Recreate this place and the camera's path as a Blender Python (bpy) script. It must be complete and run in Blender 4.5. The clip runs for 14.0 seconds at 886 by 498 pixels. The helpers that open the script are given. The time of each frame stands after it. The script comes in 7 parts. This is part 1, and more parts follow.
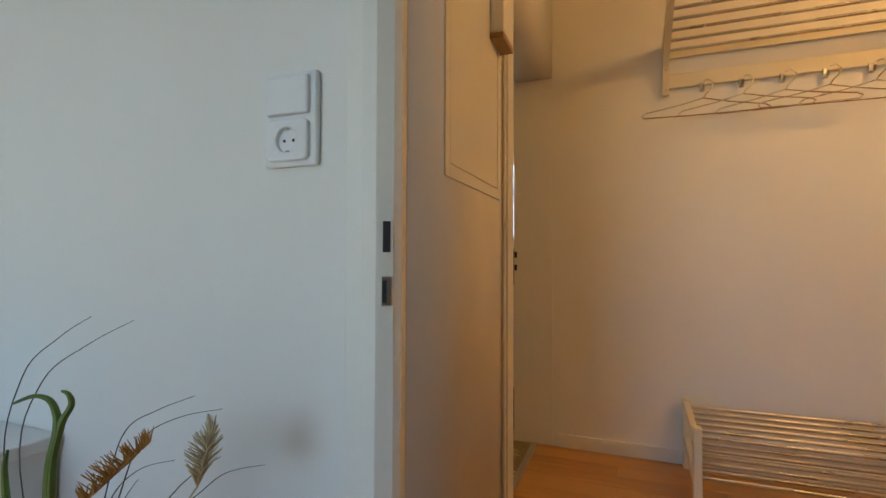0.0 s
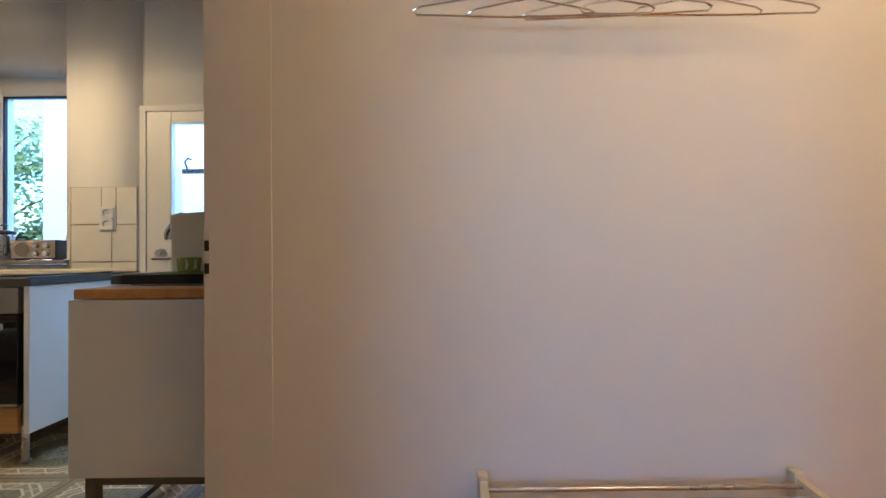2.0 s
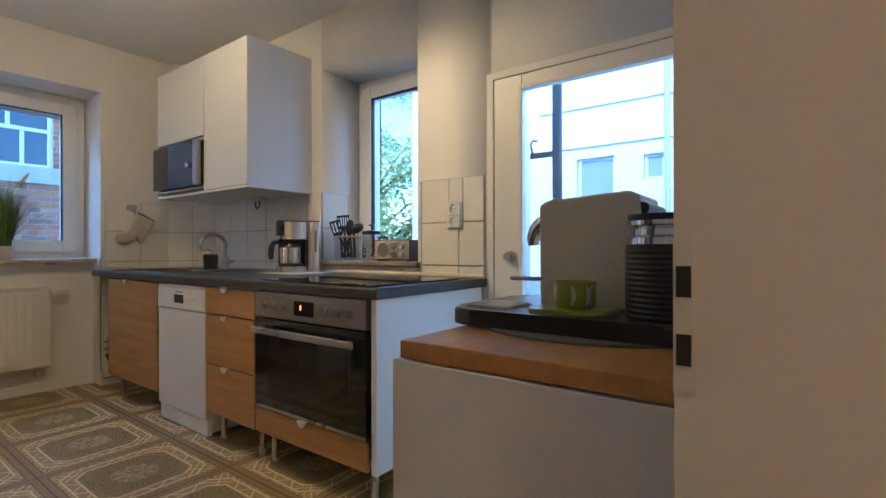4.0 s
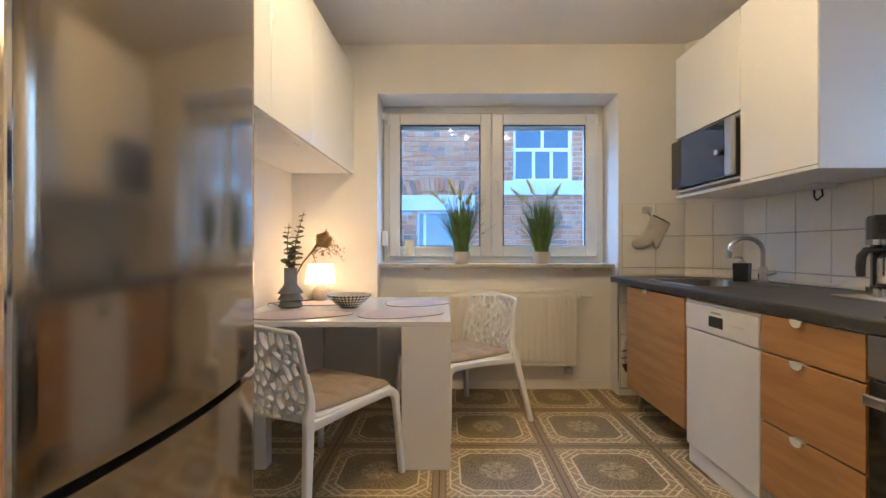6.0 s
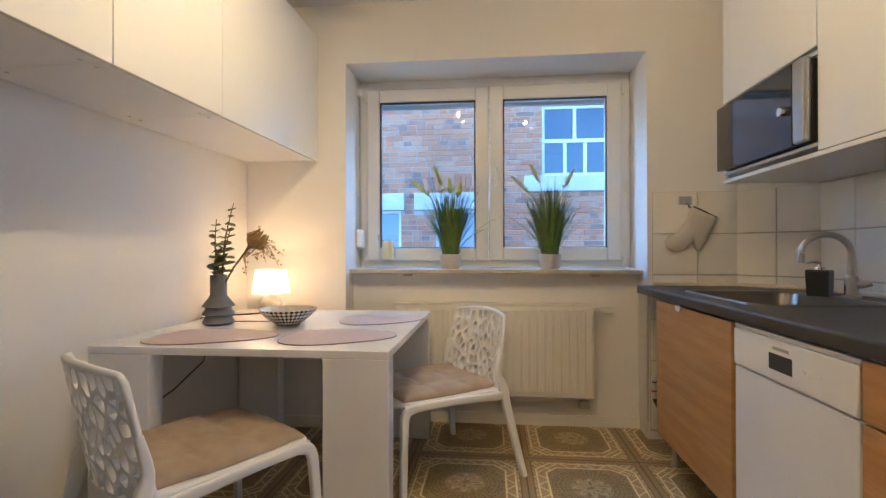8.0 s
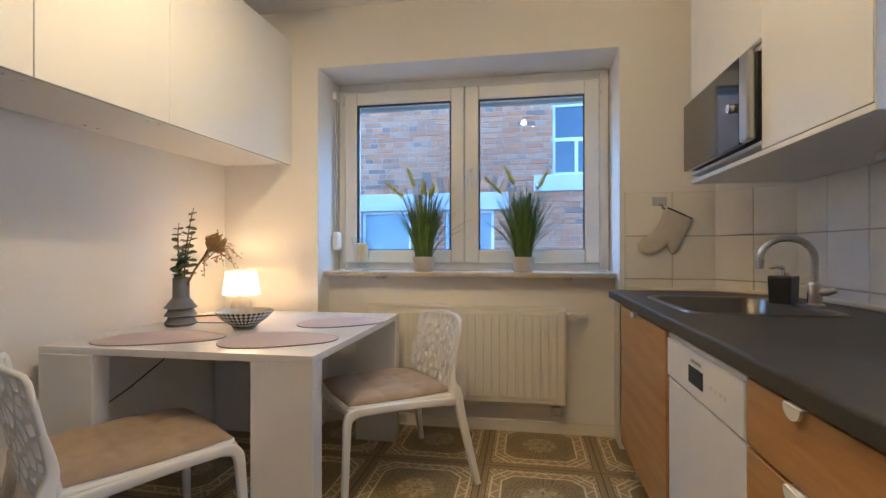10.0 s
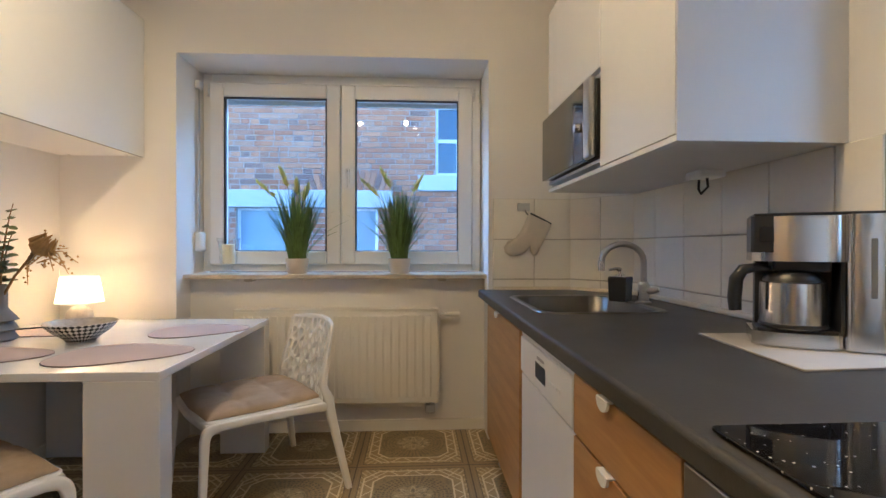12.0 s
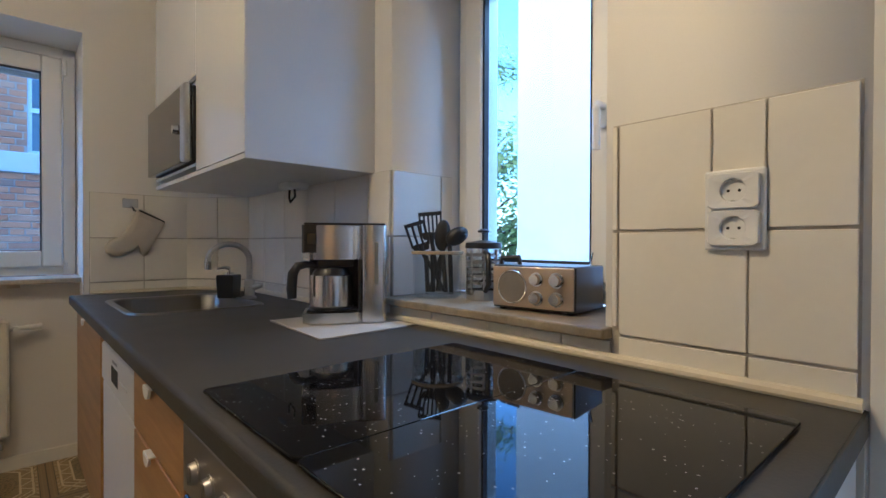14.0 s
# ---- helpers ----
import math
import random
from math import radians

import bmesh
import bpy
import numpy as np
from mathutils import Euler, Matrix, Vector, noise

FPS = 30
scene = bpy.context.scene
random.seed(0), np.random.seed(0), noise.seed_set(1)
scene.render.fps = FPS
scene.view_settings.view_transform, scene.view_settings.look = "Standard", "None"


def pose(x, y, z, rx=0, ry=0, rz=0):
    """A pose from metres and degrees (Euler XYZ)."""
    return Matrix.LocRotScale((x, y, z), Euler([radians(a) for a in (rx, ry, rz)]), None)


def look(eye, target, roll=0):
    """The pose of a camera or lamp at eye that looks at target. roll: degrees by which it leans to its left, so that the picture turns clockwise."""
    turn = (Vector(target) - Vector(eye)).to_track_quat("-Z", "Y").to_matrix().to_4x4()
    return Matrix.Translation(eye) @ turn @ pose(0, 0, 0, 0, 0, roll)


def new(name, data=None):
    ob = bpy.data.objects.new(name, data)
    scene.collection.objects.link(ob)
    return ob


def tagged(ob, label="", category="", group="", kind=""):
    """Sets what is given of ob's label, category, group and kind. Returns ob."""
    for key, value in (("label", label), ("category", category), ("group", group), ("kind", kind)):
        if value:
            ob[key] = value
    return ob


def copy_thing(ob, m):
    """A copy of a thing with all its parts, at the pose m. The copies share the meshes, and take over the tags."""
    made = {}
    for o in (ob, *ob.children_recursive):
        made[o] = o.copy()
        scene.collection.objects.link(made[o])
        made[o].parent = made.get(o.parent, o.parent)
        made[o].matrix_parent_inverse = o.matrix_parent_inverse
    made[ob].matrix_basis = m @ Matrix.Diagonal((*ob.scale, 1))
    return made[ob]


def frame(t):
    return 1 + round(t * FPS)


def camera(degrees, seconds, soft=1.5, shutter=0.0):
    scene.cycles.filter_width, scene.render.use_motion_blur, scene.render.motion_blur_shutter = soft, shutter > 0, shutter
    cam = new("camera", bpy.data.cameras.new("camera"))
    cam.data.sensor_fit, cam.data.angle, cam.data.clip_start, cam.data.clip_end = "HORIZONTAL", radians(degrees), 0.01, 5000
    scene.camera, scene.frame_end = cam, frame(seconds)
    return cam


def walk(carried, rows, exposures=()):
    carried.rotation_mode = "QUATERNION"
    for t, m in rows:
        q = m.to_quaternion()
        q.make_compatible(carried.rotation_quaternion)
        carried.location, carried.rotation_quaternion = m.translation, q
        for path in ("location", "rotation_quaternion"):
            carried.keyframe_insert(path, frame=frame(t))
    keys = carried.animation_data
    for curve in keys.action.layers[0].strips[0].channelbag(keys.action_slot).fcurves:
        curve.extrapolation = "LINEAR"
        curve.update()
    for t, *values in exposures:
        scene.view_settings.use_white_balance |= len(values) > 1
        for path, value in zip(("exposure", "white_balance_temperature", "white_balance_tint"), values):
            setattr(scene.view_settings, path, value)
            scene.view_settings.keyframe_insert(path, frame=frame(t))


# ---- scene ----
# ---- camera ----
cam = camera(85.5, 14.0)
PATH = [
    (0, (-4.212, -4.815, 0.986), (-2.345, -4.097, 1.031), 0.2),
    (0.3, (-4.055, -4.893, 0.966), (-2.113, -4.413, 1.011), -0.1),
    (0.5, (-3.958, -4.907, 0.958), (-1.982, -4.605, 0.997), -0.2),
    (1, (-3.639, -4.988, 0.96), (-1.64, -4.959, 0.996), -0.5),
    (1.5, (-3.374, -4.983, 0.977), (-1.374, -4.978, 1.009), -0.6),
    (2, (-3.072, -4.962, 0.977), (-1.072, -4.965, 1.005), -0.6),
    (2.2, (-2.953, -4.93, 0.982), (-0.953, -4.92, 1.008), -0.6),
    (4.3, (-2.09, -4.232, 1.062), (-0.673, -2.822, 1.06), -0.1),
    (4.5, (-2.066, -4.165, 1.07), (-0.789, -2.625, 1.066), -0.1),
    (5, (-2.024, -3.993, 1.074), (-1.255, -2.147, 1.076), -0.0),
    (5.5, (-2.036, -3.843, 1.082), (-1.791, -1.858, 1.089), 0.0),
    (6, (-2.055, -3.607, 1.1), (-2.066, -1.607, 1.1), -0.0),
    (6.5, (-2.053, -3.381, 1.096), (-2.147, -1.383, 1.101), -0.0),
    (7, (-1.965, -3.212, 1.086), (-2.094, -1.217, 1.089), -0.0),
    (7.5, (-1.841, -3.033, 1.097), (-2.024, -1.042, 1.104), -0.1),
    (8, (-1.661, -2.911, 1.098), (-1.865, -0.921, 1.108), -0.1),
    (8.5, (-1.515, -2.825, 1.091), (-1.726, -0.836, 1.099), -0.1),
    (11, (-1.21, -2.843, 1.136), (-1.614, -0.885, 1.143), -0.0),
    (11.5, (-1.194, -2.82, 1.137), (-1.364, -0.827, 1.136), 0.0),
    (12, (-1.192, -2.847, 1.151), (-1.078, -0.85, 1.143), 0.1),
    (12.5, (-1.235, -2.942, 1.155), (-0.819, -0.985, 1.148), 0.1),
    (13, (-1.237, -3.011, 1.157), (-0.543, -1.136, 1.148), 0.2),
    (13.5, (-1.163, -3.075, 1.17), (-0.204, -1.32, 1.157), 0.3),
    (14, (-1.041, -3.136, 1.166), (0.299, -1.652, 1.149), 0.2),
]
EXPOSURES = [(0, 2.0, 8300, 10), (0.5, 2.16, 7800, 12), (1.0, 2.42, 6500, 9), (2.2, 2.28, 5400, 9), (4.3, 2.24, 5250, 9), (5.0, 2.28, 5300, 9), (5.6, 2.58, 5450, 9), (6.0, 2.8, 5650, 9), (6.5, 2.8, 5650, 9), (7.5, 2.78, 5600, 9), (11.0, 2.62, 5550, 9), (12.0, 2.65, 5450, 9), (12.5, 2.66, 5400, 9), (13.0, 2.48, 5300, 10), (13.4, 2.32, 5250, 10), (14, 2.18, 5050, 9)]
SKY, SUN_W = 0.22, 0.85
VINYL_GRID = (-2.085, -1.522, 0.588, 0.597)
KITCHEN_W, HALL_W, BATH_P, TABLE_LAMP_W, ROOM_W = 12.0, 3.8, 5.6, 0.58, 6.5
WARM_K, WARM_H = (1.0, 0.68, 0.33), (1.0, 0.53, 0.15)
walk(cam, [(t, look(eye, target, roll)) for t, eye, target, roll in PATH], EXPOSURES)

# ---- world and large lights ----
world = bpy.data.worlds.new("sky")
scene.world = world
world.use_nodes = True
wn = world.node_tree.nodes
sky = wn.new("ShaderNodeTexSky")
sky.sky_type = "NISHITA"
sky.sun_disc = False
sky.sun_elevation = radians(31)
sky.sun_rotation = radians(260)
sky.ozone_density = 8.0
sky.dust_density = 0.0
world.node_tree.links.new(sky.outputs[0], wn["Background"].inputs[0])
wn["Background"].inputs[1].default_value = SKY
sun_data = bpy.data.lights.new("sun", "SUN")
sun_data.energy, sun_data.angle, sun_data.color = SUN_W, radians(14), (1.0, 0.96, 0.90)
sun_lamp = new("sun", sun_data)
sun_lamp.rotation_euler = Vector((0.83, 0.14, -0.53)).to_track_quat("-Z", "Y").to_euler()


def lamp(name, kind, at, energy, color, size=0.1, turn=(0, 0, 0)):
    d = bpy.data.lights.new(name, kind)
    d.energy, d.color = energy, color
    if kind == "AREA":
        d.shape, d.size, d.size_y = "RECTANGLE", size[0], size[1]
    elif kind == "SPOT":
        d.shadow_soft_size, d.spot_size, d.spot_blend = size, radians(160), 0.5
    else:
        d.shadow_soft_size = size
    ob = new(name, d)
    ob.matrix_basis = pose(*at, *turn)
    return ob


# unseen area lamps over yard and balcony, added to strengthen the sky's blue daylight
lamp("window_sky_fill", "AREA", (-1.66, 0.95, 2.72), 9.0, (0.42, 0.68, 1.0), (1.7, 0.7), (-38, 0, 0))
lamp("window_sky_fill", "AREA", (0.86, -2.12, 2.80), 7.0, (0.42, 0.68, 1.0), (0.8, 0.5), (0, 40, 0))
lamp("door_sky_fill", "AREA", (0.75, -3.6, 2.62), 9.0, (0.42, 0.68, 1.0), (0.9, 0.6), (0, 40, 0))

# ---- materials ----
def shader(name, color, rough=0.5, metal=0.0, vary=0.06, grain=8.0, fine=120.0, bump=0.05, coat=0.0, coords="Object", ob_random=0.0):
    """Plain surface with variation at two scales and a fine relief."""
    m = bpy.data.materials.new(name)
    m.use_nodes = True
    n, l = m.node_tree.nodes, m.node_tree.links
    b = n["Principled BSDF"]
    tc = n.new("ShaderNodeTexCoord")
    big, small = n.new("ShaderNodeTexNoise"), n.new("ShaderNodeTexNoise")
    big.inputs["Scale"].default_value, small.inputs["Scale"].default_value = grain, fine
    big.inputs["Detail"].default_value, small.inputs["Detail"].default_value = 4, 3
    l.new(tc.outputs[coords], big.inputs["Vector"])
    l.new(tc.outputs[coords], small.inputs["Vector"])
    add = n.new("ShaderNodeMath")
    add.operation = "MULTIPLY_ADD"
    l.new(small.outputs["Fac"], add.inputs[0])
    add.inputs[1].default_value = 0.35
    l.new(big.outputs["Fac"], add.inputs[2])
    last = add.outputs[0]
    if ob_random:
        info = n.new("ShaderNodeObjectInfo")
        mix = n.new("ShaderNodeMath")
        mix.operation = "MULTIPLY_ADD"
        l.new(info.outputs["Random"], mix.inputs[0])
        mix.inputs[1].default_value = ob_random
        l.new(last, mix.inputs[2])
        last = mix.outputs[0]
    ramp = n.new("ShaderNodeMapRange")
    ramp.inputs["From Min"].default_value, ramp.inputs["From Max"].default_value = 0.35, 1.0 + ob_random
    ramp.inputs["To Min"].default_value, ramp.inputs["To Max"].default_value = 1.0 - vary, 1.0 + vary
    l.new(last, ramp.inputs["Value"])
    mul = n.new("ShaderNodeVectorMath")
    mul.operation = "SCALE"
    mul.inputs[0].default_value = color
    l.new(ramp.outputs[0], mul.inputs["Scale"])
    l.new(mul.outputs[0], b.inputs["Base Color"])
    b.inputs["Metallic"].default_value = metal
    rr = n.new("ShaderNodeMapRange")
    rr.inputs["To Min"].default_value, rr.inputs["To Max"].default_value = max(0.02, rough - 0.06), min(1, rough + 0.06)
    l.new(big.outputs["Fac"], rr.inputs["Value"])
    l.new(rr.outputs[0], b.inputs["Roughness"])
    b.inputs["Coat Weight"].default_value = coat
    b.inputs["Coat Roughness"].default_value = 0.05
    if bump:
        bp = n.new("ShaderNodeBump")
        bp.inputs["Strength"].default_value, bp.inputs["Distance"].default_value = bump, 0.004
        l.new(small.outputs["Fac"], bp.inputs["Height"])
        l.new(bp.outputs[0], b.inputs["Normal"])
    return m


def wood(name, light, dark, axis=2, scale=1.0, rough=0.4, planks=None):
    """Wood with grain along one axis."""
    m = bpy.data.materials.new(name)
    m.use_nodes = True
    n, l = m.node_tree.nodes, m.node_tree.links
    b = n["Principled BSDF"]
    tc, mp = n.new("ShaderNodeTexCoord"), n.new("ShaderNodeMapping")
    stretch = [14.0 * scale] * 3
    stretch[axis] = 1.1 * scale
    mp.inputs["Scale"].default_value = stretch
    l.new(tc.outputs["Object"], mp.inputs["Vector"])
    no, fi = n.new("ShaderNodeTexNoise"), n.new("ShaderNodeTexNoise")
    no.inputs["Scale"].default_value, no.inputs["Detail"].default_value, no.inputs["Distortion"].default_value = 1.6, 6, 0.8
    fi.inputs["Scale"].default_value, fi.inputs["Detail"].default_value = 9, 4
    l.new(mp.outputs[0], no.inputs["Vector"])
    l.new(mp.outputs[0], fi.inputs["Vector"])
    info = n.new("ShaderNodeObjectInfo")
    s = n.new("ShaderNodeMath")
    s.operation = "MULTIPLY_ADD"
    l.new(fi.outputs["Fac"], s.inputs[0])
    s.inputs[1].default_value = 0.4
    l.new(no.outputs["Fac"], s.inputs[2])
    s2 = n.new("ShaderNodeMath")
    s2.operation = "MULTIPLY_ADD"
    l.new(info.outputs["Random"], s2.inputs[0])
    s2.inputs[1].default_value = planks or 0.1
    l.new(s.outputs[0], s2.inputs[2])
    r = n.new("ShaderNodeValToRGB")
    r.color_ramp.elements[0].position, r.color_ramp.elements[0].color = 0.45, (*dark, 1)
    r.color_ramp.elements[1].position, r.color_ramp.elements[1].color = 0.95, (*light, 1)
    l.new(s2.outputs[0], r.inputs[0])
    l.new(r.outputs[0], b.inputs["Base Color"])
    b.inputs["Roughness"].default_value = rough
    bp = n.new("ShaderNodeBump")
    bp.inputs["Strength"].default_value, bp.inputs["Distance"].default_value = 0.08, 0.003
    l.new(s.outputs[0], bp.inputs["Height"])
    l.new(bp.outputs[0], b.inputs["Normal"])
    return m


def glass(name, color=(1, 1, 1), rough=0.0):
    m = bpy.data.materials.new(name)
    m.use_nodes = True
    b = m.node_tree.nodes["Principled BSDF"]
    b.inputs["Base Color"].default_value = (*color, 1)
    b.inputs["Transmission Weight"].default_value = 1.0
    b.inputs["Roughness"].default_value = rough
    b.inputs["IOR"].default_value = 1.45
    return m


def pane_glass(name, tint=(0.93, 0.97, 0.98), gloss=0.06):
    """Flat window pane: clear, with a faint mirror image."""
    m = bpy.data.materials.new(name)
    m.use_nodes = True
    n, l = m.node_tree.nodes, m.node_tree.links
    out = n["Material Output"]
    tr, gl, mx, lw = n.new("ShaderNodeBsdfTransparent"), n.new("ShaderNodeBsdfGlossy"), n.new("ShaderNodeMixShader"), n.new("ShaderNodeLayerWeight")
    tr.inputs[0].default_value = (*tint, 1)
    gl.inputs["Roughness"].default_value = 0.0
    p5, ad = n.new("ShaderNodeMath"), n.new("ShaderNodeMath")
    p5.operation, ad.operation = "POWER", "MULTIPLY_ADD"
    l.new(lw.outputs["Facing"], p5.inputs[0])
    p5.inputs[1].default_value = 4
    l.new(p5.outputs[0], ad.inputs[0])
    ad.inputs[1].default_value, ad.inputs[2].default_value = 0.6, gloss
    l.new(ad.outputs[0], mx.inputs[0])
    l.new(tr.outputs[0], mx.inputs[1])
    l.new(gl.outputs[0], mx.inputs[2])
    l.new(mx.outputs[0], out.inputs["Surface"])
    return m


def glow(name, color, power):
    m = bpy.data.materials.new(name)
    m.use_nodes = True
    b = m.node_tree.nodes["Principled BSDF"]
    b.inputs["Base Color"].default_value = (*color, 1)
    b.inputs["Emission Color"].default_value = (*color, 1)
    b.inputs["Emission Strength"].default_value = power
    return m


def vinyl_floor(name, ox, oy, px, py):
    """Printed vinyl: repeating squares with brown bands, a cream octagon frame and a dark rosette."""
    m = bpy.data.materials.new(name)
    m.use_nodes = True
    n, l = m.node_tree.nodes, m.node_tree.links
    b = n["Principled BSDF"]

    def mth(op, a, c=None, d=None):
        k = n.new("ShaderNodeMath")
        k.operation = op
        for i, v in enumerate((a, c, d)):
            if v is None:
                continue
            if isinstance(v, (int, float)):
                k.inputs[i].default_value = v
            else:
                l.new(v, k.inputs[i])
        return k.outputs[0]

    def band(v, lo, hi):
        return mth("MULTIPLY", mth("GREATER_THAN", v, lo), mth("LESS_THAN", v, hi))

    def lay(base, color, fac):
        k = n.new("ShaderNodeMix")
        k.data_type = "RGBA"
        l.new(fac, k.inputs[0])
        l.new(base, k.inputs[6])
        if isinstance(color, tuple):
            k.inputs[7].default_value = (*color, 1)
        else:
            l.new(color, k.inputs[7])
        return k.outputs[2]

    geo, sep = n.new("ShaderNodeNewGeometry"), n.new("ShaderNodeSeparateXYZ")
    l.new(geo.outputs["Position"], sep.inputs[0])
    u = mth("SUBTRACT", mth("FRACT", mth("DIVIDE", mth("SUBTRACT", sep.outputs[0], ox), px)), 0.5)
    v = mth("SUBTRACT", mth("FRACT", mth("DIVIDE", mth("SUBTRACT", sep.outputs[1], oy), py)), 0.5)
    au, av = mth("ABSOLUTE", u), mth("ABSOLUTE", v)
    big = mth("MAXIMUM", au, av)
    octo = mth("MAXIMUM", big, mth("MULTIPLY", mth("ADD", au, av), 0.585))
    rad = mth("SQRT", mth("ADD", mth("MULTIPLY", u, u), mth("MULTIPLY", v, v)))
    ang = mth("ARCTAN2", v, u)
    nz, nf = n.new("ShaderNodeTexNoise"), n.new("ShaderNodeTexNoise")
    nz.inputs["Scale"].default_value, nz.inputs["Detail"].default_value = 42, 6
    nf.inputs["Scale"].default_value, nf.inputs["Detail"].default_value = 260, 4
    l.new(geo.outputs["Position"], nz.inputs["Vector"])
    l.new(geo.outputs["Position"], nf.inputs["Vector"])
    rgb = n.new("ShaderNodeRGB")
    rgb.outputs[0].default_value = (0.52, 0.375, 0.16, 1)
    cream, tan, dark, brown = (0.90, 0.76, 0.48), (0.44, 0.315, 0.145), (0.230, 0.175, 0.085), (0.330, 0.225, 0.100)
    col = rgb.outputs[0]
    # mottled ground, darker field inside the octagon
    col = lay(col, (0.35, 0.25, 0.11), mth("GREATER_THAN", nz.outputs["Fac"], 0.53))
    inner = mth("LESS_THAN", octo, 0.325)
    col = lay(col, dark, mth("MULTIPLY", inner, mth("ADD", 0.30, mth("MULTIPLY", nf.outputs["Fac"], 0.6))))
    # ring of small leaves round the field
    dots = mth("MULTIPLY", mth("GREATER_THAN", mth("SINE", mth("MULTIPLY", ang, 46)), 0.1), mth("GREATER_THAN", mth("SINE", mth("MULTIPLY", rad, 190)), -0.2))
    col = lay(col, (0.060, 0.048, 0.034), mth("MULTIPLY", mth("MULTIPLY", band(rad, 0.17, 0.31), inner), mth("MULTIPLY", dots, 0.6)))
    # central rosette of eight petals
    petal = mth("ADD", 0.09, mth("MULTIPLY", mth("COSINE", mth("MULTIPLY", ang, 8)), 0.045))
    ros = mth("LESS_THAN", mth("ABSOLUTE", mth("SUBTRACT", rad, petal)), 0.014)
    col = lay(col, (0.50, 0.40, 0.23), mth("MULTIPLY", mth("LESS_THAN", rad, 0.165), 0.45))
    col = lay(col, (0.12, 0.09, 0.05), mth("MULTIPLY", mth("MULTIPLY", mth("LESS_THAN", rad, 0.16), mth("GREATER_THAN", nz.outputs["Fac"], 0.56)), 0.6))
    col = lay(col, (0.62, 0.50, 0.29), mth("MULTIPLY", ros, 0.8))
    col = lay(col, dark, mth("LESS_THAN", rad, 0.018))
    # cream double frame
    frame_zone = band(octo, 0.325, 0.415)
    col = lay(col, tan, mth("MULTIPLY", frame_zone, 0.6))
    zig = mth("PINGPONG", mth("MULTIPLY", mth("ADD", u, v), 1.0), 0.105)
    zag = mth("PINGPONG", mth("MULTIPLY", mth("SUBTRACT", u, v), 1.0), 0.105)
    lines = mth("MAXIMUM", mth("LESS_THAN", zig, 0.009), mth("LESS_THAN", zag, 0.009))
    col = lay(col, cream, mth("MULTIPLY", mth("MULTIPLY", frame_zone, lines), 0.85))
    col = lay(col, cream, mth("MULTIPLY", mth("MAXIMUM", band(octo, 0.322, 0.337), band(octo, 0.403, 0.418)), 0.95))
    # corner leaves
    corner = mth("MULTIPLY", mth("GREATER_THAN", octo, 0.425), mth("LESS_THAN", big, 0.44))
    leaf = mth("GREATER_THAN", mth("SINE", mth("MULTIPLY", mth("SUBTRACT", mth("MULTIPLY", au, 1.3), av), 80)), 0.55)
    col = lay(col, cream, mth("MULTIPLY", mth("MULTIPLY", corner, leaf), 0.55))
    # brown bands between the squares, with darker lines
    edge = mth("GREATER_THAN", big, 0.445)
    col = lay(col, brown, edge)
    col = lay(col, (0.40, 0.28, 0.13), mth("MULTIPLY", edge, band(big, 0.462, 0.474)))
    col = lay(col, (0.36, 0.25, 0.12), mth("MULTIPLY", edge, band(big, 0.480, 0.488)))
    col = lay(col, (0.09, 0.06, 0.03), mth("MAXIMUM", mth("GREATER_THAN", big, 0.4955), band(big, 0.4435, 0.4485)))
    # fine print and wear
    hsv = n.new("ShaderNodeHueSaturation")
    l.new(col, hsv.inputs["Color"])
    l.new(mth("ADD", 0.58, mth("MULTIPLY", nf.outputs["Fac"], 0.60)), hsv.inputs["Value"])
    l.new(hsv.outputs[0], b.inputs["Base Color"])
    rg = mth("ADD", 0.26, mth("MULTIPLY", nz.outputs["Fac"], 0.2))
    l.new(rg, b.inputs["Roughness"])
    bp = n.new("ShaderNodeBump")
    bp.inputs["Strength"].default_value, bp.inputs["Distance"].default_value = 0.15, 0.002
    l.new(nf.outputs["Fac"], bp.inputs["Height"])
    l.new(bp.outputs[0], b.inputs["Normal"])
    return m


PAINT = shader("wall_paint", (0.80, 0.775, 0.73), 0.75, vary=0.035, grain=1.3, fine=220, bump=0.09)
CEIL = shader("ceiling_paint", (0.80, 0.79, 0.77), 0.85, vary=0.03, grain=1.0, fine=200, bump=0.2)
TRIM = shader("trim_lacquer", (0.80, 0.77, 0.70), 0.4, vary=0.04, grain=3, fine=60, bump=0.06)
PLASTIC = shader("white_plastic", (0.80, 0.80, 0.79), 0.35, vary=0.03, grain=6, fine=90, bump=0.02)
PVC = shader("window_pvc", (0.80, 0.81, 0.81), 0.3, vary=0.03, grain=3, fine=60, bump=0.02)
GLOSS = shader("white_gloss_front", (0.80, 0.80, 0.78), 0.14, vary=0.02, grain=2, fine=40, bump=0.01, coat=0.6)
MATT_WHITE = shader("white_melamine", (0.80, 0.80, 0.79), 0.42, vary=0.03, grain=3, fine=200, bump=0.03)
TABLE_W = shader("table_lacquer", (0.80, 0.79, 0.77), 0.2, vary=0.025, grain=4, fine=70, bump=0.015, coat=0.3)
DARK_GAP = shader("dark_gap", (0.03, 0.03, 0.03), 0.8, vary=0.1)
STEEL = shader("brushed_steel", (0.55, 0.54, 0.52), 0.28, metal=1.0, vary=0.1, grain=3, fine=300, bump=0.04)
CHROME = shader("chrome", (0.75, 0.75, 0.75), 0.08, metal=1.0, vary=0.05, bump=0.0)
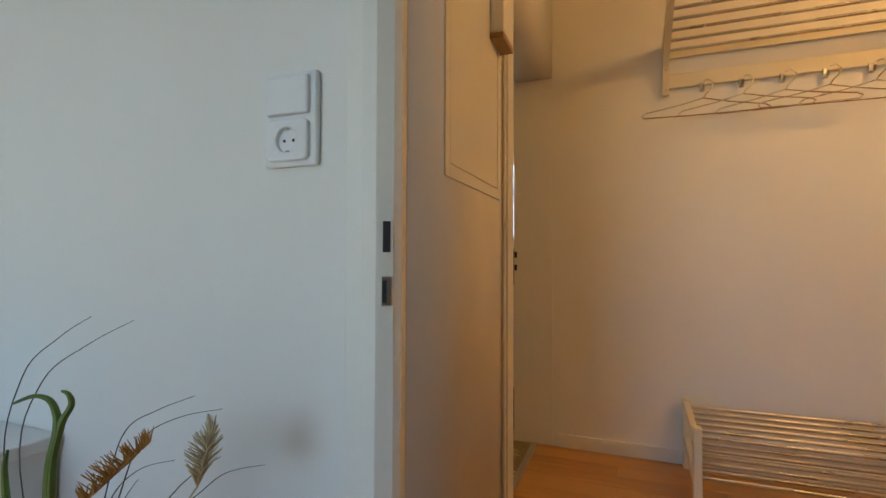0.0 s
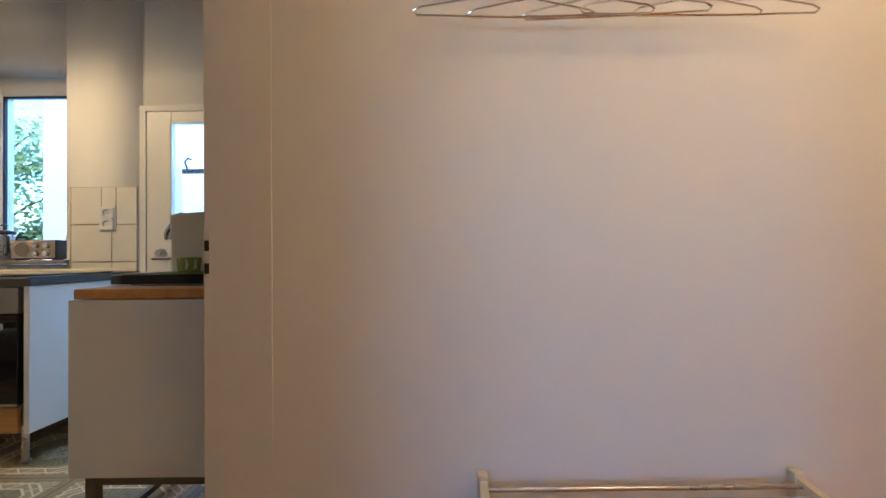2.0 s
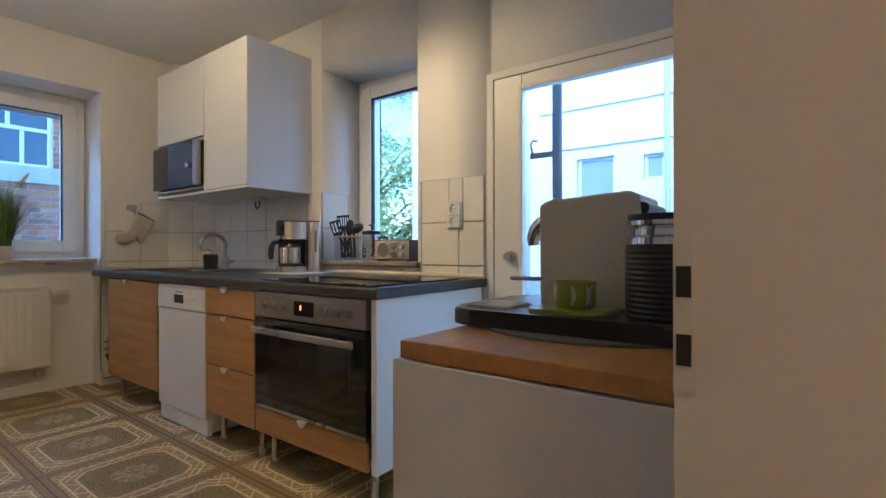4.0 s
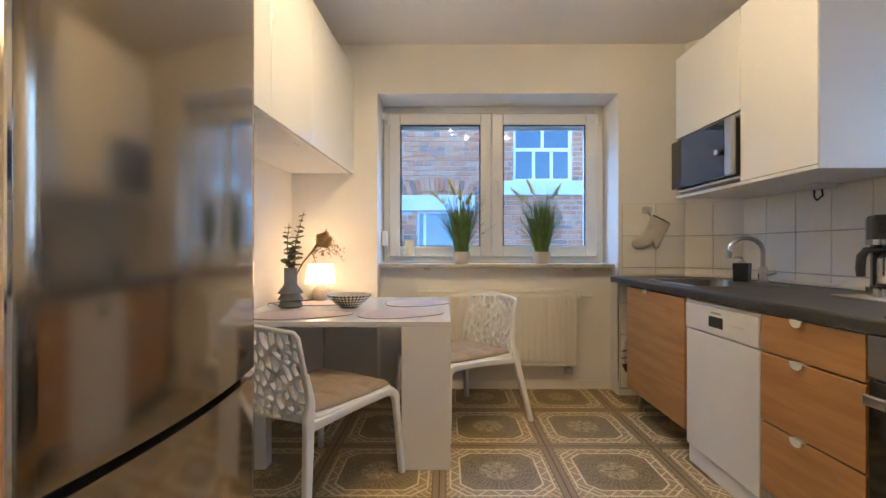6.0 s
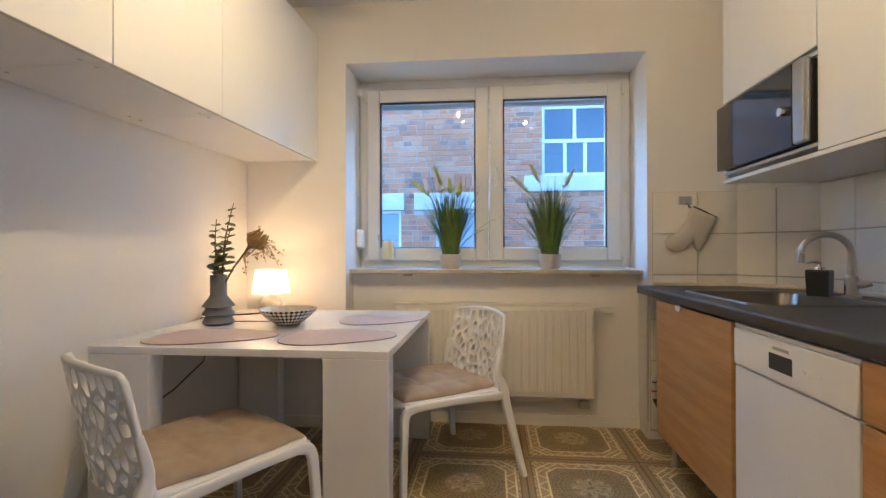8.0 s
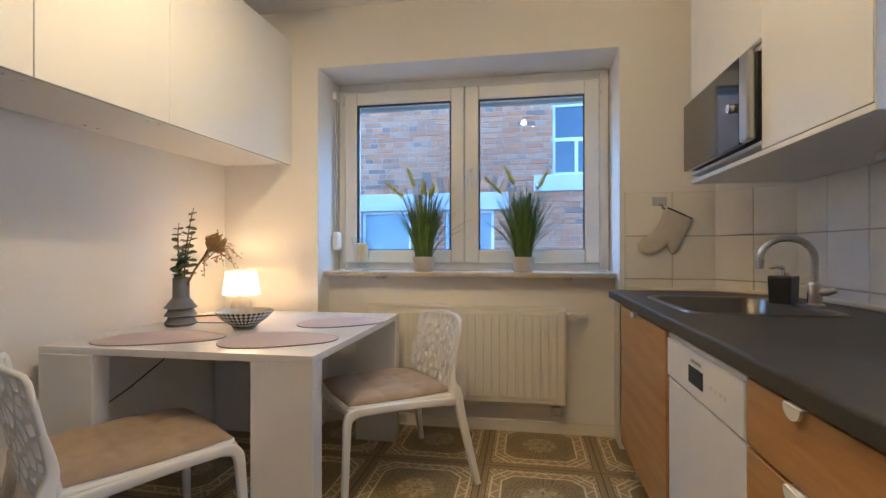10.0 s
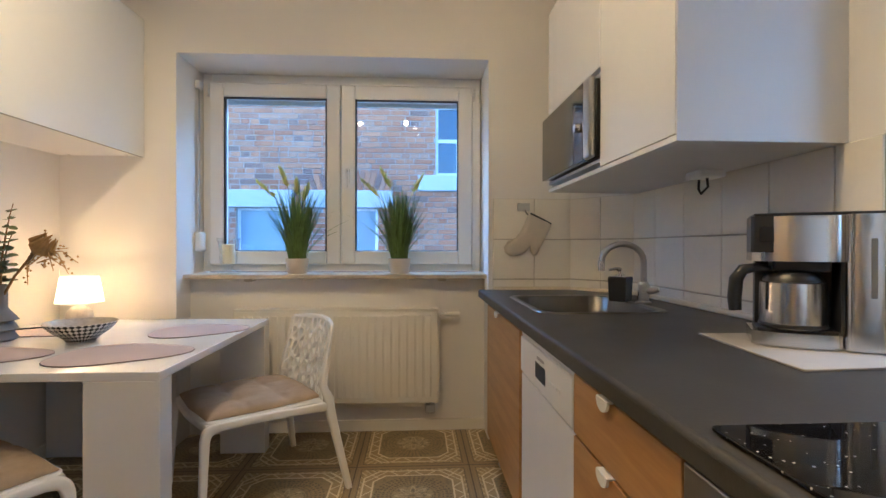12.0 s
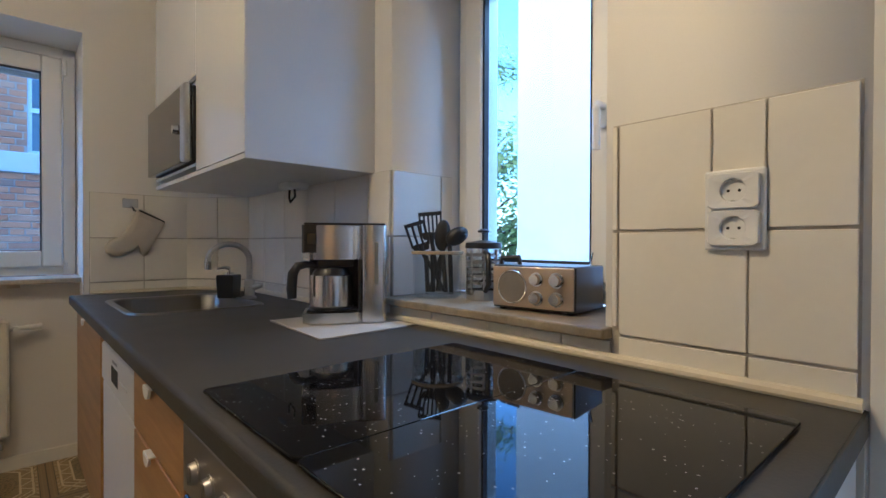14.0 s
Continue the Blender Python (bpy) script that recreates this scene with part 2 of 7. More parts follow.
OVEN_STEEL = shader("oven_steel", (0.36, 0.34, 0.32), 0.36, metal=1.0, vary=0.1, grain=3, fine=300, bump=0.03)
PALE_STEEL = shader("pale_brushed_steel", (0.66, 0.65, 0.63), 0.20, metal=1.0, vary=0.12, grain=5, fine=300, bump=0.03)
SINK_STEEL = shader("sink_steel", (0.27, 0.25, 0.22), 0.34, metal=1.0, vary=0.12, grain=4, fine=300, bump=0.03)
FRIDGE = shader("dark_steel_door", (0.40, 0.345, 0.27), 0.12, metal=0.92, vary=0.08, grain=2, fine=400, bump=0.0, coat=0.15)
BLACK = shader("black_plastic", (0.022, 0.022, 0.023), 0.32, vary=0.2, grain=10, bump=0.02)
BLACK_GLASS = shader("black_glass", (0.010, 0.010, 0.011), 0.05, vary=0.1, bump=0.0, coat=0.5)
WORKTOP = shader("slate_worktop", (0.040, 0.037, 0.032), 0.44, vary=0.32, grain=9, fine=150, bump=0.08)
TILE = shader("cream_tile", (0.84, 0.80, 0.71), 0.22, vary=0.05, grain=5, fine=60, bump=0.03, ob_random=0.12)
GROUT = shader("grout", (0.50, 0.455, 0.39), 0.9, vary=0.15, grain=12, fine=200, bump=0.15)
OAK = wood("oak_front", (0.52, 0.285, 0.105), (0.36, 0.175, 0.055), axis=1, scale=1.0, rough=0.38)
BEECH = wood("beech_top", (0.60, 0.31, 0.095), (0.44, 0.20, 0.055), axis=0, scale=0.8, rough=0.48, planks=0.3)
PARQUET = wood("parquet_oak", (0.56, 0.27, 0.085), (0.36, 0.15, 0.040), axis=0, scale=0.9, rough=0.3, planks=0.55)
MARBLE = shader("stone_sill", (0.52, 0.45, 0.35), 0.3, vary=0.4, grain=9, fine=70, bump=0.03)
SILL_DARK = shader("brown_stone_sill", (0.27, 0.225, 0.16), 0.35, vary=0.5, grain=14, fine=80, bump=0.04)
RADIATOR = shader("radiator_enamel", (0.80, 0.77, 0.69), 0.35, vary=0.03, grain=3, fine=60, bump=0.02)
PANE = pane_glass("window_pane", gloss=0.045)
DARK_TILE = shader("anthracite_tile", (0.05, 0.05, 0.052), 0.35, vary=0.25, grain=6, fine=90, bump=0.05, ob_random=0.3)
RUBBER = shader("black_seal", (0.02, 0.02, 0.022), 0.6, vary=0.1)
VINYL = vinyl_floor("printed_vinyl", *VINYL_GRID)


# ---- mesh helpers ----
def box(bm, x0, y0, z0, x1, y1, z1, bevel=0.0, seg=2):
    r = bmesh.ops.create_cube(bm, size=1.0)
    c = Vector(((x0 + x1) / 2, (y0 + y1) / 2, (z0 + z1) / 2))
    s = (abs(x1 - x0), abs(y1 - y0), abs(z1 - z0))
    for v in r["verts"]:
        v.co = c + Vector((v.co.x * s[0], v.co.y * s[1], v.co.z * s[2]))
    if bevel:
        es = list({e for v in r["verts"] for e in v.link_edges})
        bmesh.ops.bevel(bm, geom=es, offset=min(bevel, min(s) * 0.45), segments=seg, profile=0.5, affect="EDGES")
    return bm


def tube(bm, pts, r, n=10, caps=True):
    """A round bar through the points; r is a radius or one for each point."""
    pts = [Vector(p) for p in pts]
    rs = r if isinstance(r, (list, tuple)) else [r] * len(pts)
    rings, side = [], None
    for i, p in enumerate(pts):
        d = (pts[min(i + 1, len(pts) - 1)] - pts[max(i - 1, 0)]).normalized()
        if side is None:
            side = d.orthogonal().normalized()
        side = (side - d * side.dot(d)).normalized()
        up = d.cross(side)
        rings.append([bm.verts.new(p + (side * math.cos(a) + up * math.sin(a)) * rs[i]) for a in (math.tau * k / n for k in range(n))])
    for a, b in zip(rings, rings[1:]):
        for k in range(n):
            bm.faces.new((a[k], a[(k + 1) % n], b[(k + 1) % n], b[k]))
    if caps:
        bm.faces.new(rings[0][::-1])
        bm.faces.new(rings[-1])
    return bm


def lathe(bm, profile, at=(0, 0, 0), n=28, close=True):
    """Turned shape from (radius, height) pairs round the z axis."""
    rings = []
    for r, z in profile:
        rings.append([bm.verts.new((at[0] + r * math.cos(math.tau * k / n), at[1] + r * math.sin(math.tau * k / n), at[2] + z)) for k in range(n)])
    for a, b in zip(rings, rings[1:]):
        for k in range(n):
            bm.faces.new((a[k], a[(k + 1) % n], b[(k + 1) % n], b[k]))
    if close:
        bm.faces.new(rings[0][::-1])
        bm.faces.new(rings[-1])
    return bm


def prism(bm, outline, z0, z1, bevel=0.0):
    """Upright prism over a plan outline."""
    lo = [bm.verts.new((x, y, z0)) for x, y in outline]
    hi = [bm.verts.new((x, y, z1)) for x, y in outline]
    k = len(outline)
    for i in range(k):
        bm.faces.new((lo[i], lo[(i + 1) % k], hi[(i + 1) % k], hi[i]))
    bm.faces.new(lo[::-1])
    top = bm.faces.new(hi)
    if bevel:
        bmesh.ops.bevel(bm, geom=list(top.edges), offset=bevel, segments=2, profile=0.5, affect="EDGES")
    return bm


def fresh():
    return bmesh.new()


def mesh_ob(name, bm, mat, smooth=50):
    bmesh.ops.recalc_face_normals(bm, faces=bm.faces)
    if smooth and len(bm.faces):
        areas = sorted(f.calc_area() for f in bm.faces)
        limit = areas[len(areas) // 2] * 5
        for f in bm.faces:
            f.smooth = f.calc_area() <= limit
        for e in bm.edges:
            if len(e.link_faces) == 2:
                a, b = e.link_faces
                e.smooth = a.normal.dot(b.normal) > math.cos(radians(smooth)) and a.smooth == b.smooth
    me = bpy.data.meshes.new(name)
    bm.to_mesh(me)
    bm.free()
    for m in mat if isinstance(mat, (list, tuple)) else [mat]:
        me.materials.append(m)
    return new(name, me)


def thing(name, at, label, category, group=""):
    ob = new(name)
    ob.location = at
    ob.empty_display_size = 0.1
    return tagged(ob, label, category, group)


def origin(ob):
    p = Vector(ob.location)
    return p + origin(ob.parent) if ob.parent else p


def part(name, bm, mat, parent, label="", smooth=50):
    """Links a bmesh, given in the world's metres, as one mesh under a thing or under a part."""
    bmesh.ops.translate(bm, verts=bm.verts, vec=-origin(parent))
    ob = mesh_ob(name, bm, mat, smooth)
    ob.parent = parent
    if label:
        tagged(ob, label)
    return ob


def setting(name, bm, mat, label, category, smooth=50):
    return tagged(mesh_ob(name, bm, mat, smooth), label, category, "", "structure")


def boxes(*bs, bevel=0.0):
    bm = fresh()
    for b in bs:
        box(bm, *b, bevel=bevel)
    return bm


def wall_x(y0, y1, x0, x1, holes, top):
    """A wall that runs along y between two x, with openings (ya, yb, za, zb)."""
    bm = fresh()
    at = y0
    for ya, yb, za, zb in sorted(holes):
        if ya > at:
            box(bm, x0, at, 0, x1, ya, top)
        if za > 0:
            box(bm, x0, ya, 0, x1, yb, za)
        if zb < top:
            box(bm, x0, ya, zb, x1, yb, top)
        at = yb
    if y1 > at:
        box(bm, x0, at, 0, x1, y1, top)
    return bm


def wall_y(x0, x1, y0, y1, holes, top):
    bm = wall_x(x0, x1, y0, y1, holes, top)
    for v in bm.verts:
        v.co = Vector((v.co.y, v.co.x, v.co.z))
    return bm


# ---- the large structure ----
H = 2.64
# kitchen
bm = fresh()
box(bm, -3.6, 0, 0, -2.57, 0.45, H)
box(bm, -0.757, 0, 0, 0.45, 0.45, H)
box(bm, -2.57, 0, 2.27, -0.757, 0.45, H)
box(bm, -2.57, 0.175, 0, -0.757, 0.45, 0.955)
setting("wall_north", bm, PAINT, "white painted plaster wall with a window recess", "wall")
eb = wall_x(-3.05, 0, 0, 0.45, [(-2.556, -1.70, 0.945, 2.29)], H)
for b in ((0, -4.24, 0, 0.06, -4.13, H), (0, -3.06, 0, 0.06, -3.05, H), (0, -4.13, 1.93, 0.06, -3.06, H)):
    box(eb, *b)
setting("wall_east", eb, PAINT, "white painted plaster wall with a window and a glazed door", "wall")
setting("wall_west", prism(fresh(), [(-3.215, 0.0), (-3.33, -2.4), (-3.33, -4.24), (-3.50, -4.24), (-3.50, 0.0)], 0, H), PAINT, "white painted plaster wall behind the dining table", "wall")
setting("wall_south", wall_y(-3.42, 0.06, -4.44, -4.24, [(-2.587, -1.6, 0.0, 1.97)], H), PAINT, "white painted wall with the doorway between kitchen and hall", "wall")
setting("floor_kitchen", boxes((-3.33, -4.34, -0.1, 0.0, 0.27, 0.0)), VINYL, "patterned brown and cream printed vinyl floor", "floor")
setting("ceiling_kitchen", boxes((-3.6, -4.44, H, 0.45, 0.45, H + 0.15)), CEIL, "white painted ceiling", "ceiling")
# corner box behind the sink
bm = fresh()
prism(bm, [(-0.257, 0.0), (0.0, -0.305), (0.0, 0.0)], 0, H)
setting("wall_corner", bm, PAINT, "white painted boxed-in corner", "wall")
setting("baseboard_north", boxes((-2.57, 0.160, 0, -0.757, 0.175, 0.07), bevel=0.003), TRIM, "white painted baseboard under the radiator", "baseboard")
setting("baseboard_west", box(prism(fresh(), [(-3.215, 0.0), (-3.200, 0.0), (-3.310, -2.29), (-3.325, -2.29)], 0, 0.07), -3.199, -0.012, 0, -2.575, 0.0, 0.07, 0.003), TRIM, "white painted baseboard", "baseboard")
# hall
setting("wall_hall_east", wall_x(-8.2, -4.44, -1.6, -1.42, [(-7.5, -6.47, 0.0, 1.96)], H), PAINT, "cream painted hall wall behind the coat rack", "wall")
setting("wall_hall_west", wall_x(-8.2, -4.4405, -3.52, -3.42, [(-5.45, -4.4405, 0.0, 2.0)], H), PAINT, "white painted wall with a doorway", "wall")
setting("wall_hall_south", boxes((-3.52, -8.35, 0, -1.42, -8.2, H)), PAINT, "cream painted hall end wall", "wall")
setting("floor_hall", boxes((-3.47, -8.2, -0.1, -1.6, -4.34, -0.012)), GROUT, "subfloor below the parquet", "floor")
setting("ceiling_hall", boxes((-3.52, -8.35, H, -1.42, -4.44, H + 0.15)), CEIL, "white hall ceiling", "ceiling")
# room where the walk begins
setting("wall_room_east", boxes((-3.52, -4.431, 0, -3.501, -2.6, H), (-3.501, -4.431, 0, -3.421, -4.241, H)), PAINT, "white painted wall with a light switch", "wall")
setting("wall_room_north", boxes((-7.4, -2.75, 0, -3.6, -2.6, H)), PAINT, "white painted room wall", "wall")
setting("wall_room_south", boxes((-7.4, -8.35, 0, -3.52, -8.2, H)), PAINT, "white painted room wall", "wall")
setting("wall_room_west", wall_x(-8.35, -2.6, -7.6, -7.4, [(-4.3, -2.9, 0.9, 2.3)], H), PAINT, "white painted room wall with a window", "wall")
setting("floor_room", boxes((-7.4, -8.2, -0.1, -3.47, -2.75, 0.0)), PARQUET, "warm oak parquet floor", "floor")
setting("ceiling_room", boxes((-7.6, -8.35, H, -3.52, -2.6, H + 0.15)), CEIL, "white room ceiling", "ceiling")

# ---- kitchen windows and glazed door ----


def ring_y(bm, x0, x1, z0, z1, y0, y1, w, bevel=0.004):
    """A rectangular frame that lies in an x-z plane."""
    box(bm, x0, y0, z0, x0 + w, y1, z1, bevel)
    box(bm, x1 - w, y0, z0, x1, y1, z1, bevel)
    box(bm, x0 + w, y0, z0, x1 - w, y1, z0 + w, bevel)
    box(bm, x0 + w, y0, z1 - w, x1 - w, y1, z1, bevel)
    return bm


def swap(bm):
    for v in bm.verts:
        v.co = Vector((v.co.y, v.co.x, v.co.z))
    return bm


win = tagged(thing("window_1", (-1.66, 0.36, 0.985), "white plastic double-casement window with clear panes", "window"), kind="structure")
part("window_frame", ring_y(fresh(), -2.565, -0.762, 0.99, 2.27, 0.34, 0.42, 0.055), PVC, win)
for xa, xb in ((-2.515, -1.683), (-1.677, -0.822)):
    sash = part("sash", ring_y(fresh(), xa, xb, 1.035, 2.205, 0.31, 0.40, 0.088 if xa < -2 else 0.09, 0.008), PVC, win)
    gx0, gx1 = xa + 0.092, xb - 0.09
    part("seal", ring_y(fresh(), gx0 - 0.003, gx1 + 0.003, 1.118, 2.118, 0.318, 0.34, 0.010, 0), RUBBER, sash)
    pane = part("pane", boxes((gx0, 0.335, 1.12, gx1, 0.341, 2.116)), PANE, sash, smooth=0)
    pane.visible_shadow = False
    hx = xa - 0.012 if xa < -2 else xb + 0.012
    part("hinge", tube(tube(fresh(), [(hx, 0.318, 2.12), (hx, 0.318, 2.20)], 0.011, 8), [(hx, 0.318, 1.03), (hx, 0.318, 1.06)], 0.011, 8), PVC, sash)
bm = fresh()
box(bm, -1.652, 0.296, 1.56, -1.620, 0.31, 1.66, 0.005)
tube(bm, [(-1.636, 0.30, 1.64), (-1.636, 0.262, 1.64), (-1.636, 0.256, 1.62), (-1.636, 0.256, 1.53)], 0.010, 8)
part("window_handle", bm, PVC, win, "white lever handle")
part("shutter_rail", boxes((-2.52, 0.425, 2.097, -0.81, 0.445, 2.26), bevel=0.004), shader("grey_shutter", (0.72, 0.74, 0.76), 0.5, vary=0.05), win, "grey bottom rail of the raised roller shutter")
setting("window_sill_1", boxes((-2.60, 0.075, 0.957, -0.735, 0.345, 0.985), bevel=0.006), MARBLE, "speckled beige stone window sill", "window sill")
for x in (-2.20, -1.03):
    tagged(setting("sill_bracket", boxes((x - 0.025, 0.10, 0.940, x + 0.025, 0.175, 0.957), bevel=0.002), MARBLE, "small brown sill bracket", "bracket"))

win2 = tagged(thing("window_2", (0.33, -2.1, 0.98), "white plastic kitchen window with one sash above the worktop", "window"), kind="structure")
part("window_frame", swap(ring_y(fresh(), -2.55, -1.705, 0.98, 2.285, 0.34, 0.42, 0.07)), PVC, win2)
sash = part("sash", swap(ring_y(fresh(), -2.42, -1.78, 1.02, 2.22, 0.30, 0.40, 0.085, 0.008)), PVC, win2)
part("seal", swap(ring_y(fresh(), -2.338, -1.862, 1.102, 2.138, 0.31, 0.335, 0.012, 0)), RUBBER, sash)
pane = part("pane", boxes((0.333, -2.335, 1.105, 0.339, -1.865, 2.135)), PANE, sash, smooth=0)
pane.visible_shadow = False
bm = fresh()
box(bm, 0.285, -2.402, 1.52, 0.30, -2.368, 1.62, 0.005)
tube(bm, [(0.295, -2.385, 1.585), (0.255, -2.385, 1.585), (0.245, -2.385, 1.57), (0.245, -2.385, 1.45)], 0.012, 8)
part("window_handle", bm, PVC, win2, "white lever handle")
setting("window_sill_2", boxes((-0.045, -2.575, 0.950, 0.345, -1.695, 0.976), bevel=0.005), SILL_DARK, "speckled brown stone window sill above the worktop", "window sill")

gd = tagged(thing("door_1", (0.04, -3.6, 0.0), "white balcony door with one large glass pane", "door"), kind="structure")
bm = fresh()
box(bm, 0.005, -3.225, 0.02, 0.055, -3.065, 1.925, 0.004)
box(bm, 0.005, -4.125, 0.02, 0.055, -4.065, 1.925, 0.004)
box(bm, 0.005, -4.065, 0.02, 0.055, -3.225, 0.37, 0.004)
box(bm, 0.005, -4.065, 1.85, 0.055, -3.225, 1.925, 0.004)
part("leaf", bm, TRIM, gd)
part("glazing_bead", swap(ring_y(fresh(), -4.08, -3.21, 0.355, 1.868, -0.008, 0.005, 0.022, 0.006)), TRIM, gd)
pane = part("pane", boxes((0.026, -4.07, 0.365, 0.032, -3.22, 1.86)), PANE, gd, smooth=0)
pane.visible_shadow = False
bm = fresh()
tube(bm, [(0.005, -3.165, 1.012), (-0.012, -3.165, 1.012)], 0.03, 16)
tube(bm, [(-0.01, -3.165, 1.012), (-0.045, -3.165, 1.012)], [0.014, 0.02], 12)
part("door_knob", bm, STEEL, gd, "worn metal knob and lock plate")
setting("trim_door_1", boxes((-0.002, -3.0635, 0, 0.05, -3.025, 1.9265), (-0.002, -4.155, 0, 0.05, -4.1265, 1.9265), (-0.002, -4.155, 1.9265, 0.05, -3.025, 1.962), bevel=0.001), PAINT, "thin white door frame edge", "trim")

# ---- radiator ----
rad = thing("radiator", (-1.66, 0.15, 0.2), "cream ribbed panel radiator under the window", "radiator")
bm = fresh()
box(bm, -2.28, 0.075, 0.200, -1.052, 0.095, 0.765, 0.008)
n_rib = 24
for i in range(n_rib):
    x = -2.25 + (i + 0.5) * 1.16 / n_rib
    part("rib", boxes((x - 0.017, 0.064, 0.235, x + 0.017, 0.0745, 0.735), bevel=0.005), RADIATOR, rad)
part("front_panel", bm, RADIATOR, rad)
part("rear_panel", boxes((-2.27, 0.15, 0.215, -1.07, 0.165, 0.755), bevel=0.004), RADIATOR, rad)
part("top_grille", boxes((-2.28, 0.072, 0.765, -1.06, 0.17, 0.775), bevel=0.003), RADIATOR, rad)
part("side_cover", boxes((-1.060, 0.078, 0.203, -1.047, 0.17, 0.77), bevel=0.003), RADIATOR, rad)
bm = fresh()
tube(bm, [(-1.06, 0.12, 0.735), (-0.985, 0.12, 0.735)], 0.010, 10)
tube(bm, [(-1.02, 0.12, 0.735), (-1.02, 0.09, 0.735), (-1.02, 0.075, 0.735)], 0.013, 10)
tube(bm, [(-0.995, 0.12, 0.735), (-0.92, 0.12, 0.735)], [0.013, 0.016], 12)
part("valve", bm, RADIATOR, rad, "white thermostat valve with metal pipe")
bm = fresh()
tube(bm, [(-1.10, 0.12, 0.21), (-1.10, 0.12, 0.15), (-1.10, 0.172, 0.15)], 0.011, 8)
box(bm, -1.13, 0.10, 0.13, -1.07, 0.14, 0.18, 0.006)
part("return_pipe", bm, STEEL, rad, "dull metal return pipe")
part("lower_rail", boxes((-2.2, 0.150, 0.15, -1.14, 0.160, 0.20), bevel=0.003), RADIATOR, rad)
for x in (-2.1, -1.25):
    part("bracket", boxes((x - 0.015, 0.165, 0.25, x + 0.015, 0.175, 0.7), bevel=0.003), RADIATOR, rad)



def carcass(parent, x0, x1, y0, y1, z0, z1, t=0.018, top=True):
    """A cabinet body out of boards."""
    part("side_board", boxes((x0, y0, z0, x1, y0 + t, z1), bevel=0.0015), MATT_WHITE, parent)
    part("side_board", boxes((x0, y1 - t, z0, x1, y1, z1), bevel=0.0015), MATT_WHITE, parent)
    part("bottom_board", boxes((x0, y0 + t, z0, x1, y1 - t, z0 + t), bevel=0.0015), MATT_WHITE, parent)
    if top:
        part("top_board", boxes((x0, y0 + t, z1 - t, x1, y1 - t, z1), bevel=0.0015), MATT_WHITE, parent)


# ---- base units ----
XF = -0.79


def tab_handle(parent, y, z):
    bm = fresh()
    n = 12
    lo = [bm.verts.new((XF - 0.022 - 0.002, y + 0.028 * math.cos(a), z - 0.022 * math.sin(a))) for a in (math.pi * k / n for k in range(n + 1))]
    hi = [bm.verts.new((XF - 0.022 - 0.008, v.co.y, v.co.z)) for v in lo]
    bm.faces.new(lo)
    bm.faces.new(hi[::-1])
    for i in range(len(lo)):
        j = (i + 1) % len(lo)
        bm.faces.new((lo[i], lo[j], hi[j], hi[i]))
    box(bm, XF - 0.03, y - 0.028, z, XF - 0.002, y + 0.028, z + 0.005, 0.002)
    part("handle", bm, PLASTIC, parent, "white half-round tab handle")


def leg(parent, x, y, z):
    bm = fresh()
    tube(bm, [(x, y, 0), (x, y, 0.012)], 0.024, 12)
    tube(bm, [(x, y, 0.012), (x, y, z)], 0.017, 12)
    part("leg", bm, STEEL, parent, "round steel cabinet leg")


def unit(name, y0, y1, z0, label, category, top=True):
    u = thing(name, (-0.4, (y0 + y1) / 2, 0), label, category)
    carcass(u, XF + 0.004, -0.03, y0 + 0.002, y1 - 0.002, z0, 0.852, top=top)
    for x in (XF + 0.06, -0.1):
        for y in (y0 + 0.05, y1 - 0.05):
            leg(u, x, y, z0)
    return u


def front(parent, y0, y1, z0, z1, name="door", mat=None):
    return part(name, boxes((XF - 0.018, y0 + 0.003, z0 + 0.002, XF + 0.001, y1 - 0.003, z1 - 0.002), bevel=0.0025), mat or OAK, parent)


sinkc = unit("sink_cabinet", -1.095, -0.30, 0.155, "oak-fronted sink cabinet on steel legs", "cabinet", top=False)
d = front(sinkc, -1.095, -0.30, 0.155, 0.845)
tab_handle(d, -0.62, 0.843)
part("end_panel", boxes((XF, -0.304, 0.155, -0.03, -0.286, 0.852), bevel=0.002), OAK, sinkc, "oak end panel")
drw = unit("drawer_cabinet", -2.18, -1.70, 0.155, "oak-fronted cabinet with three drawers on steel legs", "cabinet")
for za, zb in ((0.70, 0.847), (0.428, 0.697), (0.158, 0.425)):
    d = front(drw, -2.18, -1.70, za, zb, "drawer")
    tab_handle(d, -1.905, zb - 0.004)

# oven housing
ovh = thing("oven_cabinet", (-0.4, -2.57, 0), "white oven housing with an oak drawer on steel legs", "cabinet")
carcass(ovh, XF + 0.03, -0.03, -2.965, -2.185, 0.165, 0.852)
part("end_panel", boxes((XF - 0.016, -3.012, 0.16, -0.03, -2.985, 0.853), bevel=0.002), MATT_WHITE, ovh, "white melamine end panel")
d = front(ovh, -2.965, -2.185, 0.16, 0.285, "drawer")
tab_handle(d, -2.556, 0.279)
for x in (XF + 0.06, -0.1):
    for y in (-2.93, -2.235):
        leg(ovh, x, y, 0.165)
ov = thing("oven", (-0.5, -2.575, 0.29), "built-in steel oven with a dark glass door", "oven")
part("body", boxes((XF + 0.02, -2.945, 0.29, -0.1, -2.205, 0.84)), DARK_GAP, ov)
pan = part("control_panel", boxes((XF - 0.022, -2.963, 0.725, XF + 0.02, -2.187, 0.848), bevel=0.004), OVEN_STEEL, ov, "brushed steel control panel")
part("display", boxes((XF - 0.0235, -2.64, 0.752, XF - 0.02, -2.50, 0.818), bevel=0.001), BLACK_GLASS, pan, "black oven display")
RED = glow("red_digits", (1.0, 0.12, 0.03), 2.0)
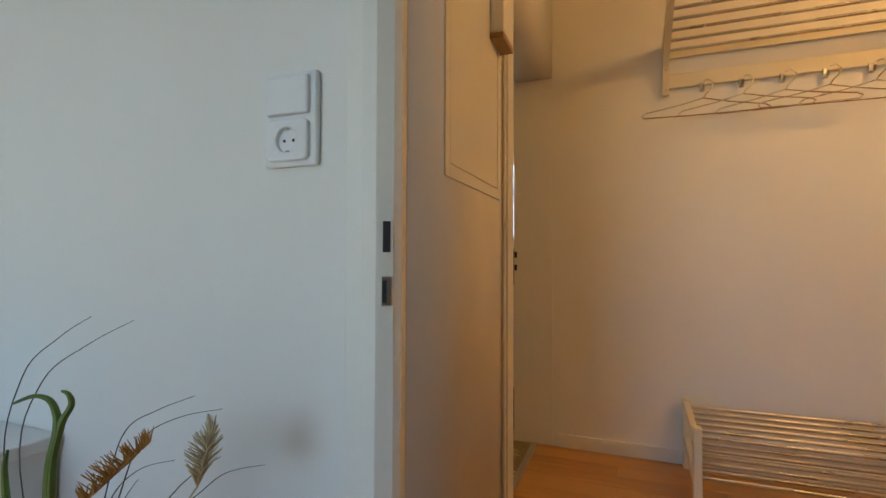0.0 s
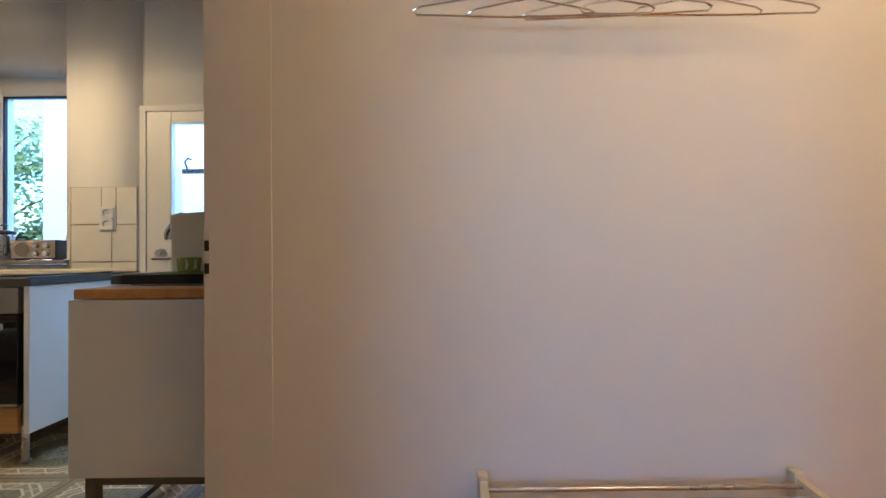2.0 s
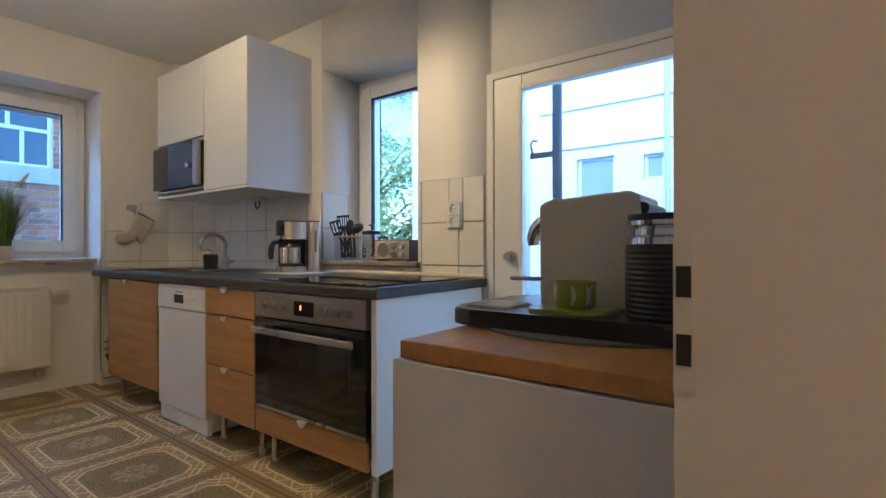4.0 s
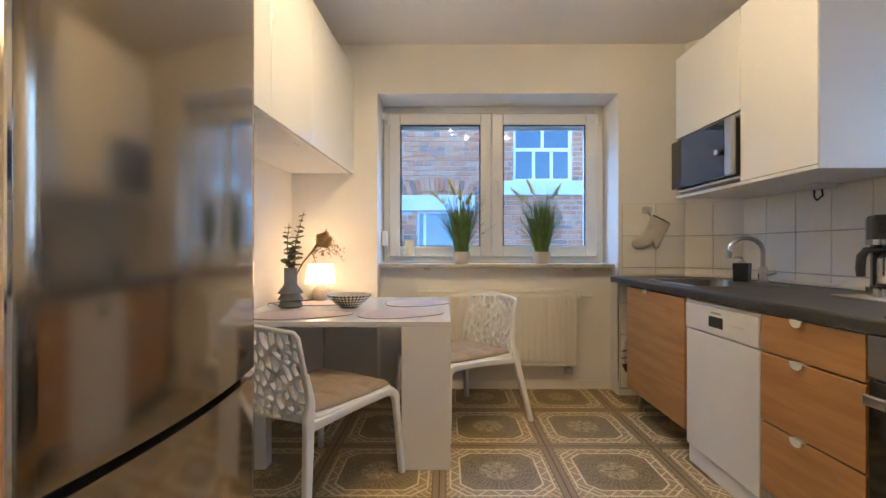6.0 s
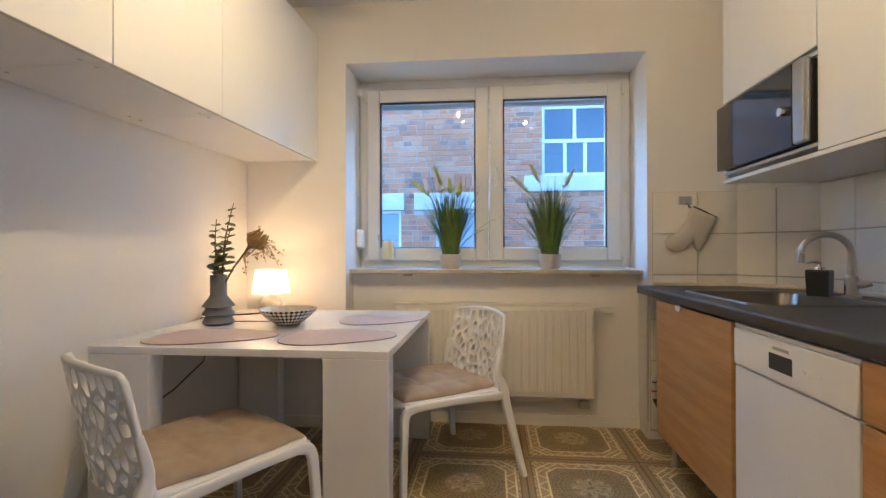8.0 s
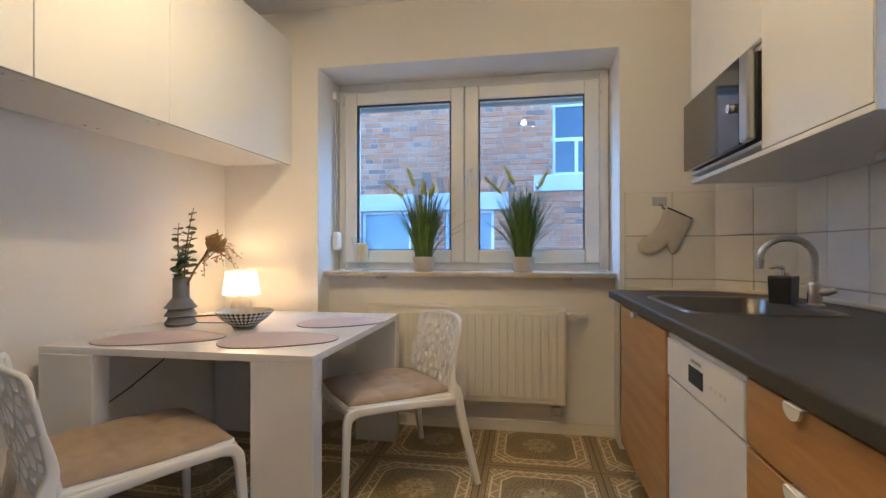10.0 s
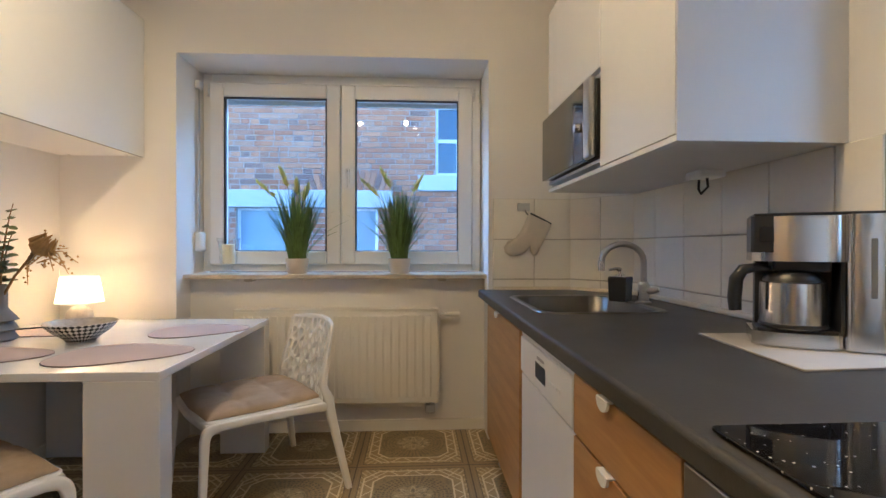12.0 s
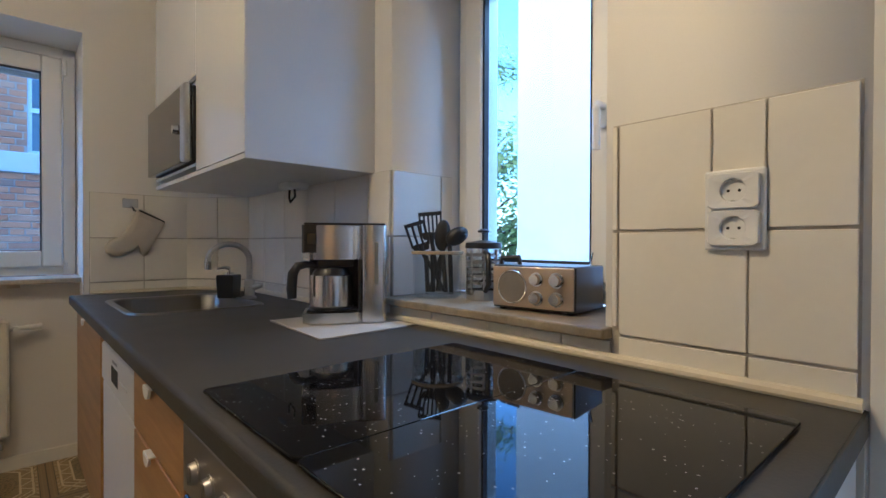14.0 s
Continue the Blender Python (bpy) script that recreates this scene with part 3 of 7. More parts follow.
part("digit", boxes((XF - 0.0245, -2.553, 0.778, XF - 0.0232, -2.547, 0.800)), RED, pan, "lit red digit")
for y in (-2.272, -2.345, -2.418, -2.715, -2.79, -2.865):
    bm = fresh()
    tube(bm, [(XF - 0.02, y, 0.785), (XF - 0.024, y, 0.785)], 0.023, 18)
    tube(bm, [(XF - 0.024, y, 0.785), (XF - 0.034, y, 0.785)], [0.019, 0.017], 18)
    box(bm, XF - 0.037, y - 0.003, 0.770, XF - 0.033, y + 0.003, 0.800, 0.001)
    part("knob", bm, OVEN_STEEL, pan, "round steel knob")
door = part("oven_door", boxes((XF - 0.022, -2.960, 0.292, XF + 0.018, -2.190, 0.718), bevel=0.004), BLACK_GLASS, ov, "black glass oven door")
part("window", boxes((XF - 0.0235, -2.85, 0.345, XF - 0.021, -2.30, 0.62), bevel=0.001), shader("oven_window", (0.025, 0.02, 0.016), 0.08, vary=0.3, bump=0), door)
part("rim", boxes((XF - 0.0255, -2.960, 0.290, XF - 0.018, -2.190, 0.302), bevel=0.001), STEEL, door, "steel lower rim")
bm = fresh()
box(bm, XF - 0.064, -2.925, 0.652, XF - 0.052, -2.215, 0.684, 0.005)
for y in (-2.87, -2.27):
    box(bm, XF - 0.053, y - 0.012, 0.658, XF - 0.02, y + 0.012, 0.678, 0.003)
part("handle", bm, STEEL, door, "flat satin steel bar handle")

# dishwasher
dw = thing("dishwasher", (-0.4, -1.395, 0), "white freestanding dishwasher under the worktop", "dishwasher")
part("body", boxes((XF + 0.02, -1.69, 0.02, -0.04, -1.103, 0.828), bevel=0.004), PLASTIC, dw)
part("door", boxes((XF - 0.012, -1.688, 0.10, XF + 0.02, -1.105, 0.695), bevel=0.006), PLASTIC, dw)
dpan = part("control_panel", boxes((XF - 0.016, -1.688, 0.70, XF + 0.02, -1.105, 0.828), bevel=0.006), PLASTIC, dw)
part("grip", boxes((XF - 0.0175, -1.44, 0.735, XF - 0.014, -1.325, 0.785), bevel=0.001), DARK_GAP, dpan, "dark recessed grip")
part("name_plate", boxes((XF - 0.0172, -1.425, 0.797, XF - 0.0155, -1.345, 0.806)), shader("grey_print", (0.35, 0.35, 0.36), 0.5, bump=0), dpan)
for i in range(4):
    part("button", boxes((XF - 0.0185, -1.50 - i * 0.03, 0.757, XF - 0.015, -1.485 - i * 0.03, 0.766), bevel=0.001), PLASTIC, dpan)
part("top_cover", boxes((XF - 0.01, -1.69, 0.829, -0.04, -1.103, 0.843), bevel=0.003), PLASTIC, dw)
part("plinth", boxes((XF + 0.0, -1.685, 0.005, XF + 0.03, -1.108, 0.095), bevel=0.004), PLASTIC, dw)

# worktop with a cut-out for the bowl of the sink
wt = thing("worktop", (-0.4, -1.5, 0.855), "dark slate-grey laminate worktop along the wall", "worktop")
SX0, SX1, SY0, SY1 = -0.70, -0.21, -1.04, -0.40
bm = fresh()
ring = [(-0.805, SY0), (-0.805, -3.02), (0.0, -3.02), (0.0, SY0), (0.0, SY1), (-0.104, -0.21), (-0.28, 0.0), (-0.805, 0.0), (-0.805, SY1), (SX0, SY1), (SX0, SY0), (SX1, SY0), (SX1, SY1)]
lo = [bm.verts.new((x, y, 0.855)) for x, y in ring]
hi = [bm.verts.new((x, y, 0.897)) for x, y in ring]
for vs in (lo, hi):
    bm.faces.new((vs[1], vs[2], vs[3], vs[11], vs[10], vs[0]))
    bm.faces.new((vs[11], vs[3], vs[4], vs[12]))
    bm.faces.new((vs[12], vs[4], vs[5], vs[6], vs[7], vs[8], vs[9]))
    bm.faces.new((vs[0], vs[10], vs[9], vs[8]))
for i, j in ((0, 1), (1, 2), (2, 3), (3, 4), (4, 5), (5, 6), (6, 7), (7, 8), (8, 0), (9, 10), (10, 11), (11, 12), (12, 9)):
    bm.faces.new((lo[i], lo[j], hi[j], hi[i]))
part("slab", bm, WORKTOP, wt, smooth=0)
bm = fresh()
tube(bm, [(-0.806, -3.02, 0.886), (-0.806, 0.0, 0.886)], 0.011, 10)
box(bm, -0.817, -3.02, 0.855, -0.804, 0.0, 0.886)
part("front_edge", bm, WORKTOP, wt, "rounded dark front edge")
part("edge_strip", boxes((-0.815, -3.024, 0.856, 0.0, -3.020, 0.896)), WORKTOP, wt)

# sink
sk = thing("sink", (-0.45, -0.72, 0.9), "inset stainless steel sink with a round-cornered bowl", "sink")
bm = fresh()


def rounded(x0, x1, y0, y1, r, n=6):
    pts = []
    for cx, cy, a0 in ((x1 - r, y1 - r, 0), (x0 + r, y1 - r, 90), (x0 + r, y0 + r, 180), (x1 - r, y0 + r, 270)):
        for k in range(n + 1):
            a = radians(a0 + 90 * k / n)
            pts.append((cx + r * math.cos(a), cy + r * math.sin(a)))
    return pts


loops = []
for inset, z, r in ((0.0, 0.8975, 0.09), (0.004, 0.903, 0.09), (0.026, 0.901, 0.08), (0.034, 0.893, 0.075), (0.045, 0.79, 0.065), (0.075, 0.765, 0.05)):
    loops.append([bm.verts.new((x, y, z)) for x, y in rounded(SX0 - 0.02 + inset, SX1 + 0.02 - inset, SY0 - 0.02 + inset, SY1 + 0.02 - inset, r)])
for a, b in zip(loops, loops[1:]):
    for i in range(len(a)):
        bm.faces.new((a[i], a[(i + 1) % len(a)], b[(i + 1) % len(a)], b[i]))
bm.faces.new(loops[-1])
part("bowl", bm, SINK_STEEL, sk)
part("drain", lathe(fresh(), [(0.0, 0), (0.045, 0.001), (0.045, 0.004), (0.0, 0.004)], (-0.455, -0.72, 0.766), 20, False), CHROME, sk, "round drain")

# hob with two glass cover plates
hob = thing("hob", (-0.47, -2.58, 0.9), "flat black ceramic hob under speckled glass covers", "hob")
SPECK = bpy.data.materials.new("speckled_black_glass")
SPECK.use_nodes = True
sn, sl = SPECK.node_tree.nodes, SPECK.node_tree.links
vo, tcn = sn.new("ShaderNodeTexVoronoi"), sn.new("ShaderNodeTexCoord")
vo.inputs["Scale"].default_value = 95
sl.new(tcn.outputs["Object"], vo.inputs["Vector"])
wh = sn.new("ShaderNodeTexNoise")
wh.inputs["Scale"].default_value = 14
sl.new(tcn.outputs["Object"], wh.inputs["Vector"])
thr = sn.new("ShaderNodeMath")
thr.operation = "MULTIPLY"
sl.new(wh.outputs["Fac"], thr.inputs[0])
thr.inputs[1].default_value = 0.27
lt = sn.new("ShaderNodeMath")
lt.operation = "LESS_THAN"
sl.new(vo.outputs["Distance"], lt.inputs[0])
sl.new(thr.outputs[0], lt.inputs[1])
sepc = sn.new("ShaderNodeSeparateColor")
sl.new(vo.outputs["Color"], sepc.inputs[0])
gt = sn.new("ShaderNodeMath")
gt.operation = "GREATER_THAN"
sl.new(sepc.outputs[0], gt.inputs[0])
gt.inputs[1].default_value = 0.55
mm = sn.new("ShaderNodeMath")
mm.operation = "MULTIPLY"
sl.new(lt.outputs[0], mm.inputs[0])
sl.new(gt.outputs[0], mm.inputs[1])
mixc = sn.new("ShaderNodeMix")
mixc.data_type = "RGBA"
mixc.inputs[6].default_value, mixc.inputs[7].default_value = (0.006, 0.006, 0.007, 1), (0.42, 0.41, 0.38, 1)
sl.new(mm.outputs[0], mixc.inputs[0])
sl.new(mixc.outputs[2], sn["Principled BSDF"].inputs["Base Color"])
sn["Principled BSDF"].inputs["Roughness"].default_value = 0.03
sn["Principled BSDF"].inputs["Specular IOR Level"].default_value = 0.22
part("ceramic_plate", boxes((-0.755, -2.955, 0.8955, -0.165, -2.215, 0.9000), bevel=0.002), BLACK_GLASS, hob)
for ya, yb in ((-2.966, -2.5856), (-2.5844, -2.204)):
    part("cover_plate", prism(fresh(), rounded(-0.786, -0.158, ya, yb, 0.012, 3), 0.9005, 0.9045, 0.0015), SPECK, hob, "black glass cover with white specks")

# ---- upper cabinets over the worktop ----
uc = thing("wall_cabinet", (-0.25, -0.96, 1.44), "white gloss wall cabinet with a microwave shelf", "cabinet")
carcass(uc, -0.47, 0.0, -1.585, -0.34, 1.44, 2.385)
part("divider", boxes((-0.47, -1.058, 1.458, -0.012, -1.042, 2.367), bevel=0.0015), MATT_WHITE, uc)
part("shelf", boxes((-0.47, -1.042, 1.822, -0.012, -0.358, 1.84), bevel=0.0015), MATT_WHITE, uc)
part("back_board", boxes((-0.012, -1.567, 1.458, -0.002, -0.358, 2.367)), MATT_WHITE, uc)
part("lower_lip", boxes((-0.488, -1.585, 1.44, -0.47, -0.34, 1.458), bevel=0.0015), MATT_WHITE, uc)
part("shelf", boxes((-0.489, -1.042, 1.478, -0.02, -0.345, 1.492), bevel=0.002), MATT_WHITE, uc)
part("door", boxes((-0.49, -1.583, 1.46, -0.472, -1.053, 2.384), bevel=0.002), GLOSS, uc, "white high-gloss door")
part("door", boxes((-0.49, -1.047, 1.842, -0.472, -0.342, 2.384), bevel=0.002), GLOSS, uc, "white high-gloss door")
part("side_panel", boxes((-0.489, -1.590, 1.44, 0.0, -1.586, 2.387), bevel=0.0015), MATT_WHITE, uc)
mw = thing("microwave", (-0.3, -0.69, 1.492), "black and silver microwave on the cabinet shelf", "microwave")
part("body", boxes((-0.50, -1.035, 1.500, -0.05, -0.362, 1.805), bevel=0.006), BLACK, mw)
part("door", boxes((-0.526, -0.965, 1.498, -0.50, -0.352, 1.812), bevel=0.004), BLACK_GLASS, mw, "mirror-black glass door")
bm = boxes((-0.530, -1.040, 1.498, -0.50, -0.968, 1.812), bevel=0.010)
part("control_strip", bm, STEEL, mw, "silver control strip")
bm = fresh()
tube(bm, [(-0.526, -0.915, 1.64), (-0.545, -0.915, 1.64)], [0.02, 0.017], 16)
part("knob", bm, CHROME, mw, "chrome knob")
for y in (-0.45, -0.95):
    part("foot", boxes((-0.46, y - 0.015, 1.492, -0.42, y + 0.015, 1.501)), BLACK, mw)

# ---- upper cabinets over the table ----
ycuts = [-2.285, -1.582, -1.021, 0.0]
for ya, yb in zip(ycuts, ycuts[1:]):
    c = thing("wall_cabinet", (-3.03, (ya + yb) / 2, 1.67), "white high-gloss wall cabinet above the dining table", "cabinet", "cabinets above the table")
    carcass(c, -3.225, -2.768, ya + 0.001, yb - 0.001, 1.67, 2.45)
    part("door", boxes((-2.766, ya + 0.002, 1.662, -2.746, yb - 0.002, 2.45), bevel=0.002), GLOSS, c, "white high-gloss door")
    for x in (-3.15, -2.83):
        for y in (ya + 0.03, yb - 0.03):
            part("screw_cap", tube(fresh(), [(x, y, 1.671), (x, y, 1.668)], 0.007, 8), STEEL, c)

    # the wall runs a little askew
    turn = Matrix.Translation((-2.746, 0, 0)) @ Matrix.Rotation(radians(-1.7), 4, "Z") @ Matrix.Translation((2.746, 0, 0))
    c.matrix_basis = turn @ Matrix.Translation(c.location)

# ---- fridge ----
fr = thing("fridge", (-2.95, -2.67, 0), "tall dark stainless steel fridge-freezer", "fridge")
part("cabinet", boxes((-3.325, -3.045, 0.04, -2.62, -2.30, 1.785), bevel=0.006), shader("fridge_side", (0.10, 0.10, 0.10), 0.4, vary=0.05), fr)


def bowed(z0, z1):
    """A door whose front bows outwards."""
    bm = fresh()
    n, ya, yb = 32, -3.048, -2.298
    pts = [(-2.615, ya)]
    for k in range(n + 1):
        s = k / n
        pts.append((-2.574 + 0.034 * (1 - (2 * s - 1) ** 2) - (0.010 if k in (0, n) else 0), ya + (yb - ya) * s))
    pts.append((-2.615, yb))
    lo = [bm.verts.new((x, y, z0)) for x, y in pts]
    hi = [bm.verts.new((x, y, z1)) for x, y in pts]
    for i in range(len(pts)):
        j = (i + 1) % len(pts)
        bm.faces.new((lo[i], lo[j], hi[j], hi[i]))
    bm.faces.new(lo[::-1])
    bm.faces.new(hi)
    return bm


part("fridge_door", bowed(0.786, 1.79), FRIDGE, fr, "bowed dark steel door", smooth=40)
part("freezer_door", bowed(0.06, 0.768), FRIDGE, fr, "bowed dark steel door", smooth=40)
part("door_seal", boxes((-2.622, -3.04, 0.07, -2.613, -2.305, 1.78)), RUBBER, fr)
part("edge_grip", boxes((-2.585, -3.062, 0.10, -2.560, -3.048, 1.77), bevel=0.004), CHROME, fr, "polished vertical grip edge")
part("badge", prism(fresh(), rounded(-2.62, -2.56, -2.76, -2.60, 0.02, 3), 1.79, 1.798), STEEL, fr)
for y in (-3.0, -2.34):
    part("foot", tube(fresh(), [(-2.68, y, 0), (-2.68, y, 0.05)], 0.02, 10), BLACK, fr)

# ---- dining table ----
tb = thing("dining_table", (-2.6, -0.6, 0), "white lacquered square dining table with slab legs", "table")
part("tabletop", boxes((-3.2, -1.225, 0.710, -2.03, -0.045, 0.740), bevel=0.003), TABLE_W, tb)
for x0, x1 in ((-3.2, -2.95), (-2.275, -2.03)):
    for y0, y1 in ((-1.225, -1.145), (-0.125, -0.045)):
        part("leg", boxes((x0, y0, 0, x1, y1, 0.710), bevel=0.003), TABLE_W, tb)
part("rail", boxes((-3.17, -1.14, 0.63, -3.13, -0.13, 0.709), bevel=0.002), TABLE_W, tb)

# ---- chairs ----
CHAIR_W = shader("chair_plastic", (0.80, 0.80, 0.79), 0.38, vary=0.03, grain=6, fine=150, bump=0.03)
CUSHION = shader("felt_cushion", (0.40, 0.305, 0.215), 0.95, vary=0.16, grain=14, fine=260, bump=0.5)


def voronoi_cells(seeds, x0, x1, y0, y1):
    cells = []
    for i, s in enumerate(seeds):
        poly = [Vector((x0, y0)), Vector((x1, y0)), Vector((x1, y1)), Vector((x0, y1))]
        for j, o in enumerate(seeds):
            if i == j:
                continue
            mid, d = (s + o) / 2, o - s
            res = []
            for a, b in zip(poly, poly[1:] + poly[:1]):
                da, db = (a - mid).dot(d), (b - mid).dot(d)
                if da <= 0:
                    res.append(a)
                if da * db < 0:
                    res.append(a + (b - a) * (da / (da - db)))
            poly = res
            if len(poly) < 3:
                break
        if len(poly) >= 3:
            cells.append(poly)
    return cells


def back_point(u, v, off):
    """u across -1..1, v up 0..1: a backrest curved in plan and raked."""
    x = u * (0.242 - 0.018 * v)
    y = -0.275 - 0.075 * v + 0.055 * u * u - off
    return Vector((x, y, 0.40 + 0.385 * v - 0.02 * u * u * v))


def quilt(a, b):
    """Height of a quilted cushion: sunk seams in both directions."""
    da = min(abs(a - 0.33), abs(a + 0.33))
    db = min(abs(b - 0.33), abs(b + 0.33))
    return 1 - 0.30 * math.exp(-(da / 0.05) ** 2) - 0.30 * math.exp(-(db / 0.05) ** 2)


def flat_bar(bm, pts, widths, thick, across):
    """A moulded strip of rounded oblong section; across is the way of its thickness."""
    pts = [Vector(q) for q in pts]
    # a smooth curve through the points
    fine, wid = [], []
    for i in range(len(pts) - 1):
        p0, p1, p2, p3 = pts[max(i - 1, 0)], pts[i], pts[i + 1], pts[min(i + 2, len(pts) - 1)]
        for k in range(4):
            t = k / 4
            fine.append(0.5 * (2 * p1 + (p2 - p0) * t + (2 * p0 - 5 * p1 + 4 * p2 - p3) * t * t + (3 * p1 - p0 - 3 * p2 + p3) * t ** 3))
            wid.append(widths[i] + (widths[i + 1] - widths[i]) * t)
    fine.append(pts[-1])
    wid.append(widths[-1])
    rings = []
    for i, q in enumerate(fine):
        d = (fine[min(i + 1, len(fine) - 1)] - fine[max(i - 1, 0)]).normalized()
        a = Vector(across)
        a = (a - d * a.dot(d)).normalized()
        b = d.cross(a)
        rings.append([bm.verts.new(q + a * thick / 2 * math.copysign(abs(math.cos(t)) ** 0.45, math.cos(t)) + b * wid[i] / 2 * math.copysign(abs(math.sin(t)) ** 0.45, math.sin(t))) for t in (math.tau * (k + 0.5) / 12 for k in range(12))])
    for a, b in zip(rings, rings[1:]):
        for k in range(12):
            bm.faces.new((a[k], a[(k + 1) % 12], b[(k + 1) % 12], b[k]))
    bm.faces.new(rings[0][::-1])
    bm.faces.new(rings[-1])
    return bm


def build_chair(label):
    ch = thing("dining_chair", (0, 0, 0), label, "chair", "chairs at the dining table")
    rnd = random.Random(4)
    # seat shell, dished, with rounded plan
    bm = fresh()
    out = rounded(-0.262, 0.262, -0.27, 0.285, 0.07, 6)
    rings = []
    for sc, z in ((0.97, 0.395), (1.0, 0.405), (1.0, 0.425), (0.97, 0.434), (0.6, 0.428)):
        rings.append([bm.verts.new((x * sc, y * sc, z)) for x, y in out])
    for a, b in zip(rings, rings[1:]):
        for i in range(len(a)):
            bm.faces.new((a[i], a[(i + 1) % len(a)], b[(i + 1) % len(a)], b[i]))
    bm.faces.new(rings[0][::-1])
    bm.faces.new(rings[-1])
    part("seat", bm, CHAIR_W, ch, smooth=50)
    # net of irregular holes
    seeds = []
    while len(seeds) < 84:
        p = Vector((rnd.uniform(-1, 1), rnd.uniform(0, 1)))
        if all(((p.x - q.x) * 0.25) ** 2 + ((p.y - q.y) * 0.38) ** 2 > 0.033 ** 2 for q in seeds) or rnd.random() < 0.002:
            seeds.append(p)
    bm = fresh()
    for poly in voronoi_cells(seeds, -1, 1, 0, 1):
        c = sum(poly, Vector((0, 0))) / len(poly)
        fine = []
        for a, b in zip(poly, poly[1:] + poly[:1]):
            fine += [a, a + (b - a) * 0.5]
        hole = []
        for k, p in enumerate(fine):
            d = p - c
            pull = 0.76 if k % 2 else 0.70
            hole.append(c + d * pull)
        sets = []
        for pts in (fine, hole):
            sets.append([bm.verts.new(back_point(p.x, p.y, 0.0)) for p in pts])
            sets.append([bm.verts.new(back_point(p.x, p.y, 0.022)) for p in pts])
        fo, ba, hf, hb = sets
        m = len(fine)
        for i in range(m):
            j = (i + 1) % m
            bm.faces.new((fo[i], fo[j], hf[j], hf[i]))
            bm.faces.new((ba[i], hb[i], hb[j], ba[j]))
            bm.faces.new((hf[i], hf[j], hb[j], hb[i]))
    bmesh.ops.remove_doubles(bm, verts=bm.verts, dist=0.0004)
    part("backrest", bm, CHAIR_W, ch, "white plastic net backrest", smooth=40)
    # rim of the backrest
    bm = fresh()
    rim = [back_point(-1, v, 0.011) for v in (0.0, 0.25, 0.5, 0.75, 0.95)] + [back_point(u, 1.0, 0.011) for u in (-0.95, -0.5, 0, 0.5, 0.95)] + [back_point(1, v, 0.011) for v in (0.95, 0.75, 0.5, 0.25, 0.0)]
    tube(bm, rim, 0.0105, 10)
    part("back_frame", bm, CHAIR_W, ch, smooth=60)
    for sx in (-1, 1):
        # front leg and seat rail: flat moulded strips that meet in a rounded knee
        part("leg", flat_bar(fresh(), [(sx * 0.250, 0.225, 0.408), (sx * 0.252, 0.258, 0.400), (sx * 0.256, 0.276, 0.372), (sx * 0.262, 0.282, 0.30), (sx * 0.282, 0.298, 0.0)], [0.040, 0.043, 0.039, 0.035, 0.026], 0.030, (sx, 0, 0)), CHAIR_W, ch, smooth=60)
        part("leg", flat_bar(fresh(), [back_point(sx, 0.55, 0.012), back_point(sx, 0.25, 0.012), (sx * 0.252, -0.272, 0.42), (sx * 0.262, -0.282, 0.34), (sx * 0.318, -0.345, 0.0)], [0.022, 0.034, 0.050, 0.044, 0.028], 0.030, (sx, 0, 0)), CHAIR_W, ch, smooth=60)
        part("side_rail", flat_bar(fresh(), [(sx * 0.254, -0.262, 0.392), (sx * 0.262, -0.10, 0.404), (sx * 0.262, 0.08, 0.412), (sx * 0.252, 0.232, 0.409)], [0.044, 0.036, 0.034, 0.037], 0.026, (sx, 0, 0)), CHAIR_W, ch, smooth=60)
    part("front_rail", flat_bar(fresh(), [(-0.25, 0.262, 0.408), (0, 0.283, 0.412), (0.25, 0.262, 0.408)], [0.034, 0.034, 0.034], 0.024, (0, 1, 0)), CHAIR_W, ch, smooth=60)
    # soft quilted cushion
    bm = fresh()
    n = 36
    grid = {}
    for i in range(n + 1):
        for j in range(n + 1):
            a, b = -1 + 2 * i / n, -1 + 2 * j / n
            e = (1 - abs(a) ** 6) * (1 - abs(b) ** 6)
            tuft = 1 - 0.35 * math.exp(-14 * (min(abs(a - 0.4), abs(a + 0.4)) ** 2 + min(abs(b - 0.4), abs(b + 0.4)) ** 2))
            sq = 1 - 0.06 * (abs(a * b))
            grid[i, j] = bm.verts.new((a * 0.250 * sq, 0.012 + b * 0.268 * sq, 0.440 + 0.032 * e ** 0.5 * tuft * quilt(a, b) + 0.006 * e * noise.noise((a * 2.5, b * 2.5, 1)) + 0.003 * e * noise.noise((a * 8, b * 8, 4))))
    for i in range(n):
        for j in range(n):
            bm.faces.new((grid[i, j], grid[i + 1, j], grid[i + 1, j + 1], grid[i, j + 1]))
    ext = bmesh.ops.extrude_face_region(bm, geom=list(bm.faces))
    for v in ext["geom"]:
        if isinstance(v, bmesh.types.BMVert):
            v.co.z = 0.436
    part("cushion", bm, CUSHION, ch, "beige quilted seat cushion", smooth=60)
    return ch


chair = build_chair("white plastic chair with net backrest and beige cushion")
chair.matrix_basis = pose(-2.668, -1.349, 0, 0, 0, -32)
other = copy_thing(chair, pose(-1.976, -0.496, 0, 0, 0, 127.7))
tagged(other, "white net-backed chair with beige cushion beside the radiator")

# ---- on the table ----
TZ = 0.740
MAT_P = shader("placemat_leatherette", (0.50, 0.40, 0.37), 0.6, vary=0.05, grain=10, fine=160, bump=0.1)
MAT_EDGE = shader("placemat_edge", (0.16, 0.11, 0.10), 0.6)


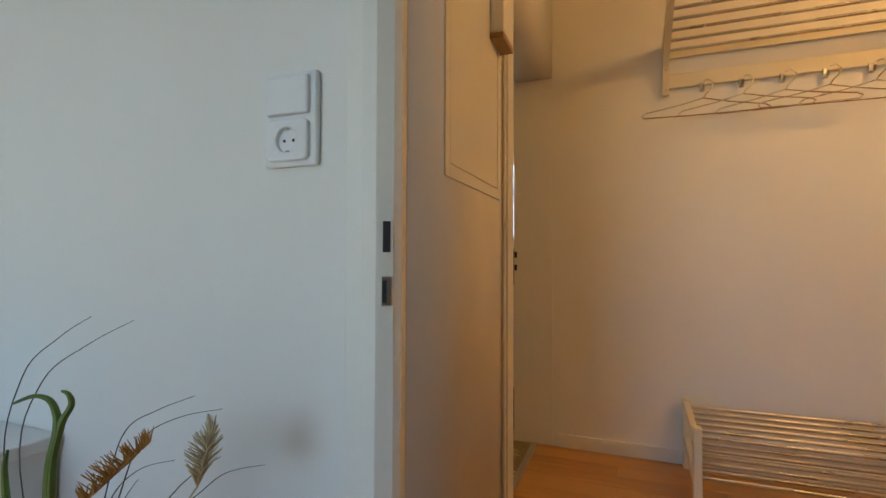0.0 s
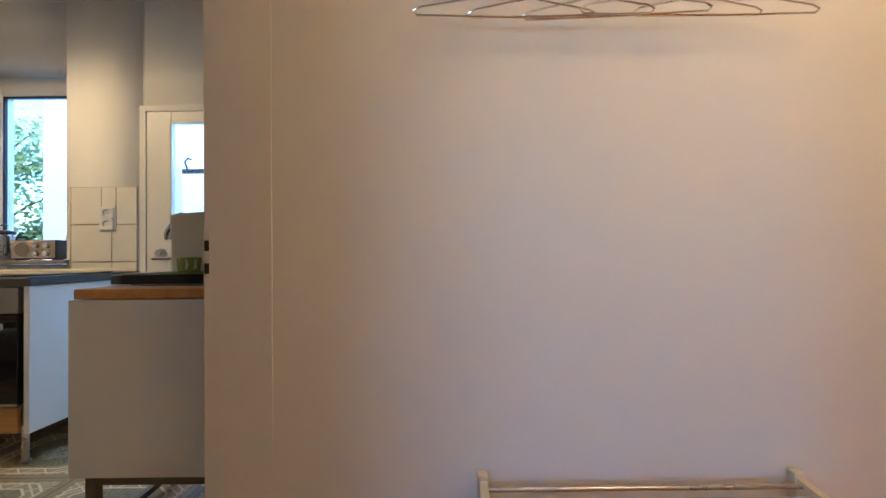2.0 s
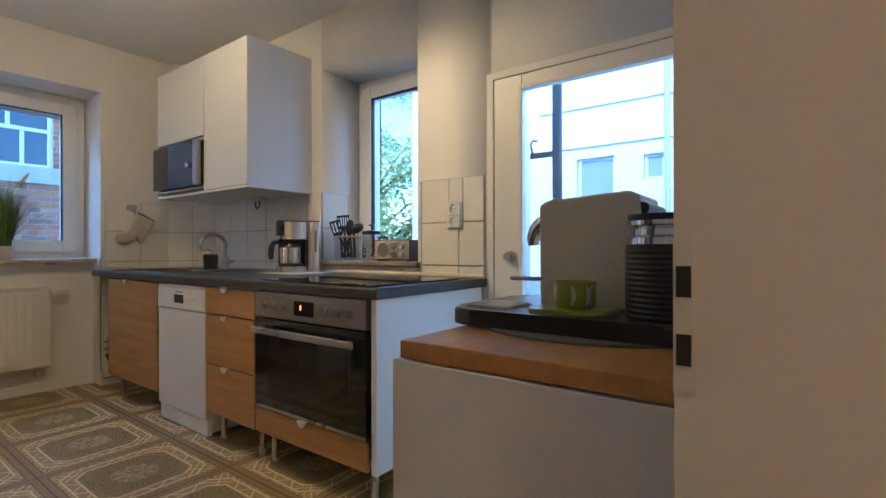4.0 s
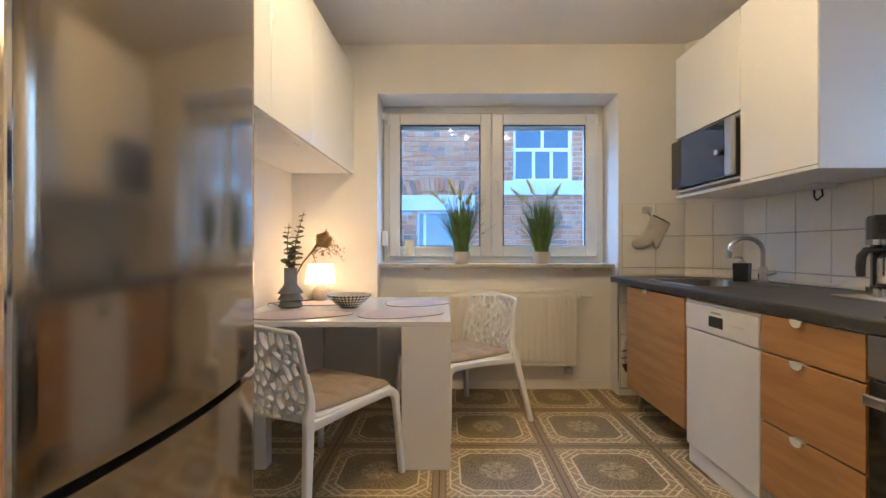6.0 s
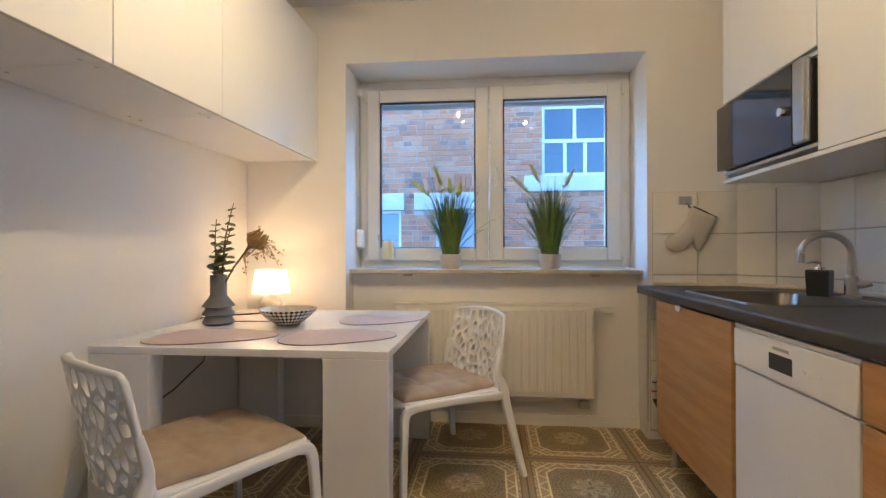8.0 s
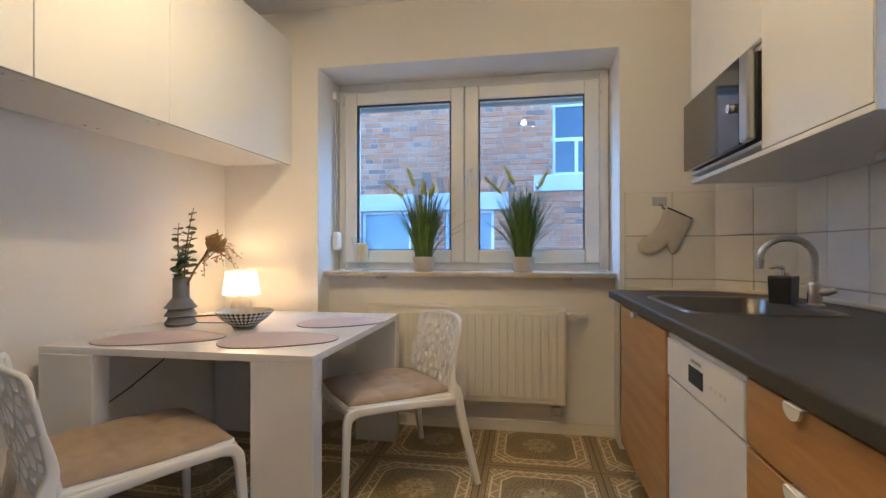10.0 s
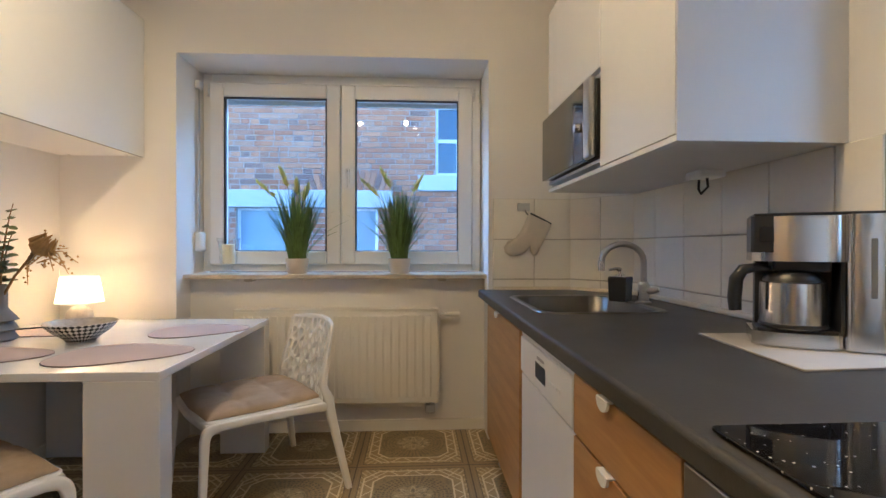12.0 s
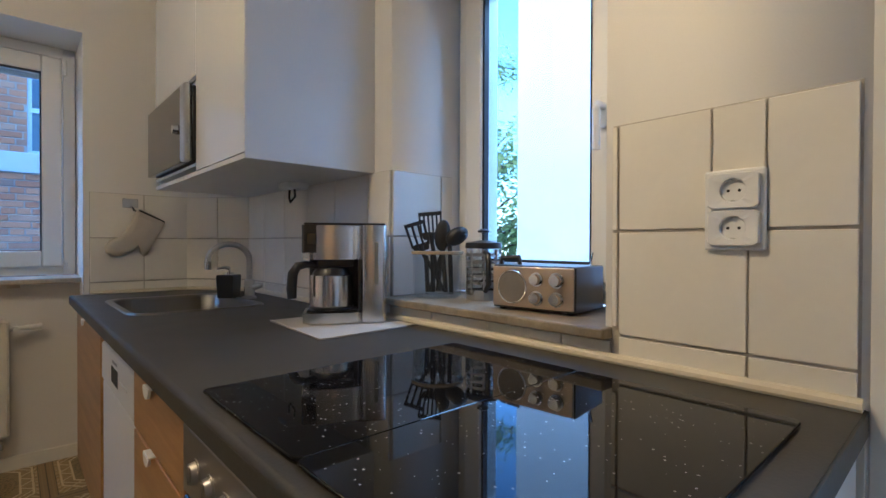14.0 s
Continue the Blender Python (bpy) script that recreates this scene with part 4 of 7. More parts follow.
def placemat(cx, cy, rx, ry, turn, z=TZ):
    m = thing("placemat", (cx, cy, z), "dusty pink pebble-shaped placemat on the table", "placemat", "placemats on the table")
    pts = []
    for k in range(40):
        a = math.tau * k / 40
        r = 1 + 0.10 * math.cos(3 * a + 0.5)
        x, y = rx * r * math.cos(a), ry * r * math.sin(a)
        c, s = math.cos(radians(turn)), math.sin(radians(turn))
        pts.append((cx + c * x - s * y, cy + s * x + c * y))
    part("sheet", prism(fresh(), pts, z + 0.0006, z + 0.0036), MAT_P, m)
    part("stitched_edge", tube(fresh(), [(x, y, z + 0.002) for x, y in pts + pts[:1]], 0.0022, 6, False), MAT_EDGE, m)


placemat(-2.845, -0.995, 0.255, 0.18, 14)
placemat(-2.32, -0.95, 0.235, 0.185, 16)
placemat(-2.255, -0.44, 0.215, 0.18, 22)
placemat(-2.96, -0.42, 0.23, 0.17, -10)

VASE = shader("grey_ceramic", (0.155, 0.16, 0.165), 0.75, vary=0.08, grain=12, fine=140, bump=0.12)
vs = thing("vase", (-3.01, -0.66, TZ + 0.004), "grey ceramic vase with stacked rings on the table", "vase")
prof = [(0.066, 0.0), (0.076, 0.006), (0.060, 0.036), (0.058, 0.040), (0.077, 0.046), (0.060, 0.074), (0.058, 0.080), (0.078, 0.086), (0.046, 0.128), (0.039, 0.14), (0.039, 0.238), (0.034, 0.240), (0.032, 0.16), (0.0, 0.15)]
part("body", lathe(fresh(), prof, (-3.01, -0.66, TZ + 0.004), 32, False), VASE, vs, smooth=35)
LEAF = shader("eucalyptus_leaf", (0.105, 0.135, 0.060), 0.5, vary=0.3, grain=25, bump=0.05)
STEM = shader("dry_stem", (0.20, 0.12, 0.05), 0.8, vary=0.2)
DRY = shader("dried_protea", (0.40, 0.24, 0.09), 0.8, vary=0.3, grain=30, fine=200, bump=0.4)


def round_leaf(bm, at, d, up, r):
    d, up = d.normalized(), up.normalized()
    side = d.cross(up).normalized()
    c = [bm.verts.new(at + d * r * (1 + math.cos(a)) + side * r * 0.85 * math.sin(a) + up * (0.18 * r * math.sin(a) ** 2)) for a in (math.tau * k / 10 for k in range(10))]
    mid = bm.verts.new(at + d * r + up * -0.02 * r)
    for k in range(10):
        bm.faces.new((c[k], c[(k + 1) % 10], mid))


rnd = random.Random(11)
euc = thing("eucalyptus_branch", (-3.01, -0.66, 0.90), "green eucalyptus branch standing in the grey vase", "plant")
sb, lb = fresh(), fresh()
for top, nlev in (((-2.93, -0.68, 1.335), 9), ((-3.03, -0.66, 1.26), 8), ((-2.97, -0.63, 1.22), 6)):
    base = Vector((-3.01, -0.66, 0.90))
    top = Vector(top)
    pts = [base.lerp(top, k / 8) + Vector((0.012 * math.sin(k), 0.01 * math.cos(k * 1.3), 0)) for k in range(9)]
    tube(sb, pts, [0.0035] * 6 + [0.0025, 0.002, 0.0015], 6)
    for k in range(nlev):
        q = base.lerp(top, 0.30 + 0.7 * k / nlev)
        r0 = 0.026 * (1.15 - 0.75 * k / nlev)
        a0 = rnd.uniform(0, 6.28)
        for a in (a0, a0 + 3.14) if k % 2 else (a0, a0 + 2.2, a0 + 4.3):
            dv = Vector((math.cos(a), math.sin(a), rnd.uniform(-0.25, 0.5)))
            round_leaf(lb, q, dv, Vector((rnd.uniform(-0.5, 0.5), rnd.uniform(-0.9, -0.2), 1)), r0 * rnd.uniform(0.8, 1.15))
part("stem", sb, STEM, euc)
part("leaf", lb, LEAF, euc, "round dusty green leaves", smooth=0)
pro = thing("dried_flower", (-3.00, -0.66, 0.90), "dried brown protea flower leaning from the vase", "flower")
bm = fresh()
tube(bm, [(-3.00, -0.66, 0.90), (-2.93, -0.665, 1.02), (-2.87, -0.67, 1.09), (-2.845, -0.67, 1.125)], [0.005, 0.005, 0.006, 0.009], 8)
part("stem", bm, STEM, pro)
bm = fresh()
axis = Vector((0.62, -0.05, 0.55)).normalized()
for k in range(26):
    a = rnd.uniform(0, 6.28)
    o = axis.orthogonal().normalized()
    rad_v = (o * math.cos(a) + axis.cross(o) * math.sin(a))
    p0 = Vector((-2.845, -0.67, 1.12))
    w = rnd.uniform(0.028, 0.046)
    ln = rnd.uniform(0.07, 0.115)
    tube(bm, [p0, p0 + axis * ln * 0.45 + rad_v * w, p0 + axis * ln + rad_v * w * 0.55], [0.006, 0.013, 0.002], 6)
part("flower_head", bm, DRY, pro, smooth=60)
bm = fresh()
for k in range(13):
    st = Vector((-2.84 + rnd.uniform(-0.04, 0.05), -0.67, 1.10 + rnd.uniform(-0.05, 0.05)))
    e = Vector((rnd.uniform(-0.04, 0.16), rnd.uniform(-0.05, 0.05), rnd.uniform(-0.14, 0.09)))
    ps = [st, st + e * 0.5 + Vector((0, 0, 0.03)), st + e]
    tube(bm, ps, [0.003, 0.0025, 0.0015], 5)
    for _ in range(8):
        q = st.lerp(st + e, rnd.random()) + Vector((rnd.uniform(-0.012, 0.012), rnd.uniform(-0.012, 0.012), rnd.uniform(0, 0.03)))
        bmesh.ops.create_icosphere(bm, subdivisions=1, radius=0.005, matrix=Matrix.Translation(q))
part("dry_sprig", bm, DRY, pro)

# table lamp
SHADE = bpy.data.materials.new("fabric_shade")
SHADE.use_nodes = True
sh_n, sh_l = SHADE.node_tree.nodes, SHADE.node_tree.links
sh_d, sh_t, sh_m, sh_w = sh_n.new("ShaderNodeBsdfDiffuse"), sh_n.new("ShaderNodeBsdfTranslucent"), sh_n.new("ShaderNodeMixShader"), sh_n.new("ShaderNodeTexNoise")
sh_w.inputs["Scale"].default_value = 220
sh_r = sh_n.new("ShaderNodeMapRange")
sh_r.inputs["To Min"].default_value, sh_r.inputs["To Max"].default_value = 0.62, 0.72
sh_l.new(sh_w.outputs["Fac"], sh_r.inputs["Value"])
sh_d.inputs[0].default_value, sh_t.inputs[0].default_value = (0.86, 0.84, 0.80, 1), (0.90, 0.87, 0.82, 1)
sh_l.new(sh_r.outputs[0], sh_m.inputs[0])
sh_l.new(sh_d.outputs[0], sh_m.inputs[1])
sh_l.new(sh_t.outputs[0], sh_m.inputs[2])
sh_l.new(sh_m.outputs[0], sh_n["Material Output"].inputs["Surface"])
LX, LY = -2.93, -0.26
tl = thing("table_lamp", (LX, LY, TZ), "small lit table lamp with a white fabric shade", "lamp")
part("base", lathe(fresh(), [(0.035, 0.0), (0.05, 0.012), (0.06, 0.045), (0.057, 0.072), (0.035, 0.098), (0.014, 0.108), (0.012, 0.125), (0.0, 0.125)], (LX, LY, TZ + 0.0), 26), shader("crackled_ceramic", (0.62, 0.55, 0.45), 0.45, vary=0.2, grain=30, fine=160, bump=0.3), tl, "round cream ceramic base", smooth=60)
part("shade", lathe(fresh(), [(0.106, 0.122), (0.084, 0.256)], (LX, LY, TZ), 36, False), SHADE, tl, "glowing white fabric shade", smooth=60)
BULB = glow("warm_bulb", (1.0, 0.72, 0.42), 12.0)
part("bulb", lathe(fresh(), [(0.0, 0.151), (0.012, 0.152), (0.015, 0.166), (0.009, 0.178), (0.0, 0.180)], (LX, LY, TZ), 14, False), BULB, tl, "warm light bulb")
# opaque cup added below the bulb, sized so its shadow covers the base
part("socket", lathe(fresh(), [(0.0, 0.124), (0.016, 0.124), (0.036, 0.146), (0.036, 0.150), (0.0, 0.151)], (LX, LY, TZ), 20, False), PLASTIC, tl, "white cup added under the bulb to shade the base", smooth=50)
cord = thing("power_cord", (-2.9, -0.4, TZ), "thin black lamp cord hanging below the table", "cord")
part("cable", tube(fresh(), [(LX - 0.03, LY, TZ + 0.006), (-3.03, -0.34, TZ + 0.008), (-3.12, -0.40, TZ + 0.008), (-3.205, -0.5, TZ + 0.006), (-3.214, -0.52, 0.68), (-3.10, -0.62, 0.60), (-3.0, -0.80, 0.59), (-3.04, -0.95, 0.50), (-3.14, -1.0, 0.42), (-3.255, -0.98, 0.40)], 0.0035, 6), BLACK, cord)

# patterned bowl
BOWL = bpy.data.materials.new("patterned_glaze")
BOWL.use_nodes = True
bn, bl = BOWL.node_tree.nodes, BOWL.node_tree.links
bt, bsep = bn.new("ShaderNodeTexCoord"), bn.new("ShaderNodeSeparateXYZ")
bl.new(bt.outputs["Object"], bsep.inputs[0])


def bowl_math(op, a, b):
    k = bn.new("ShaderNodeMath")
    k.operation = op
    for i, v in enumerate((a, b)):
        if isinstance(v, (int, float)):
            k.inputs[i].default_value = v
        else:
            bl.new(v, k.inputs[i])
    return k.outputs[0]


b_ang = bowl_math("MULTIPLY", bowl_math("ARCTAN2", bsep.outputs[1], bsep.outputs[0]), 18.0)
b_hgt = bowl_math("MULTIPLY", bsep.outputs[2], 185.0)
b_net = bowl_math("MULTIPLY", bowl_math("SINE", bowl_math("ADD", b_ang, b_hgt), 0.0), bowl_math("SINE", bowl_math("SUBTRACT", b_ang, b_hgt), 0.0))
br = bn.new("ShaderNodeValToRGB")
br.color_ramp.elements[0].position, br.color_ramp.elements[0].color = 0.46, (0.035, 0.032, 0.03, 1)
br.color_ramp.elements[1].position, br.color_ramp.elements[1].color = 0.56, (0.66, 0.62, 0.55, 1)
bl.new(bowl_math("ADD", bowl_math("MULTIPLY", b_net, 0.5), 0.5), br.inputs[0])
bl.new(br.outputs[0], bn["Principled BSDF"].inputs["Base Color"])
bn["Principled BSDF"].inputs["Roughness"].default_value = 0.25
bw = thing("bowl", (-2.645, -0.675, TZ), "shallow black and cream patterned ceramic bowl on the table", "bowl")
part("outside", lathe(fresh(), [(0.055, 0.004), (0.060, 0.012), (0.10, 0.040), (0.128, 0.068), (0.137, 0.082)], (-2.645, -0.675, TZ), 40, False), BOWL, bw, smooth=60)
part("inside", lathe(fresh(), [(0.137, 0.082), (0.134, 0.084), (0.122, 0.068), (0.09, 0.040), (0.045, 0.020), (0.0, 0.018)], (-2.645, -0.675, TZ), 40, False), shader("bowl_glaze", (0.50, 0.46, 0.40), 0.22, vary=0.25, grain=30), bw, smooth=60)
part("foot_ring", lathe(fresh(), [(0.046, 0.0), (0.054, 0.0), (0.056, 0.012), (0.046, 0.012)], (-2.645, -0.675, TZ), 32, False), BOWL, bw, smooth=60)

# ---- on the window sill ----
GRASS = shader("grass_blade", (0.095, 0.165, 0.035), 0.5, vary=0.45, grain=20, fine=60, bump=0.0)
SPIKE = shader("grass_spike", (0.52, 0.52, 0.16), 0.8, vary=0.3, grain=40, bump=0.3)
POT = shader("pot_ceramic", (0.62, 0.55, 0.47), 0.55, vary=0.06, grain=20, fine=120, bump=0.08)
SOIL = shader("soil", (0.05, 0.035, 0.02), 0.95, vary=0.3, grain=40, bump=0.5)


def blade(bm, base, lean, h, w, droop):
    """A tapered, folded blade that bends over."""
    side = Vector((-lean.y, lean.x, 0)).normalized() if lean.length > 0.001 else Vector((1, 0, 0))
    prev = None
    for k in range(7):
        s = k / 6
        p = base + lean * (s ** 1.5) + Vector((0, 0, h * (s - droop * s ** 3)))
        ww = w * (1 - s) ** 0.7 + 0.0004
        row = [bm.verts.new(p - side * ww), bm.verts.new(p + Vector((0, 0, -ww * 0.5)) + lean.normalized() * ww * 0.4 if lean.length > 0 else p), bm.verts.new(p + side * ww)]
        if prev:
            bm.faces.new((prev[0], prev[1], row[1], row[0]))
            bm.faces.new((prev[1], prev[2], row[2], row[1]))
        prev = row


def grass_pot(cx, cy, z, seed, spikes):
    rnd = random.Random(seed)
    g = thing("potted_grass", (cx, cy, z), "green ornamental grass with pale spikes in a cream pot", "plant", "grass pots on the window sill")
    part("pot", lathe(fresh(), [(0.052, 0.0), (0.058, 0.004), (0.068, 0.06), (0.071, 0.092), (0.066, 0.094), (0.062, 0.085), (0.0, 0.084)], (cx, cy, z), 30), POT, g, "round cream ceramic pot", smooth=50)
    part("soil", lathe(fresh(), [(0.0, 0.083), (0.062, 0.0855), (0.0, 0.090)], (cx, cy, z), 20, False), SOIL, g)
    bm = fresh()
    for k in range(300):
        a = rnd.uniform(0, math.tau)
        r = 0.05 * rnd.random() ** 0.5
        base = Vector((cx + r * math.cos(a), cy + r * math.sin(a) * 0.8, z + 0.085))
        a2 = a + rnd.uniform(-0.6, 0.6)
        reach = rnd.uniform(0.02, 0.14) * (1.8 if rnd.random() < 0.10 else 1)
        h = rnd.uniform(0.26, 0.52) * (0.8 if reach > 0.15 else 1)
        lean = Vector((math.cos(a2) * reach * 1.25, math.sin(a2) * reach * 0.6, 0))
        blade(bm, base, lean, h, rnd.uniform(0.0044, 0.0078), rnd.uniform(0.0, 0.22))
    part("grass_blades", bm, GRASS, g, smooth=0)
    for dx, dy, hz, tx in spikes:
        bm = fresh()
        b0 = Vector((cx, cy, z + 0.09))
        tip = Vector((cx + dx, cy + dy, z + hz))
        mid = b0.lerp(tip, 0.55) + Vector((-dx * 0.22, 0, 0.03))
        tube(bm, [b0, mid, b0.lerp(tip, 0.8) + Vector((-dx * 0.10, 0, 0.015))], 0.002, 5)
        s0 = b0.lerp(tip, 0.78) + Vector((-dx * 0.10, 0, 0.012))
        for q in range(64):
            s = q / 64
            p = s0.lerp(tip + Vector((tx, 0, 0)), s)
            a = rnd.uniform(0, math.tau)
            rr = 0.024 * (1 - s) ** 0.6 + 0.004
            d = Vector((math.cos(a) * rr, math.sin(a) * rr, 0.014)) + (tip - s0) * 0.06
            tube(bm, [p, p + d], [0.0058, 0.0010], 4, False)
        part("spike", bm, SPIKE, g, "pale feathery grass spike", smooth=0)


SZ = 0.985
grass_pot(-1.93, 0.19, SZ, 3, [(-0.085, -0.02, 0.655, -0.02), (-0.21, 0.0, 0.57, -0.04), (-0.01, 0.02, 0.59, 0.0), (0.065, -0.02, 0.55, 0.01)])
grass_pot(-1.295, 0.19, SZ, 8, [(-0.09, 0.0, 0.66, -0.03), (-0.20, 0.0, 0.585, -0.04), (0.13, 0.0, 0.62, 0.02)])
CLEAR = pane_glass("clear_glass", (0.975, 0.985, 0.985), 0.05)
WAX = shader("candle_wax", (0.86, 0.78, 0.57), 0.5, vary=0.05, grain=10, bump=0.03)
hc = thing("hurricane_candle", (-2.34, 0.17, SZ), "glass hurricane lantern holding a cream candle", "candle")
part("glass", lathe(fresh(), [(0.0, 0.0), (0.062, 0.0), (0.064, 0.012), (0.028, 0.030), (0.026, 0.045), (0.050, 0.062), (0.054, 0.14), (0.068, 0.22), (0.064, 0.22), (0.050, 0.14), (0.046, 0.066), (0.0, 0.060)], (-2.34, 0.17, SZ), 30, False), CLEAR, hc, smooth=60)
part("candle", lathe(fresh(), [(0.0, 0.062), (0.036, 0.062), (0.036, 0.178), (0.032, 0.182), (0.0, 0.178)], (-2.34, 0.17, SZ), 24, False), WAX, hc, "cream pillar candle", smooth=50)
part("wick", tube(fresh(), [(-2.34, 0.17, SZ + 0.178), (-2.338, 0.17, SZ + 0.195)], 0.0015, 5), BLACK, hc)

wnd = thing("shutter_winder", (-2.55, 0.25, 1.18), "white roller shutter strap with its winder box", "shutter winder")
part("strap", boxes((-2.5535, 0.24, 1.22, -2.5505, 0.262, 2.16), bevel=0.0005), shader("grey_strap", (0.45, 0.45, 0.43), 0.8, vary=0.1, fine=300, bump=0.2), wnd, "grey woven strap")
part("housing", boxes((-2.57, 0.215, 1.12, -2.52, 0.287, 1.245), bevel=0.014), PLASTIC, wnd, "rounded white winder box")
part("guide", boxes((-2.567, 0.225, 2.14, -2.54, 0.275, 2.19), bevel=0.004), PLASTIC, wnd)

# ---- cloth in the gap beside the sink cabinet ----
WHITE_WEAVE = shader("white_weave", (0.62, 0.61, 0.58), 0.95, vary=0.1, grain=20, fine=400, bump=0.4)
RED_WEAVE = shader("red_weave", (0.40, 0.13, 0.06), 0.95, vary=0.1, fine=400, bump=0.4)
GREY_WEAVE = shader("grey_weave", (0.07, 0.07, 0.075), 0.95, vary=0.1, fine=400, bump=0.4)
tt = thing("kitchen_cloth", (-0.70, -0.03, 0.45), "white and grey cloth with a red stripe on a hook", "cloth")
part("hook", tube(fresh(), [(-0.69, -0.008, 0.455), (-0.69, -0.030, 0.450), (-0.69, -0.034, 0.462)], 0.003, 8), DARK_GAP, tt, "small dark wall hook")


def cloth_fold(z0, z1, spread0, spread1):
    """A drooping fold between two heights, wavy across, narrower towards its hook."""
    fold = fresh()
    rows_ = []
    for i in range(7):
        z = z0 + (z1 - z0) * i / 6
        w = spread0 + (spread1 - spread0) * i / 6
        rows_.append([[fold.verts.new((-0.69 + (q / 10 - 0.5) * w, -0.024 - 0.009 * math.sin(q * 1.3) * min(1.0, w / 0.06) - o, z)) for q in range(11)] for o in (0.0, 0.004)])
    for (fa, fb_), (ga, gb) in zip(rows_, rows_[1:]):
        for q in range(10):
            fold.faces.new((fa[q], fa[q + 1], ga[q + 1], ga[q]))
            fold.faces.new((fb_[q + 1], fb_[q], gb[q], gb[q + 1]))
        fold.faces.new((fa[0], ga[0], gb[0], fb_[0]))
        fold.faces.new((fb_[10], gb[10], ga[10], fa[10]))
    return fold


for z0, z1, s0, s1, mat_, lab in ((0.345, 0.452, 0.105, 0.02, WHITE_WEAVE, ""), (0.337, 0.345, 0.108, 0.105, DARK_GAP, "dark woven stripe"), (0.295, 0.337, 0.110, 0.108, WHITE_WEAVE, ""),
                                  (0.283, 0.295, 0.110, 0.110, RED_WEAVE, "red woven stripe"), (0.245, 0.283, 0.105, 0.110, WHITE_WEAVE, ""), (0.185, 0.245, 0.050, 0.105, GREY_WEAVE, "dark grey hem")):
    part("cloth", cloth_fold(z0, z1, s0, s1), mat_, tt, lab)

# ---- oven mitt, tap, soap ----
CANVAS = shader("mitt_canvas", (0.60, 0.54, 0.45), 0.95, vary=0.08, grain=14, fine=220, bump=0.4)
hk = thing("adhesive_hook", (-0.545, -0.01, 1.39), "square brushed metal hook on the tiles", "hook")
part("plate", boxes((-0.585, -0.012, 1.365, -0.51, -0.004, 1.415), bevel=0.004), STEEL, hk)
part("prong", tube(fresh(), [(-0.545, -0.012, 1.372), (-0.545, -0.03, 1.366), (-0.545, -0.034, 1.38)], 0.004, 8), STEEL, hk)
mt = thing("oven_mitt", (-0.53, -0.03, 1.23), "cream canvas oven mitt hanging from the hook", "oven mitt")
outline = [(-0.395, 1.30), (-0.38, 1.285), (-0.425, 1.195), (-0.452, 1.145), (-0.47, 1.105), (-0.492, 1.100), (-0.505, 1.118), (-0.512, 1.150), (-0.545, 1.118), (-0.585, 1.100), (-0.63, 1.098), (-0.662, 1.118), (-0.668, 1.152), (-0.645, 1.185), (-0.60, 1.205), (-0.575, 1.235), (-0.545, 1.29), (-0.522, 1.348), (-0.505, 1.35)]
bm = fresh()
rings = []
cx0, cz0 = -0.53, 1.22
for sc, y in ((0.94, -0.010), (1.0, -0.018), (1.0, -0.026), (0.93, -0.036), (0.75, -0.044), (0.4, -0.048)):
    rings.append([bm.verts.new((cx0 + (x - cx0) * sc, y, cz0 + (z - cz0) * sc)) for x, z in outline])
for a, b in zip(rings, rings[1:]):
    for i in range(len(a)):
        bm.faces.new((a[i], a[(i + 1) % len(a)], b[(i + 1) % len(a)], b[i]))
bm.faces.new(rings[0])
bm.faces.new(rings[-1][::-1])
part("glove", bm, CANVAS, mt, smooth=60)
part("cuff_binding", tube(fresh(), [(-0.385, -0.025, 1.290), (-0.44, -0.030, 1.318), (-0.51, -0.027, 1.352)], 0.006, 8), BLACK, mt, "dark cuff binding")
part("loop", tube(fresh(), [(-0.525, -0.028, 1.345), (-0.545, -0.032, 1.372), (-0.535, -0.030, 1.345)], 0.003, 6), BLACK, mt)

FX, FY = -0.165, -0.74
tap = thing("kitchen_tap", (FX, FY, 0.897), "brushed steel swan-neck kitchen tap beside the sink", "tap")
bm = fresh()
lathe(bm, [(0.0, 0.0), (0.034, 0.0), (0.034, 0.008), (0.024, 0.014), (0.024, 0.085), (0.020, 0.095), (0.0, 0.095)], (FX, FY, 0.899), 20)
part("base", bm, STEEL, tap, smooth=50)
bm = fresh()
arc = [(FX, FY, 0.98)]
for k in range(13):
    a = math.pi * k / 12
    arc.append((FX - 0.0926 + 0.0926 * math.cos(a), FY + 0.01 * (1 - math.cos(a)), 1.085 + 0.082 * math.sin(a)))
arc.append((FX - 0.187, FY + 0.02, 1.045))
tube(bm, arc, [0.0135] * (len(arc) - 2) + [0.015, 0.0155], 12)
part("spout", bm, STEEL, tap, smooth=60)
part("lever", tube(fresh(), [(FX, FY, 0.955), (FX + 0.030, FY - 0.026, 0.958), (FX + 0.050, FY - 0.042, 0.966)], [0.019, 0.016, 0.012], 10), STEEL, tap, smooth=60)
SPX, SPY = -0.235, -0.655
sd = thing("soap_dispenser", (SPX, SPY, 0.897), "black square soap dispenser with a chrome pump", "soap dispenser")
bm = fresh()
lathe(bm, [(0.0, 0.0), (0.052, 0.0), (0.055, 0.008), (0.060, 0.108), (0.056, 0.114), (0.0, 0.114)], (SPX, SPY, 0.9005), 4)
part("bottle", bm, BLACK, sd, smooth=20)
bm = fresh()
lathe(bm, [(0.0, 0.114), (0.022, 0.114), (0.022, 0.126), (0.008, 0.128), (0.008, 0.148), (0.0, 0.148)], (SPX, SPY, 0.9005), 14)
